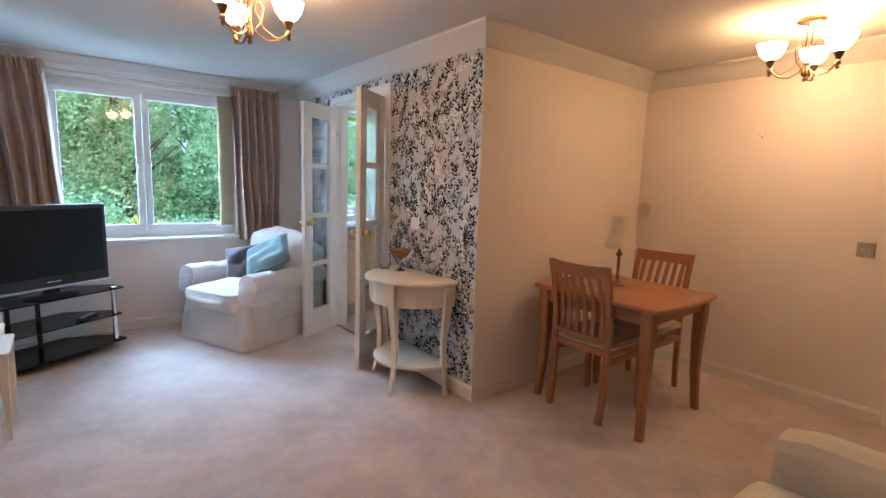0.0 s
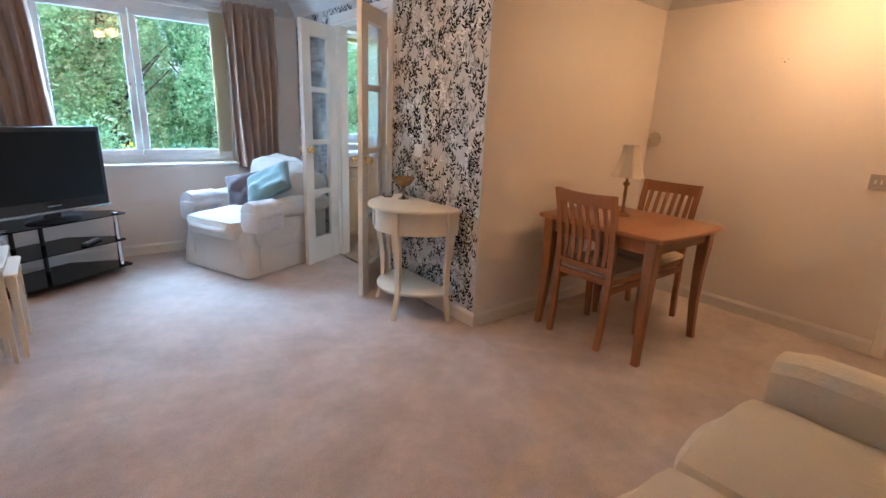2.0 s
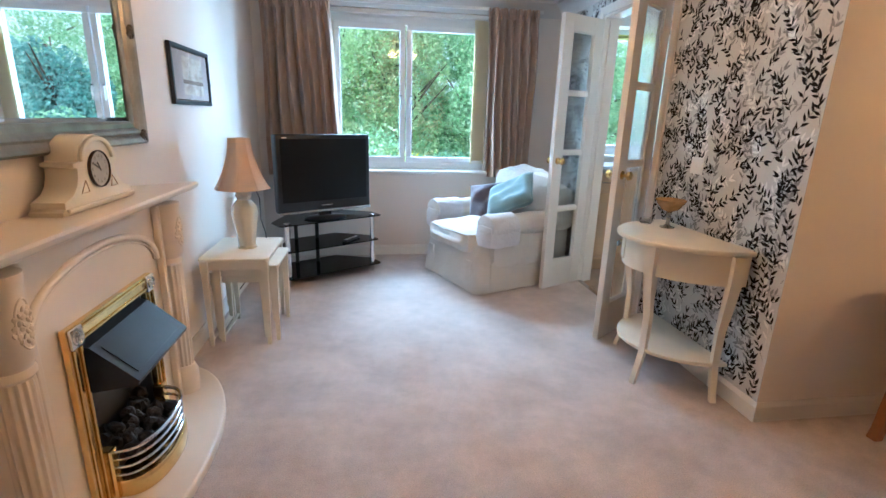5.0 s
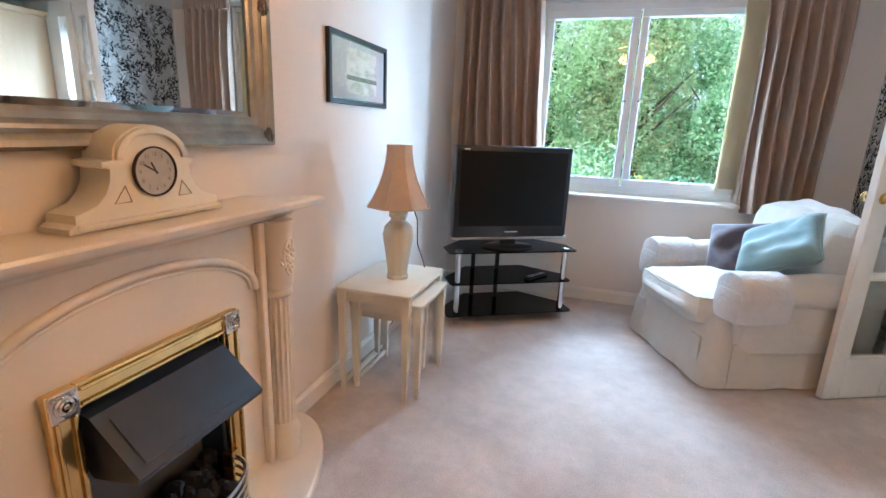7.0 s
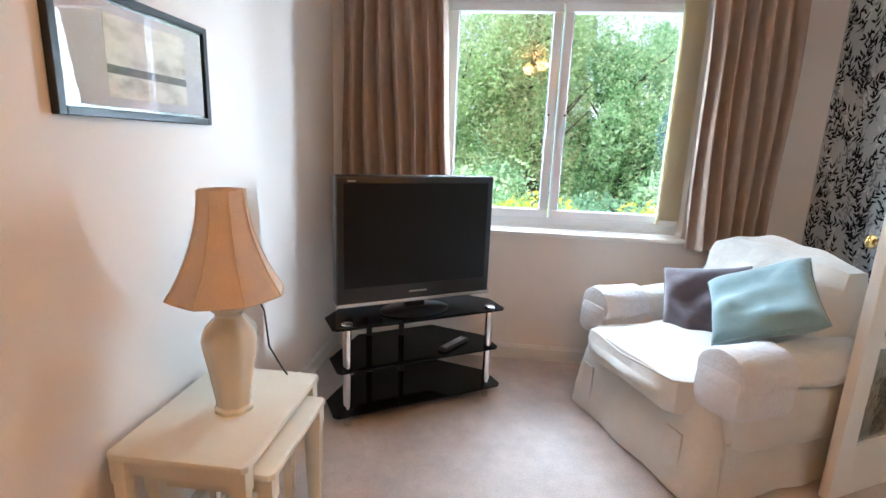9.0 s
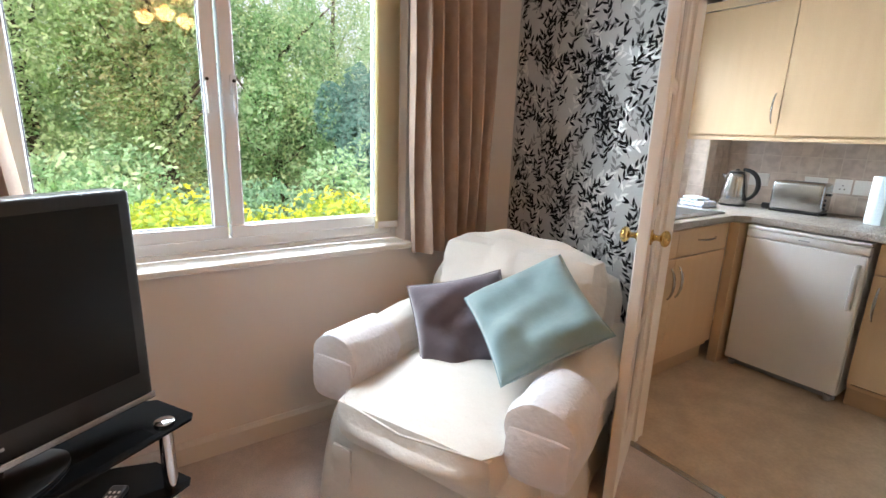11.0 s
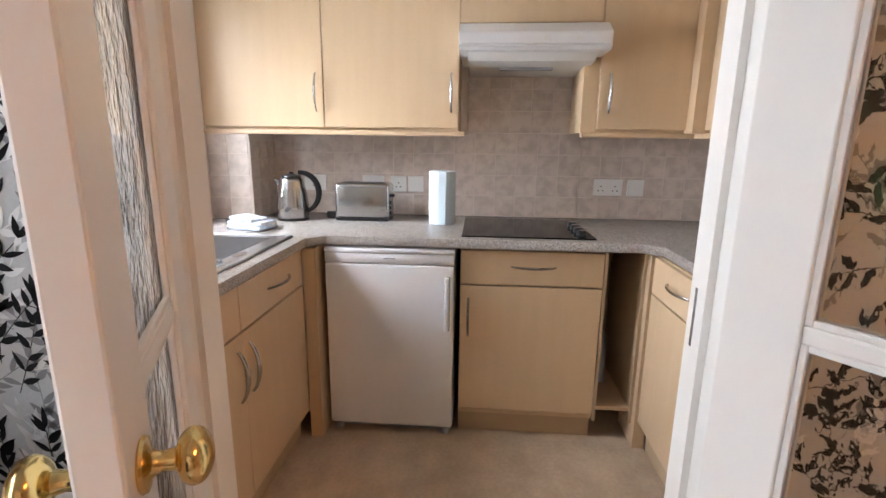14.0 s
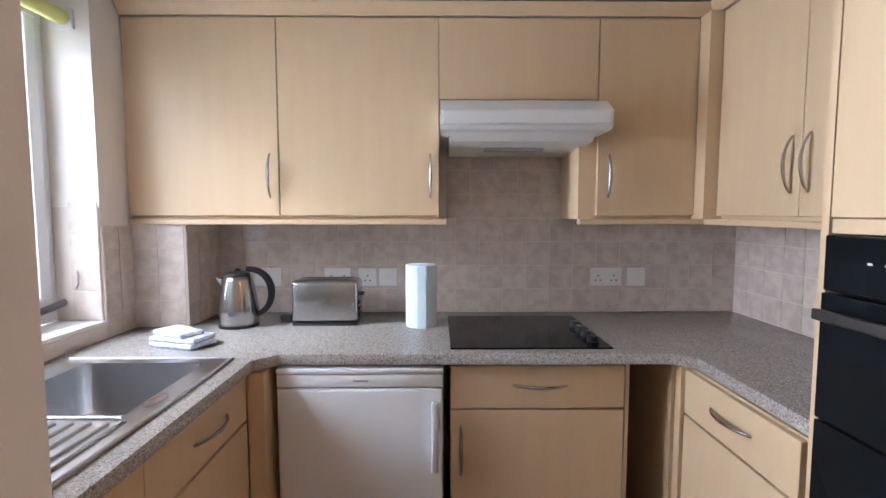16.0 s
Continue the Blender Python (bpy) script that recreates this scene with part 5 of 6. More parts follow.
outl = outl + arc + [(-x, z) for x, z in reversed(outl[2:])]
part("clock_body", yz_prism(outl, -0.045, 0.045, 0.004, 2), CREAM, ck, "cream painted wooden case", smooth=True)
arc2 = [(0.094 * math.cos(a), 0.145 + 0.071 * math.sin(a)) for a in [math.pi * k / 18 for k in range(19)]] + [(0.078 * math.cos(a), 0.145 + 0.056 * math.sin(a)) for a in [math.pi * (18 - k) / 18 for k in range(19)]]
part("hood_moulding", yz_prism(arc2, 0.0455, 0.056, 0.003, 2), CREAM, ck, smooth=True)
part("plinth_moulding", box(0.046, 0.056, -0.19, 0.19, 0.008, 0.020, 0.003), CREAM, ck)
part("bezel", lathe([(0.056, 0), (0.0575, 0.006), (0.0565, 0.010), (0.0545, 0.010), (0.0535, 0.004), (0.0, 0.003)], 56, pose(0.0455, 0, 0.115, 0, 90)), mat("dark_bezel", (0.05, 0.03, 0.02), 0.3, 0.4), ck, "dark bronze bezel", smooth=True)
dial = part("dial", lathe([(0.053, 0.0045), (0.053, 0.0055), (0, 0.0055)], 48, pose(0.0455, 0, 0.115, 0, 90)), mat("silvery_dial", (0.50, 0.43, 0.35), 0.3, 0.3, vary=0.12, scale=40), ck, "silvered clock dial")
NUMERAL = mat("worn_numerals", (0.25, 0.20, 0.155), 0.5, vary=0.3, scale=200)
for k in range(12):
    cu = bpy.data.curves.new("numeral", "FONT")
    cu.body, cu.size, cu.align_x, cu.align_y, cu.extrude = str(12 if k == 0 else k), 0.013, "CENTER", "CENTER", 0.0002
    tmp = bpy.data.objects.new("tmp", cu)
    me = bpy.data.meshes.new_from_object(tmp)
    bpy.data.objects.remove(tmp)
    a = math.pi / 2 - k * math.pi / 6
    me.materials.clear()
    me.materials.append(NUMERAL)
    nb = new("numeral", me)
    nb.parent = dial
    nb.matrix_local = pose(0.0517, 0.040 * math.cos(a), 0.115 + 0.040 * math.sin(a), 90, 0, 90)
for ang, ln, w in ((150, 0.034, 0.0016), (118, 0.024, 0.0022)):
    a = radians(ang)
    part("clock_hand", box(0.0525, 0.0533, -w, w, -0.006, ln), BROWNDARK, dial, "dark clock hand", at=pose(0, 0, 0.115) @ pose(0, 0, 0, ang - 90, 0, 0))
for s in (-1, 1):
    part("spandrel", tube([(0.0462, s * y, z) for y, z in ((0.064, 0.052), (0.104, 0.052), (0.076, 0.088), (0.064, 0.052))], 0.0015, 6), MAPLE_DARK, ck, "fine scored triangle")

# Mirror over the mantel
MY0, MY1, MZ0, MZ1 = -0.64, 0.565, 1.135, 1.985
mr = thing("wall_mirror", "large wall mirror in a dull antique silver frame", "mirror", at=pose(XW, 0, 0))
FRP = [(0.0, 0.0), (0.035, 0.0), (0.045, 0.012), (0.04, 0.03), (0.03, 0.05), (0.034, 0.062), (0.030, 0.075), (0.02, 0.09), (0.018, 0.112), (0.012, 0.125), (0.0, 0.125)]


def frame_side(p0, p1, inward):
    d = (Vector(p1) - Vector(p0)).normalized()
    inn = Vector(inward)
    a = [Vector(p0) + inn * w + d * w + Vector((h, 0, 0)) for h, w in [(h_ * 0.9, w_ * 0.70) for h_, w_ in FRP]]
    b = [Vector(p1) + inn * w - d * w + Vector((h, 0, 0)) for h, w in [(h_ * 0.9, w_ * 0.70) for h_, w_ in FRP]]
    return loft([a, b])


c4 = [(0.003, MY0, MZ0), (0.003, MY1, MZ0), (0.003, MY1, MZ1), (0.003, MY0, MZ1)]
for k, inn in enumerate(((0, 0, 1), (0, -1, 0), (0, 0, -1), (0, 1, 0))):
    part("frame_rail", frame_side(c4[k], c4[(k + 1) % 4], inn), SILVERGILT, mr, "moulded silver-gilt frame rail")
iy0, iy1, iz0, iz1 = MY0 + 0.086, MY1 - 0.086, MZ0 + 0.086, MZ1 - 0.086
part("mirror_glass", box(0.003, 0.012, iy0 + 0.017, iy1 - 0.017, iz0 + 0.017, iz1 - 0.017), MIRROR, mr, "clear mirror glass")
bv = bmesh.new()
o = [(0.009, iy0, iz0), (0.009, iy1, iz0), (0.009, iy1, iz1), (0.009, iy0, iz1)]
i_ = [(0.0118, iy0 + 0.017, iz0 + 0.017), (0.0118, iy1 - 0.017, iz0 + 0.017), (0.0118, iy1 - 0.017, iz1 - 0.017), (0.0118, iy0 + 0.017, iz1 - 0.017)]
ov, iv = [bv.verts.new(p) for p in o], [bv.verts.new(p) for p in i_]
for k in range(4):
    bv.faces.new((ov[k], ov[(k + 1) % 4], iv[(k + 1) % 4], iv[k]))
bmesh.ops.solidify(bv, geom=bv.faces[:], thickness=0.003)
part("bevel", bv, BEVELM, mr, "bevelled mirror edge")
for y, z in ((MY0 + 0.03, MZ0 + 0.03), (MY1 - 0.03, MZ0 + 0.03), (MY1 - 0.03, MZ1 - 0.03), (MY0 + 0.03, MZ1 - 0.03), (MY1 - 0.03, (MZ0 + MZ1) / 2), (MY0 + 0.03, (MZ0 + MZ1) / 2)):
    ob = bmesh.new()
    for k in range(7):
        a = 2 * math.pi * k / 7
        join(ob, lathe([(0, -0.005), (0.010, -0.002), (0.011, 0.002), (0, 0.006)], 12, pose(0.038, y + 0.015 * math.cos(a), z + 0.017 * math.sin(a), 0, 80, 40 * k)))
    part("frame_ornament", ob, TARNISH, mr, "cast leaf ornament on the frame", smooth=True)

# Framed picture
pc = thing("framed_picture", "small landscape picture with a grey mount in a black frame", "picture", at=pose(XW, 0, 0))
PY0, PY1, PZ0, PZ1 = 0.955, 1.51, 1.30, 1.59
fr = box(0.002, 0.022, PY0, PY0 + 0.02, PZ0, PZ1, 0.002)
box(0.002, 0.022, PY1 - 0.02, PY1, PZ0, PZ1, 0.002, bm=fr)
box(0.002, 0.022, PY0 + 0.02, PY1 - 0.02, PZ0, PZ0 + 0.02, 0.002, bm=fr)
box(0.002, 0.022, PY0 + 0.02, PY1 - 0.02, PZ1 - 0.02, PZ1, 0.002, bm=fr)
part("picture_frame", fr, BLACK, pc, "slim black frame")
part("inner_slip", box(0.004, 0.012, PY0 + 0.021, PY1 - 0.021, PZ0 + 0.021, PZ1 - 0.021), STEEL, pc, "thin silver slip")
part("mount", box(0.0125, 0.0135, PY0 + 0.027, PY1 - 0.027, PZ0 + 0.027, PZ1 - 0.027), mat("grey_lilac_mount", (0.42, 0.38, 0.37), 0.8, vary=0.05), pc, "pale grey mount")
art = mat("sepia_print", (0.56, 0.50, 0.40), 0.6, second=(0.30, 0.24, 0.17), scale=11, stretch=(1, 1, 2), spread=(0.30, 0.55))
part("print", box(0.0138, 0.0144, PY0 + 0.15, PY1 - 0.11, PZ0 + 0.05, PZ1 - 0.05), art, pc, "soft pale sepia print")
# a plain dark band in place of the ship drawn across the print
part("print_ship", box(0.0146, 0.0149, PY0 + 0.15, PY1 - 0.11, PZ0 + 0.105, PZ0 + 0.125), mat("dark_ship_print", (0.10, 0.07, 0.04), 0.6, vary=0.5, scale=30), pc, "dark band in place of the drawn ship")
part("picture_glass", box(0.0155, 0.0165, PY0 + 0.02, PY1 - 0.02, PZ0 + 0.02, PZ1 - 0.02), PANE, pc, "glazing").visible_shadow = False
s = thing("wall_socket", "white plastic double socket above the skirting behind the nest", "socket", "sockets", pose(XW + 0.0005, 1.62, 0.30, 0, 90, 0))
part("plate", box(-0.043, 0.043, -0.075, 0.075, 0, 0.009, 0.003), PLASTIC, s)
part("plug", box(-0.02, 0.03, 0.015, 0.055, 0.0095, 0.03, 0.004), PLASTIC, s, "white plug in the socket")


# Kitchen units
def bow_handle(length, parent, at, material=STEEL):
    """A slim bowed bar handle along local x, standing off towards local -y."""
    pts = []
    for k in range(13):
        u = -1 + k / 6
        pts.append((u * length / 2, -0.004 - 0.026 * (1 - u * u) ** 0.8, 0))
    return part("handle", tube(pts, [0.0035 + 0.002 * (1 - abs(-1 + k / 6)) for k in range(13)], 8, ry=1.6), material, parent, "bowed satin metal handle", smooth=True, at=at)


def unit(name, label, at, w, h, d, fronts, group, open_top=False):
    """A cabinet with its front in the plane y = 0 (facing -y), x from 0 to w, z from 0 to h.
    fronts: (kind, x0, x1, z0, z1, handle) with handle (x, z, upright) or None."""
    c = thing(name, label, "kitchen cabinet", group, at)
    t = 0.018
    bb = box(0, t, 0.021, d, 0, h)
    box(w - t, w, 0.021, d, 0, h, bm=bb)
    box(t, w - t, 0.021, d, 0, t, bm=bb)
    if not open_top:
        box(t, w - t, 0.021, d, h - t, h, bm=bb)
    box(t, w - t, d - 0.008, d, t, h - t, bm=bb)
    part("body", bb, MAPLE, c, "maple laminate carcass")
    for kind, x0, x1, z0, z1, hd in fronts:
        f = part(kind, box(x0 + 0.0015, x1 - 0.0015, 0.0, 0.018, z0 + 0.0015, z1 - 0.0015, 0.0015, 1), MAPLE, c, "plain maple laminate " + ("drawer front" if kind == "drawer" else "door"))
        if hd:
            hx, hz, up = hd
            bow_handle(0.17 if up else 0.18, f, pose(hx, 0, hz, 0, 90 if up else 0, 0) if up else pose(hx, 0, hz))
    return c


FX = 1.225   # front plane of the back run
def BACKRUN(y):
    """Local x runs to -y, local y to +x."""
    return pose(FX, y, 0.0, 0, 0, -90)


base_z = 0.10
# drawer and door unit under the hob
unit("base_cabinet", "maple base cabinet with one drawer and one door under the hob", BACKRUN(1.505) @ pose(0, 0, base_z), 0.585, 0.755, 0.56,
     [("drawer", 0, 0.585, 0.605, 0.752, (0.30, 0.685, False)), ("door", 0, 0.585, 0.03, 0.600, (0.035, 0.46, True))], "base cabinets")
gap = thing("open_niche", "narrow open maple niche beside the hob cabinet", "kitchen cabinet", at=BACKRUN(0.918) @ pose(0, 0, 0.10))
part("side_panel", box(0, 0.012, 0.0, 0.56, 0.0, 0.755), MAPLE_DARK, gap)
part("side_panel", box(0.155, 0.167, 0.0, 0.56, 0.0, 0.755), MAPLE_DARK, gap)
part("niche_floor", box(0.013, 0.154, 0.01, 0.56, 0.05, 0.066), MAPLE, gap)
# the dark brown of this board stands in for shade deep in the niche
part("niche_back", box(0.013, 0.154, 0.45, 0.46, 0.067, 0.75), NICHE_SHADE, gap, "niche back coloured dark for the shade inside")
pl = thing("waste_pipe", "grey waste pipe standing in the open niche", "pipe", at=pose(FX + 0.25, 0.83, 0.166))
part("pipe", tube([(0, 0, 0), (0, 0, 0.18), (0.02, 0, 0.22), (0.08, 0, 0.24)], 0.018, 12), GASKET, pl, smooth=True)
pst = thing("end_panel", "maple end panel beside the fridge", "kitchen panel", at=pose(0, 0, 0))
part("panel", box(1.148, 1.86, 2.098, 2.150, 0.0, 0.855), MAPLE, pst)
part("panel", box(1.193, 1.40, 0.70, 0.7485, 0.0, 0.855), MAPLE, pst)
# left run under the window
L2 = pose(0.105, 2.152, base_z)
unit("base_cabinet", "maple sink cabinet with two drawer fronts and two doors", L2, 1.04, 0.755, 0.56,
     [("drawer", 0, 0.52, 0.605, 0.752, (0.22, 0.685, False)), ("drawer", 0.52, 1.04, 0.605, 0.752, (0.80, 0.685, False)),
      ("door", 0, 0.52, 0.03, 0.600, (0.485, 0.47, True)), ("door", 0.52, 1.04, 0.03, 0.600, (0.56, 0.47, True))], "base cabinets", True)
# right run
R2 = pose(1.19, 0.738, base_z, 0, 0, 180)
unit("base_cabinet", "maple base cabinet with drawer and door beside the oven", R2, 0.50, 0.755, 0.555,
     [("drawer", 0, 0.50, 0.605, 0.752, (0.25, 0.685, False)), ("door", 0, 0.50, 0.03, 0.600, (0.455, 0.47, True))], "base cabinets")
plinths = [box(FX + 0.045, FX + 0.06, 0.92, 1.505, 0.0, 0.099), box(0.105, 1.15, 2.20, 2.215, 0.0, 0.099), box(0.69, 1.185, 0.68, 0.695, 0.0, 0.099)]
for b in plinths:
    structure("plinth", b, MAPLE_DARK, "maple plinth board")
tower = thing("oven_tower", "tall maple oven housing at the end of the worktop", "kitchen cabinet", at=pose(0, 0, 0))
part("body", box(0.655, 0.675, 0.17, 0.735, 0.0, 2.115), MAPLE, tower, "maple side panel")
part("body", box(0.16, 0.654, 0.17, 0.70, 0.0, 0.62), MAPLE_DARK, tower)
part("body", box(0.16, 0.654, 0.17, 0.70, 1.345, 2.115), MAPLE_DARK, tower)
f = part("door", box(0.162, 0.652, 0.7005, 0.735, 1.35, 2.11, 0.002), MAPLE, tower, "tall maple door above the oven")
part("door", box(0.162, 0.652, 0.7005, 0.735, 0.11, 0.60, 0.002), MAPLE, tower)
part("filler_rail", box(0.162, 0.652, 0.7005, 0.730, 1.318, 1.347), MAPLE, tower, "maple rail above the oven")
ov = thing("oven", "built-in black glass double oven with a steel bar handle", "oven", at=pose(0, 0, 0))
part("oven_body", box(0.17, 0.65, 0.20, 0.7, 0.625, 1.314), BLACK, ov)
part("control_panel", box(0.17, 0.65, 0.7005, 0.745, 1.20, 1.314, 0.003), BLACKGLASS, ov, "black glass control panel")
part("door", box(0.17, 0.65, 0.7005, 0.748, 0.93, 1.195, 0.003), BLACKGLASS, ov, "black glass upper door")
part("door", box(0.17, 0.65, 0.7005, 0.748, 0.63, 0.925, 0.003), BLACKGLASS, ov, "black glass lower door")
for z in (1.155,):
    part("handle", box(0.19, 0.63, 0.772, 0.784, z - 0.012, z + 0.012, 0.004), GUNMETAL, ov, "dark steel bar handle")
    for x in (0.21, 0.61):
        part("handle_post", box(x - 0.008, x + 0.008, 0.748, 0.773, z - 0.006, z + 0.006), STEEL, ov)
for k in range(5):
    part("control_mark", box(0.40 + k * 0.035, 0.41 + k * 0.035, 0.745, 0.7455, 1.262, 1.266), PLASTIC, ov, "small printed control mark")

# fridge
fr = thing("fridge", "small white undercounter fridge with grey-white bar handle", "fridge", at=BACKRUN(2.075) @ pose(0, -0.03, 0))
part("body", box(0.0, 0.545, 0.05, 0.58, 0.03, 0.832, 0.006), WHITEGOODS, fr, smooth=True)
part("lid", box(-0.002, 0.547, 0.0, 0.58, 0.8325, 0.852, 0.006), WHITEGOODS, fr, "white worktop lid", smooth=True)
part("door", box(0.0, 0.545, 0.0, 0.045, 0.045, 0.785, 0.009, 3), WHITEGOODS, fr, "white enamelled door", smooth=True)
part("top_panel", box(0.0, 0.545, 0.003, 0.0495, 0.788, 0.8315, 0.004), WHITEGOODS, fr, "white fascia strip", smooth=True)
part("handle", box(0.507, 0.530, -0.032, -0.002, 0.51, 0.745, 0.007, 3), mat("pale_grey_plastic", (0.58, 0.58, 0.58), 0.35), fr, "pale grey bar handle", smooth=True)
part("door_gasket", box(0.006, 0.539, 0.0452, 0.0497, 0.05, 0.785), GASKET, fr, "grey door seal")
part("badge", box(0.25, 0.30, 0.001, 0.0032, 0.808, 0.813), GASKET, fr, "small grey name bar")
part("kickboard", box(0.01, 0.535, 0.06, 0.08, 0.0, 0.03), GASKET, fr)
for x in (0.03, 0.51):
    part("foot", lathe([(0.018, 0.0), (0.018, 0.029), (0, 0.029)], 12, pose(x, 0.04, 0)), GASKET, fr)

# worktop, one continuous U
wt = prism([(0.102, 2.13), (1.135, 2.13), (1.20, 2.065), (1.20, 0.79), (1.15, 0.74 - 0.02), (0.677, 0.72), (0.677, 0.162), (1.868, 0.162), (1.868, YW - 0.002), (0.102, YW - 0.002)][::-1], 0.8605, 0.90, 0.006, 2)
cutter = part("cutter", box(0.715, 1.095, 2.245, 2.615, 0.80, 0.95), WORKTOP)
worktop = tagged(part("worktop", wt, WORKTOP, None, "U-shaped speckled laminate worktop with a rounded front edge", smooth=True), category="worktop")
cut = worktop.modifiers.new("sink_hole", "BOOLEAN")
cut.object, cut.operation, cut.solver = cutter, "DIFFERENCE", "EXACT"
bpy.context.view_layer.update()
holed = bpy.data.meshes.new_from_object(worktop.evaluated_get(bpy.context.evaluated_depsgraph_get()))
worktop.modifiers.clear()
worktop.data = holed
bpy.data.objects.remove(cutter)

# sink
sk = thing("sink", "stainless steel sink with bowl and ribbed drainer", "sink", at=pose(0, 0, 0.9005))


def dish(x0, x1, y0, y1, depth, r, slope=0.02):
    """A basin let down from z = 0.008, with rounded corners."""
    secs = []
    for k in range(11):
        v = k / 10
        q = min(v / 0.85, 1)
        shrink = slope * q + (0.035 * ((v - 0.85) / 0.15) ** 2 if v > 0.85 else 0)
        z = 0.0065 - depth * (q if v < 0.85 else 1 + 0.02 * (v - 0.85))
        pts = []
        a0, b0, a1, b1 = x0 + shrink, y0 + shrink, x1 - shrink, y1 - shrink
        for cx, cy, s in ((a1 - r, b1 - r, 0), (a0 + r, b1 - r, 1), (a0 + r, b0 + r, 2), (a1 - r, b0 + r, 3)):
            for j in range(6):
                a = math.pi / 2 * (s + j / 5)
                pts.append((cx + r * math.cos(a), cy + r * math.sin(a), z))
        secs.append(pts)
    out = bmesh.new()
    rings = [[out.verts.new(p) for p in s] for s in secs]
    n = len(rings[0])
    for a, b in zip(rings, rings[1:]):
        for k in range(n):
            out.faces.new((a[k], b[k], b[(k + 1) % n], a[(k + 1) % n]))
    out.faces.new(rings[-1])
    return out


SX0, SX1, SY0, SY1 = 0.22, 1.14, 2.19, 2.70
bowl_r = (0.72, 1.09, 2.25, 2.61)
rim = bmesh.new()
for a in ((SX0, bowl_r[0], SY0, SY1), (bowl_r[1], SX1, SY0, SY1), (bowl_r[0], bowl_r[1], SY0, bowl_r[2]), (bowl_r[0], bowl_r[1], bowl_r[3], SY1)):
    box(*a, 0.0, 0.006, bm=rim)
part("sink_deck", rim, SINKSTEEL, sk, "brushed steel deck")
part("sink_bowl", dish(*bowl_r, 0.15, 0.045, 0.012), SINKSTEEL, sk, "rectangular steel bowl", smooth=True)
part("sink_rim", tube([(SX0, SY0, 0.004), (SX1, SY0, 0.004), (SX1, SY1, 0.004), (SX0, SY1, 0.004), (SX0, SY0, 0.004)], 0.006, 8), SINKSTEEL, sk, "rolled steel rim", smooth=True)
for k in range(9):
    x = 0.28 + k * 0.0
    y = 2.255 + k * 0.038
    part("drainer_rib", tube([(0.27, y, 0.006), (0.67, y, 0.006)], 0.0065, 8), SINKSTEEL, sk, "raised drainer rib", smooth=True)
dr = [(0.25, 2.225, 0.006), (0.68, 2.225, 0.006), (0.70, 2.245, 0.006), (0.70, 2.60, 0.006), (0.68, 2.62, 0.006), (0.25, 2.62, 0.006), (0.25, 2.225, 0.006)]
part("drainer_edge", tube(dr, 0.006, 8), CHROME, sk, "pressed edge of the drainer", smooth=True)
part("waste", lathe([(0.035, -0.146), (0.04, -0.142), (0.03, -0.141), (0, -0.143)], 24, pose(0.9, 2.43, 0)), CHROME, sk, smooth=True)
part("overflow_dish", lathe([(0.028, 0.006), (0.030, 0.008), (0.0, 0.0075)], 24, pose(0.80, 2.228, 0) @ Matrix.Diagonal((1.4, 0.6, 1, 1))), CHROME, sk, smooth=True)
tp = thing("tap", "chrome sink mixer tap", "tap", at=pose(0.70, 2.655, 0.9065))
part("spout", tube([(0, 0, 0), (0, 0, 0.16), (0.02, -0.04, 0.20), (0.05, -0.12, 0.205), (0.06, -0.16, 0.18)], 0.011, 14), CHROME, tp, smooth=True)
part("tap_base", lathe([(0.026, 0), (0.026, 0.01), (0.018, 0.02), (0.018, 0.05), (0, 0.05)], 20), CHROME, tp, smooth=True)

# hob
hb = thing("hob", "black ceramic hob with four knobs along its end", "hob", at=pose(0, 0, 0.9005))
part("hob_glass", prism([(1.245, 0.955), (1.75, 0.955), (1.75, 1.505), (1.245, 1.505)], 0.0, 0.006, 0.002), BLACKGLASS, hb, "black ceramic glass")
for k in range(4):
    part("knob", lathe([(0.021, 0.006), (0.020, 0.024), (0.016, 0.028), (0.0, 0.028)], 20, pose(1.32 + k * 0.075, 1.00, 0)), BLACK, hb, "black control knob", smooth=True)


# wall units over the back run
UX, UZ0, UZ1 = 1.57, 1.335, 2.115
def UP(y):
    return pose(UX, y, UZ0, 0, 0, -90)


unit("wall_cabinet", "maple wall cabinet with a single door above the kettle", UP(2.768), 0.595, 0.78, 0.292,
     [("door", 0, 0.595, 0.012, 0.777, (0.560, 0.17, True))], "wall cabinets")
unit("wall_cabinet", "maple wall cabinet with a single door above the toaster", UP(2.172), 0.63, 0.78, 0.292,
     [("door", 0, 0.63, 0.012, 0.777, (0.595, 0.17, True))], "wall cabinets")
unit("wall_cabinet", "short maple wall cabinet above the extractor hood", pose(UX, 1.541, 1.80, 0, 0, -90), 0.622, 0.315, 0.292,
     [("door", 0, 0.622, 0.0, 0.312, None)], "wall cabinets")
unit("wall_cabinet", "maple wall cabinet beside the extractor hood", UP(0.918), 0.392, 0.78, 0.292,
     [("door", 0, 0.392, 0.012, 0.777, (0.045, 0.17, True))], "wall cabinets")
cor = thing("corner_filler", "maple corner filler between the wall cabinets", "kitchen panel", at=pose(0, 0, 0))
part("panel", box(1.505, 1.86, 0.17, 0.525, UZ0, UZ1), MAPLE, cor)
unit("wall_cabinet", "maple corner wall cabinet with two doors beside the oven housing", pose(1.503, 0.475, UZ0, 0, 0, 180), 0.825, 0.78, 0.30,
     [("door", 0, 0.42, 0.012, 0.777, (0.385, 0.17, True)), ("door", 0.42, 0.825, 0.012, 0.777, (0.455, 0.17, True))], "wall cabinets")
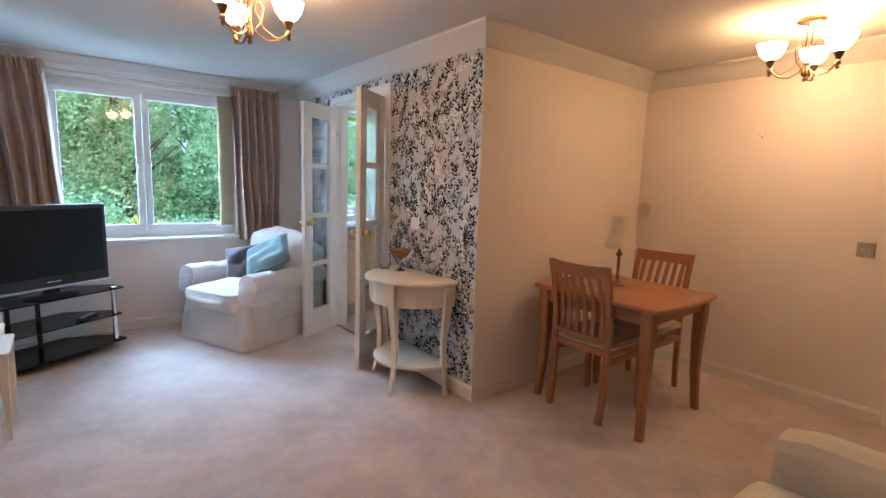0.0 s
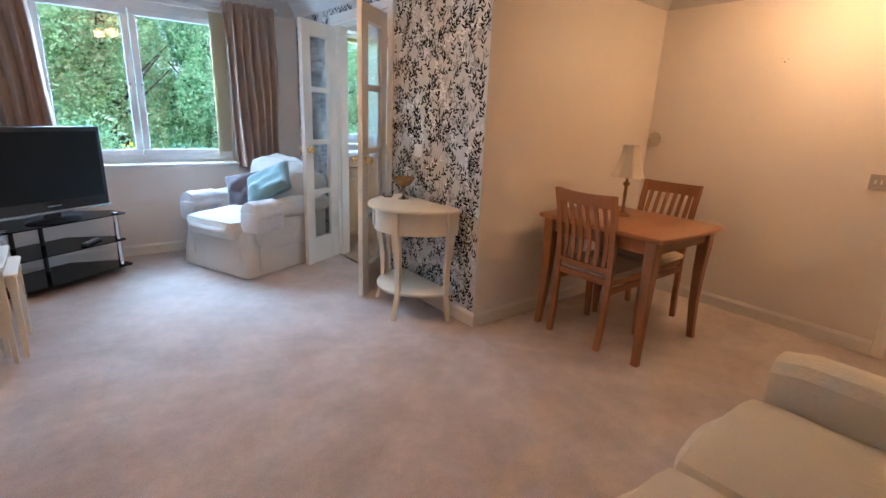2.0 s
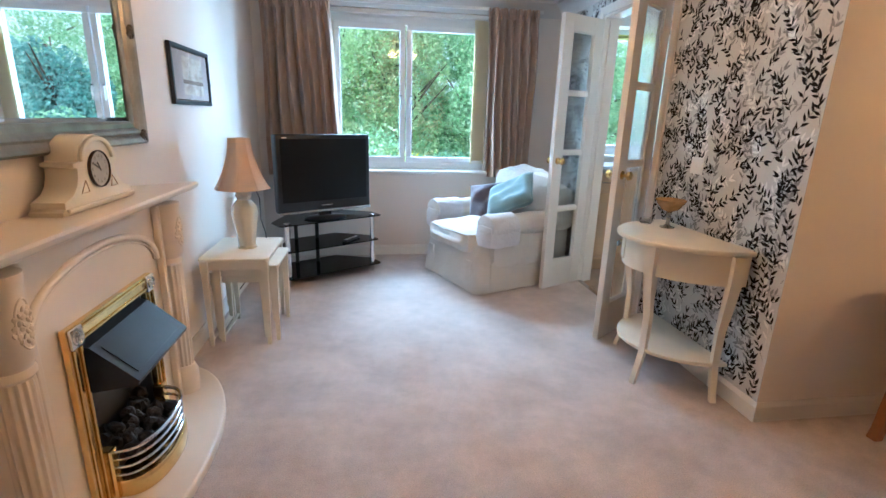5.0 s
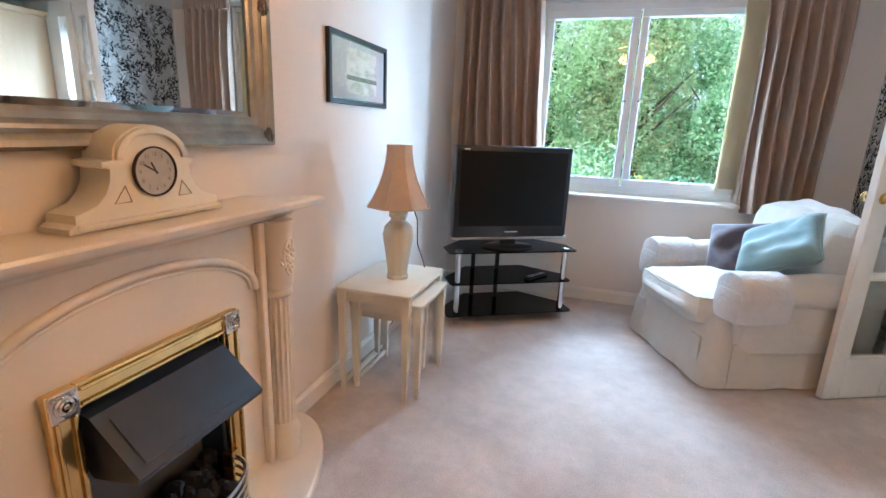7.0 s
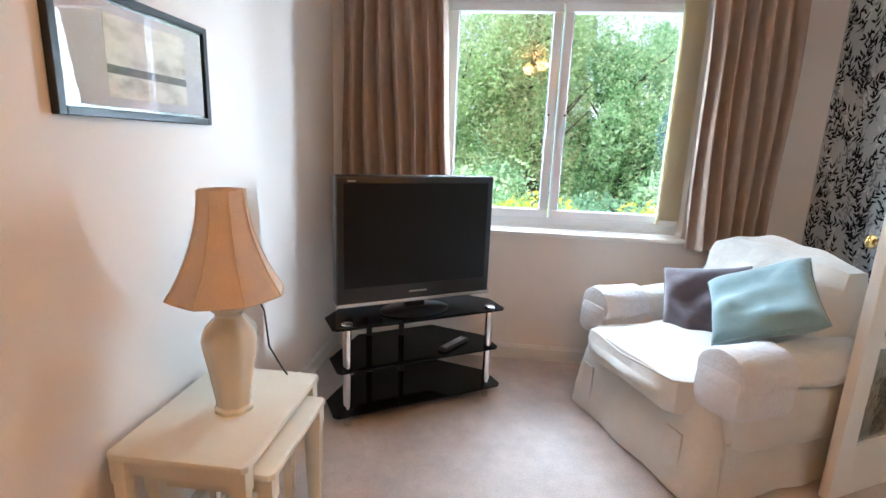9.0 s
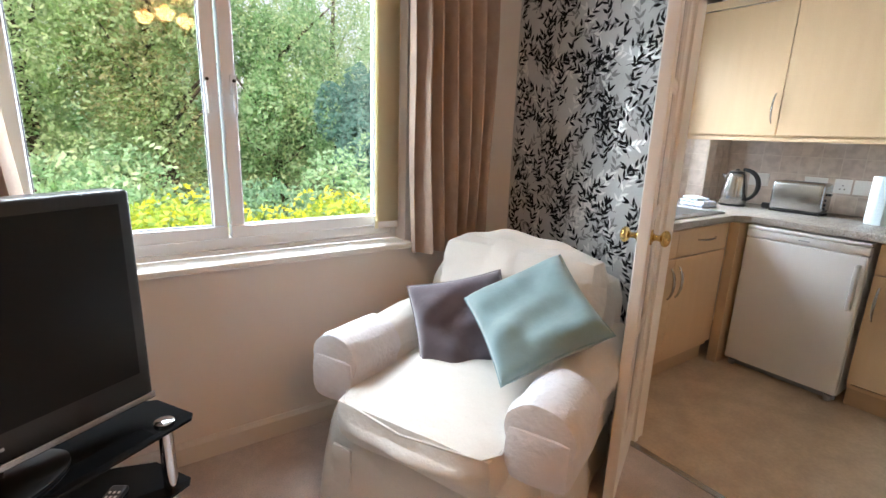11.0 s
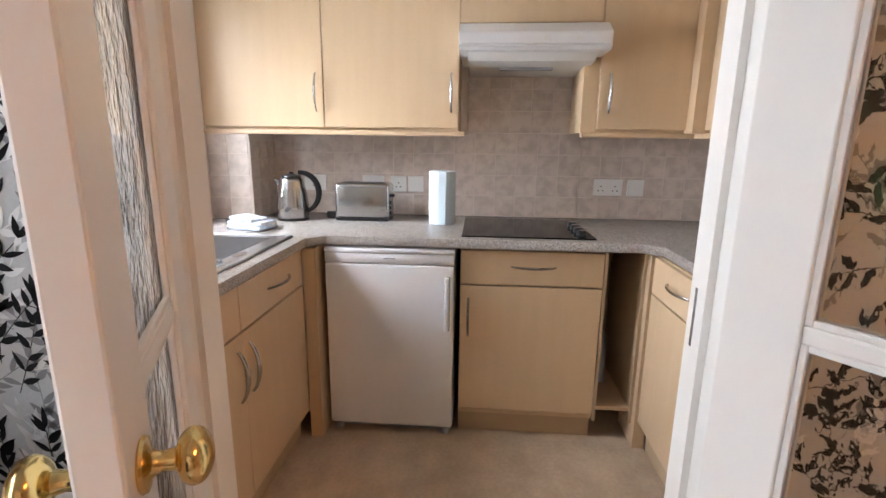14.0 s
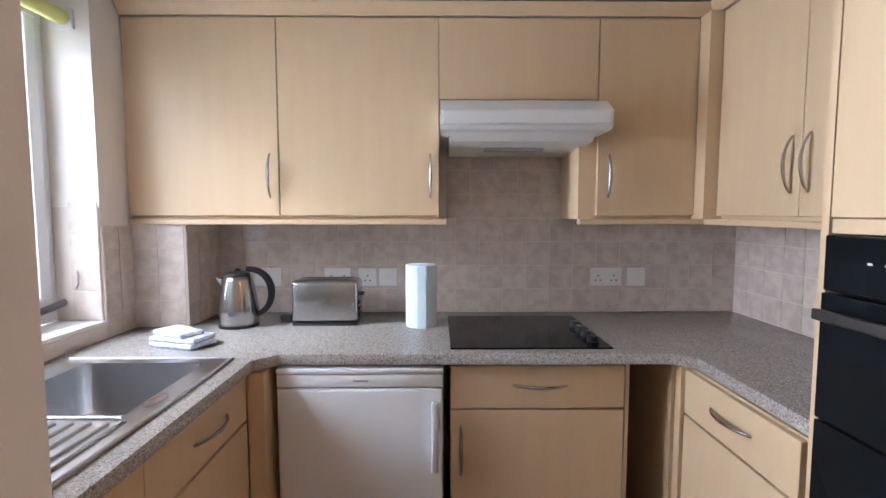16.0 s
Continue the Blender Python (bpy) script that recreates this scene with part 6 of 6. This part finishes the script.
for b in (box(UX - 0.012, UX + 0.03, 1.512, 2.768, UZ0 - 0.022, UZ0 - 0.0005, 0.004), box(UX - 0.012, UX + 0.03, 0.49, 0.985, UZ0 - 0.022, UZ0 - 0.0005, 0.004),
          box(0.68, UX + 0.02, 0.465, 0.489, UZ0 - 0.022, UZ0 - 0.0005, 0.004)):
    structure("trim_pelmet", b, MAPLE, "maple light pelmet")
cp = [(0, 0), (0.01, 0), (0.016, 0.012), (0.034, 0.028), (0.04, 0.04), (0.0, 0.04)]
structure("trim_cornice", sweep((UX, 2.768), (UX, 0.475), (-1, 0), [(d, z + UZ1 + 0.0005) for d, z in cp], 0, -1), MAPLE, "maple cornice", smooth=True)
structure("trim_cornice", sweep((UX, 0.475), (0.676, 0.475), (0, 1), [(d, z + UZ1 + 0.0005) for d, z in cp], -1, 0), MAPLE, "maple cornice", smooth=True)
panel_end = thing("end_panel", "tall maple strip beside the cooker splashback", "kitchen panel", at=pose(0, 0, 0))
part("panel", box(UX + 0.02, 1.862, 0.9195, 0.985, UZ0, 1.80), MAPLE, panel_end)

# extractor hood
eh = thing("extractor_hood", "white slimline extractor hood above the hob", "cooker hood", at=pose(0, 0, 0))
sec = []
for y in (0.918, 1.538):
    sec.append([(1.42, y, 1.66), (1.40, y, 1.672), (1.40, y, 1.728), (1.47, y, 1.775), (1.86, y, 1.79), (1.86, y, 1.66)])
part("hood_body", loft(sec), WHITEGOODS, eh, "white steel canopy")
part("front_visor", box(1.388, 1.3995, 0.93, 1.526, 1.678, 1.722, 0.003), WHITEGOODS, eh, "white front visor")
sec = []
for y, i in ((0.96, 0), (1.50, 0)):
    sec.append([(1.46, y, 1.6595), (1.50, y, 1.63), (1.84, y, 1.61), (1.86, y, 1.6595)])
part("filter_underside", loft(sec), PLASTIC, eh, "sloping white underside")
part("lamp_slot", box(1.62, 1.66, 1.12, 1.36, 1.612, 1.622), GASKET, eh, "grey lamp slot")
for y in (1.05, 1.18):
    part("switch", box(1.3865, 1.388, y - 0.012, y + 0.012, 1.692, 1.708, 0.0005), PLASTIC, eh, "small off-white slide switch")

# things on the worktop
kt = thing("kettle", "stainless steel kettle with a black handle and lid", "kettle", at=pose(1.60, 2.36, 0.9005, 0, 0, 8))
part("kettle_body", lathe([(0.070, 0.0), (0.074, 0.004), (0.074, 0.018), (0.076, 0.022), (0.077, 0.07), (0.070, 0.13), (0.058, 0.185), (0.055, 0.20), (0.050, 0.205), (0.0, 0.212)], 36), STEEL, kt, "polished steel jug", smooth=True)
part("power_base", lathe([(0.078, 0.0), (0.078, 0.012), (0.0, 0.0125)], 32, pose(0, 0, -0.0)), BLACK, kt, smooth=True)
part("lid", lathe([(0.048, 0.2065), (0.044, 0.218), (0.012, 0.226), (0.010, 0.234), (0, 0.236)], 24), BLACK, kt, "black lid", smooth=True)
part("handle", tube([(0, -0.025 - 0.105 * math.sin(a) ** 0.8, 0.135 + 0.098 * math.cos(a)) for a in [0.05 + k * 0.155 for k in range(19)]], [0.009 + 0.006 * math.sin(math.pi * min(k + 2, 18) / 20) for k in range(19)], 14), BLACK, kt, "curved black handle", smooth=True)
part("spout", loft([[(a * 0.018, 0.045, 0.17 + b * 0.02) for a, b in ((-1, -1), (1, -1), (1, 1), (-1, 1))], [(a * 0.007, 0.082, 0.195 + b * 0.006) for a, b in ((-1, -1), (1, -1), (1, 1), (-1, 1))]]), STEEL, kt, "short steel spout", smooth=True)
ts = thing("toaster", "brushed steel two-slice toaster with black base", "toaster", at=pose(1.66, 2.01, 0.9005, 0, 0, 90))
part("toaster_body", box(-0.135, 0.135, -0.075, 0.075, 0.012, 0.185, 0.022, 4), STEEL, ts, "brushed steel casing", smooth=True)
part("base", box(-0.13, 0.13, -0.07, 0.07, 0.0, 0.0115, 0.003), BLACK, ts)
for y in (-0.03, 0.03):
    part("slot", box(-0.10, 0.10, y - 0.012, y + 0.012, 0.1845, 0.1862), BLACK, ts, "dark bread slot")
part("lever", box(-0.152, -0.1355, -0.015, 0.015, 0.115, 0.13, 0.003), BLACK, ts)
for z in (0.04, 0.065, 0.09):
    part("button", lathe([(0.008, 0), (0.008, 0.005), (0, 0.005)], 12, pose(-0.1355, 0.03, z, 0, -90)), BLACK, ts)
pr = thing("kitchen_roll", "upright roll of pale blue-white kitchen paper", "kitchen roll", at=pose(1.60, 1.615, 0.9005))
part("paper", lathe([(0.062, 0), (0.0635, 0.004), (0.0635, 0.246), (0.061, 0.25), (0.021, 0.25), (0.021, 0.22), (0, 0.22)], 36), PAPERROLL, pr, smooth=True)
part("loose_end", box(-0.065, -0.064, -0.02, 0.012, 0.0, 0.249), PAPERROLL, pr, "loose paper edge")
tc = thing("folded_cloth", "folded pale blue and white tea towels by the sink", "cloth", at=pose(1.31, 2.43, 0.9005, 0, 0, 70))
for k, (w, d, a) in enumerate(((0.19, 0.12, 0), (0.185, 0.11, 7), (0.16, 0.095, -9))):
    part("towel_fold", soft_box(w, d, 0.022, 0.009, 0.005, 14, pose(0.006 * k, 0.004 * k, 0.011 + 0.018 * k, 0, 0, a), 0.010, k), CLOTH, tc, smooth=True)
cb = thing("power_cable", "coiled black power cable behind the kettle", "cable", at=pose(1.68, 2.19, 0.9045))
part("cable", tube([(0.03 * math.cos(a / 3) + 0.01 * a / 6, 0.05 * math.sin(a / 3) - 0.012 * a / 3, 0.004 + 0.0014 * a) for a in range(20)], 0.0045, 6), BLACK, cb, smooth=True)
part("plug", box(-0.05, -0.02, -0.03, 0.01, 0.0, 0.035, 0.005), BLACK, cb, "black moulded plug")


def socket_plate(y, w, twin, z=1.065, switched=True, wall=1.862, label="white plastic switched socket on the tiles"):
    s = thing("wall_socket", label, "socket", "kitchen sockets", pose(wall, y, z, 0, 0, -90))
    part("plate", box(-w, w, -0.009, 0, -0.042, 0.042, 0.003), PLASTIC, s)
    n = 2 if twin else 1
    for k in range(n):
        cx = (k - (n - 1) / 2) * w
        if switched:
            part("rocker", box(cx - 0.006, cx + 0.006, -0.0115, -0.009, 0.014, 0.03, 0.001), PLASTIC, s)
            for px, pz in ((0, 0.006), (-0.011, -0.016), (0.011, -0.016)):
                part("pin_hole", box(cx + px - 0.0035, cx + px + 0.0035, -0.0094, -0.0089, pz - 0.003, pz + 0.003), BROWNDARK, s)
        else:
            part("rocker", box(cx - 0.008, cx + 0.008, -0.0115, -0.009, -0.01, 0.01, 0.001), PLASTIC, s)
    return s


socket_plate(2.33, 0.06, False)
socket_plate(2.01, 0.06, True)
socket_plate(1.872, 0.042, False)
socket_plate(1.778, 0.042, False, switched=False, label="white plastic fused switch on the tiles")
socket_plate(0.77, 0.073, True, label="white plastic twin socket beside the hob")
socket_plate(0.63, 0.042, False, switched=False, label="white plastic cooker switch beside the hob")
s = thing("wall_socket", "white plastic twin socket beside the oven", "socket", "kitchen sockets", pose(1.28, 0.169, 1.065, 0, 0, 180))
part("plate", box(-0.073, 0.073, -0.009, 0, -0.042, 0.042, 0.003), PLASTIC, s)
hk = thing("towel_hook", "small metal hook on the tiled window reveal", "hook", at=pose(KX1 - 0.001, 2.86, 1.13))
part("hook", tube([(0, 0, 0.03), (-0.012, -0.01, 0.0), (-0.02, -0.015, -0.03), (-0.012, 0.0, -0.045)], 0.003, 8), STEEL, hk, smooth=True)



# Outside: lawn, beds and trees
def leaves(name, centre, radii, count, size, material, parent, seed, shell=0.55, label="", lumps=7, kind="", lump=(0.42, 0.62)):
    """Many small leaves in lumps over an uneven crown."""
    r = np.random.default_rng(seed)
    lc = r.normal(size=(lumps, 3))
    lc /= np.linalg.norm(lc, axis=1)[:, None]
    lc *= r.uniform(0.3, 1.15 - lump[1] * 0.65, (lumps, 1))
    which = r.integers(0, lumps, count)
    d = r.normal(size=(count, 3))
    d /= np.linalg.norm(d, axis=1)[:, None]
    rad = r.uniform(shell, 1.0, (count, 1)) ** 0.5 * r.uniform(*lump, (lumps, 1))[which]
    p = (lc[which] + d * rad) * np.array(radii) + np.array(centre)
    nrm = np.array([-0.2, -0.45, 0.7]) + 0.75 * r.normal(size=(count, 3))
    a = np.cross(nrm, r.normal(size=(count, 3)))
    a /= np.linalg.norm(a, axis=1)[:, None]
    b = np.cross(a, nrm)
    b /= np.linalg.norm(b, axis=1)[:, None]
    s = (size * r.uniform(0.6, 1.3, (count, 1)))
    v = np.stack([p - a * s, p + b * s * 0.45, p + a * s, p - b * s * 0.45], 1).reshape(-1, 3)
    me = bpy.data.meshes.new(name)
    me.from_pydata(v.tolist(), [], np.arange(count * 4).reshape(-1, 4).tolist())
    me.materials.append(material)
    ob = new(name, me)
    ob.parent = parent
    return tagged(ob, label, kind=kind)


GZ = -0.75


def tree(x, y, h, r, material, seed, label, extra=None, count=24000, size=0.042):
    t = thing("tree", label, "tree", "garden trees", pose(x, y, GZ))
    rnd = random.Random(seed)
    tr = tube([(0, 0, 0), (0.05, 0.02, h * 0.25), (-0.04, 0.05, h * 0.55), (0.02, 0, h * 0.85)], [0.17, 0.13, 0.09, 0.03], 10)
    for k in range(6):
        a, z = rnd.uniform(0, 6.28), h * rnd.uniform(0.25, 0.7)
        join(tr, tube([(0, 0, z), (0.5 * r * math.cos(a), 0.5 * r * math.sin(a), z + 0.12 * h), (0.85 * r * math.cos(a), 0.85 * r * math.sin(a), z + 0.2 * h)], [0.035, 0.022, 0.008], 6))
    part("trunk", tr, BARK, t, "rough brown trunk and limbs", smooth=True)
    leaves("crown", (0, 0, h * 0.58), (r, r, h * 0.46), count, size, material, t, seed, lumps=38, lump=(0.20, 0.34))
    if extra:
        leaves("crown_tips", (0, 0, h * 0.60), (r * 1.05, r * 1.05, h * 0.45), count // 4, size * 0.9, extra, t, seed + 50, shell=0.85, lumps=38, lump=(0.20, 0.36))
    return t


for k, (x, y, h, r, m, e) in enumerate(((-4.6, 8.6, 5.4, 1.7, FOL_MID, FOL_LIGHT), (-2.6, 9.6, 5.3, 1.4, FOL_LIGHT, FOL_MID), (-1.1, 8.8, 5.2, 1.15, FOL_LIGHT, FOL_RUST), (0.6, 9.2, 4.5, 1.1, FOL_MID, FOL_LIGHT),
                                        (1.5, 7.3, 3.5, 0.85, FOL_BLUE, None), (3.5, 9.2, 4.2, 1.6, FOL_MID, FOL_LIGHT), (6.0, 9.0, 5.0, 2.0, FOL_MID, FOL_LIGHT), (-6.8, 9.2, 5.6, 2.2, FOL_DARK, FOL_MID),
                                        (-9.5, 9.0, 5.6, 2.4, FOL_MID, FOL_LIGHT), (-4.2, 13.5, 6.4, 2.0, FOL_MID, FOL_LIGHT), (-0.6, 13.5, 6.0, 1.9, FOL_MID, FOL_LIGHT), (3.4, 13.5, 6.4, 2.0, FOL_MID, FOL_LIGHT),
                                        (8.5, 11.0, 6.0, 2.6, FOL_MID, FOL_LIGHT), (-12.5, 11.0, 6.5, 2.8, FOL_MID, FOL_LIGHT))):
    tree(x, y, h, r, m, 20 + k, "leafy garden tree with an uneven crown standing beyond the shrubs" if m is not FOL_BLUE else "blue-green conifer beside the lawn", e)
for k, (x, y, r, h, m, e) in enumerate(((-5.5, 6.9, 1.3, 0.95, FOL_DARK, FOL_LIGHT), (-3.6, 7.2, 1.2, 0.85, FOL_MID, FOL_LIGHT), (-2.0, 7.0, 1.0, 0.9, FOL_MID, FOL_LIGHT), (-0.5, 6.9, 1.1, 0.8, FOL_DARK, FOL_MID),
                                        (1.0, 6.6, 0.9, 0.9, FOL_MID, FOL_LIGHT), (2.8, 6.9, 1.1, 0.8, FOL_MID, FOL_LIGHT), (4.6, 7.0, 1.3, 0.9, FOL_DARK, FOL_MID), (-7.6, 7.0, 1.3, 1.0, FOL_MID, FOL_LIGHT),
                                        (-4.8, 5.6, 1.0, 0.64, FOL_YELLOW, FOL_FLOWER), (-3.1, 5.5, 1.0, 0.66, FOL_YELLOW, FOL_FLOWER), (-1.5, 5.5, 0.95, 0.70, FOL_YELLOW, FOL_FLOWER), (0.0, 5.5, 0.95, 0.72, FOL_YELLOW, FOL_FLOWER),
                                        (1.5, 5.6, 0.8, 0.60, FOL_YELLOW, FOL_FLOWER), (3.0, 5.3, 0.9, 0.38, FOL_LIGHT, None), (-6.6, 5.4, 1.0, 0.42, FOL_LIGHT, None))):
    b = thing("shrub", "low rounded shrub with yellow-green young leaves" if m is FOL_YELLOW else "dense green garden shrub on the lawn's edge", "shrub", "garden shrubs", pose(x, y, GZ))
    leaves("shrub_leaves", (0, 0, h), (r, r * 0.75, h), 8000, 0.038, m, b, 70 + k, lumps=10)
    if e:
        leaves("shrub_tips", (0, 0, h * 1.03), (r * 1.03, r * 0.78, h), 3200 if e is FOL_FLOWER else 1800, 0.030 if e is FOL_FLOWER else 0.045, e, b, 170 + k, shell=0.85, lumps=12)
structure("ground", box(-300, 300, 3.3, 400, GZ - 0.5, GZ), GRASS, "lawn running out to the far trees")
leaves("far_woods", (0, 26, 0.2), (34, 4, 2.6), 30000, 0.22, FOL_MID, None, 400, lumps=60, label="far belt of woodland closing the garden", kind="stuff")


# Printed leaves of the wallpaper
def wallpaper_print():
    rnd = random.Random(77)
    verts, faces, mats_ = [], [], []
    X = -0.0026

    def leaf(y, z, ang, ln, wd, m):
        ca, sa = math.cos(ang), math.sin(ang)
        prof = [(0, 0), (0.22, 0.42), (0.45, 0.5), (0.72, 0.33), (1.0, 0)]
        curve = rnd.uniform(-0.10, 0.10)
        up = [(u * ln, v * wd + curve * ln * u * (1 - u)) for u, v in prof]
        dn = [(u * ln, -v * wd + curve * ln * u * (1 - u)) for u, v in prof[1:-1]]
        poly = up + dn[::-1]
        base = len(verts)
        for a, b in poly:
            yy, zz = y + a * ca - b * sa, z + a * sa + b * ca
            if not (0.003 < yy < YW - 0.003) or zz < 0.095 or zz > CEIL_Z - 0.12 or (DY0 - 0.052 < yy < DY1 + 0.052 and zz < DZ + 0.052):
                del verts[base:]
                return
            verts.append((X - (0.0006, 0.0, 0.0003)[m], yy, zz))
        faces.append(tuple(range(base, base + len(poly)))[::-1])
        mats_.append(m)

    def strip(pts, w, m):
        for (y0, z0), (y1, z1) in zip(pts, pts[1:]):
            if not all(0.003 < q < YW - 0.003 for q in (y0, y1)) or min(z0, z1) < 0.095 or max(z0, z1) > CEIL_Z - 0.12 or (DY0 - 0.055 < y0 < DY1 + 0.055 and min(z0, z1) < DZ + 0.055) or (DY0 - 0.055 < y1 < DY1 + 0.055 and min(z0, z1) < DZ + 0.055):
                continue
            d = math.hypot(y1 - y0, z1 - z0) or 1
            ny, nz = -(z1 - z0) / d * w, (y1 - y0) / d * w
            b = len(verts)
            verts.extend([(X, y0 - ny, z0 - nz), (X, y1 - ny, z1 - nz), (X, y1 + ny, z1 + nz), (X, y0 + ny, z0 + nz)])
            faces.append((b, b + 1, b + 2, b + 3)[::-1])
            mats_.append(m)

    CELL = 0.008
    ny_, nz_ = int(YW / CELL) + 2, int(CEIL_Z / CELL) + 2
    used = {0: set(), 1: set(), 2: set()}

    def cells(y, z, ang, ln):
        return {(int((y + ln * f * math.cos(ang)) / CELL), int((z + ln * f * math.sin(ang)) / CELL)) for f in (0.3, 0.5, 0.7, 0.9, 1.0)}

    def crowd(y, z, rad, key):
        n = int(rad / CELL)
        cy, cz = int(y / CELL), int(z / CELL)
        return sum((cy + a, cz + b) in used[key] for a in range(-n, n + 1) for b in range(-n, n + 1))

    # grey and silver sprigs lie under the black ones
    for m, gap, want in ((1, 0.085, 0.65), (2, 0.12, 0.5), (0, 0.053, 0.92)):
        key = m
        spots = [(gy * gap + rnd.uniform(-0.4, 0.4) * gap, gz * gap + rnd.uniform(-0.4, 0.4) * gap) for gy in range(int(YW / gap) + 2) for gz in range(int(CEIL_Z / gap) + 2)]
        rnd.shuffle(spots)
        for y, z in spots:
            if rnd.random() > want or crowd(y, z, 0.024, key) > 3:
                continue
            ang = rnd.gauss(1.57, 0.75)
            bend = rnd.uniform(-0.10, 0.10)
            pts = [(y, z)]
            side = rnd.choice((-1, 1))
            for k in range(8):
                y += 0.023 * math.cos(ang)
                z += 0.023 * math.sin(ang)
                ang += bend
                pts.append((y, z))
                side = -side
                for sd in ((side, -side) if k % 4 == 1 else (side,)):
                    la, ln = ang + sd * rnd.uniform(0.5, 1.0), rnd.uniform(0.032, 0.045)
                    cs = cells(y, z, la, ln)
                    if len(cs & used[key]) > 1:
                        continue
                    used[key] |= cs
                    leaf(y, z, la, ln, rnd.uniform(0.0100, 0.0140), m)
            cs = cells(y, z, ang, 0.045)
            if len(cs & used[key]) < 2:
                used[key] |= cs
                leaf(y, z, ang, 0.045, 0.012, m)
            strip(pts, 0.0009, m)
    me = bpy.data.meshes.new("leaf_print")
    me.from_pydata(verts, [], faces)
    for m in (LEAF_BLACK, LEAF_GREY, LEAF_SILVER):
        me.materials.append(m)
    me.polygons.foreach_set("material_index", mats_)
    ob = new("leaf_print", me)
    ob.parent = wall_paper
    tagged(ob, "printed sprigs of black, grey and silver leaves", kind="stuff")


wallpaper_print()


# Tiles, each its own piece, on shared meshes
def tiles(parent, origin, u, v, nrm, nu, nv, size, first_z=0, cut=None):
    """Rows of tiles from origin along u and v (vectors); cut(uu, vv, su, sv) leaves some out."""
    gapw, th = 0.004, 0.0025
    bm = box(gapw / 2, size - gapw / 2, gapw / 2, size - gapw / 2, 0, th, 0.0006, 1)
    u, v, nrm = Vector(u), Vector(v), Vector(nrm)
    frame_ = Matrix((u, v, nrm)).transposed().to_4x4()
    me = bpy.data.meshes.new("tile")
    bm.to_mesh(me)
    bm.free()
    me.materials.append(TILE)
    for i in range(nu):
        for j in range(nv):
            if cut and cut(i, j):
                continue
            ob = new("tile", me)
            ob.parent = parent
            ob.matrix_local = Matrix.Translation(Vector(origin) + u * (size * i) + v * (size * j)) @ frame_


TS = 0.1083
splash = structure("splashback", box(1.8635, 1.869, 0.1685, 2.5505, 0.9005, 1.334), GROUT, "grouted splashback of small stone-look tiles")
tiles(splash, (1.8633, 2.5485, 0.902), (0, -1, 0), (0, 0, 1), (-1, 0, 0), 22, 4, TS)
hobback = structure("splashback_hob", box(1.8635, 1.869, 0.986, 1.51, 1.3355, 1.659), GROUT, "tiled wall behind the hob")
tiles(hobback, (1.8633, 1.508, 1.337), (0, -1, 0), (0, 0, 1), (-1, 0, 0), 5, 3, TS)
sr = structure("splashback_side", box(0.68, 1.8633, 0.1605, 0.166, 0.9005, 1.31), GROUT, "tiled wall beside the oven")
tiles(sr, (0.682, 0.1662, 0.902), (1, 0, 0), (0, 0, 1), (0, 1, 0), 11, 4, TS)
cl = structure("column_tiling", box(1.576, 1.5815, 2.5565, 2.769, 0.9005, 1.334), GROUT, "tiled face of the boxed column")
tiles(cl, (1.5758, 2.768, 0.902), (0, -1, 0), (0, 0, 1), (-1, 0, 0), 2, 4, 0.1055)
cf = structure("column_tiling", box(1.576, 1.8633, 2.551, 2.5562, 0.9005, 1.334), GROUT, "tiled side of the boxed column")
tiles(cf, (1.8625, 2.5508, 0.902), (-1, 0, 0), (0, 0, 1), (0, -1, 0), 3, 4, 0.0955)
rv = structure("reveal_tiling", box(KX1 - 0.0055, KX1 - 0.0005, 2.772, 2.938, 0.966, 1.38), GROUT, "tiled side of the kitchen window recess")
tiles(rv, (KX1 - 0.0057, 2.772, 0.967), (0, 1, 0), (0, 0, 1), (-1, 0, 0), 1, 4, TS)
tw = structure("window_wall_tiling", box(KX1 + 0.0, 1.5755, 2.7645, 2.7695, 0.9005, 1.312), GROUT, "tiles beside the kitchen window")
tiles(tw, (1.5745, 2.7643, 0.902), (-1, 0, 0), (0, 0, 1), (0, -1, 0), 2, 5, 0.081)
tu = structure("window_wall_tiling", box(0.16, KX1 - 0.001, 2.7645, 2.7695, 0.9005, 0.949), GROUT, "low tile course under the kitchen window")
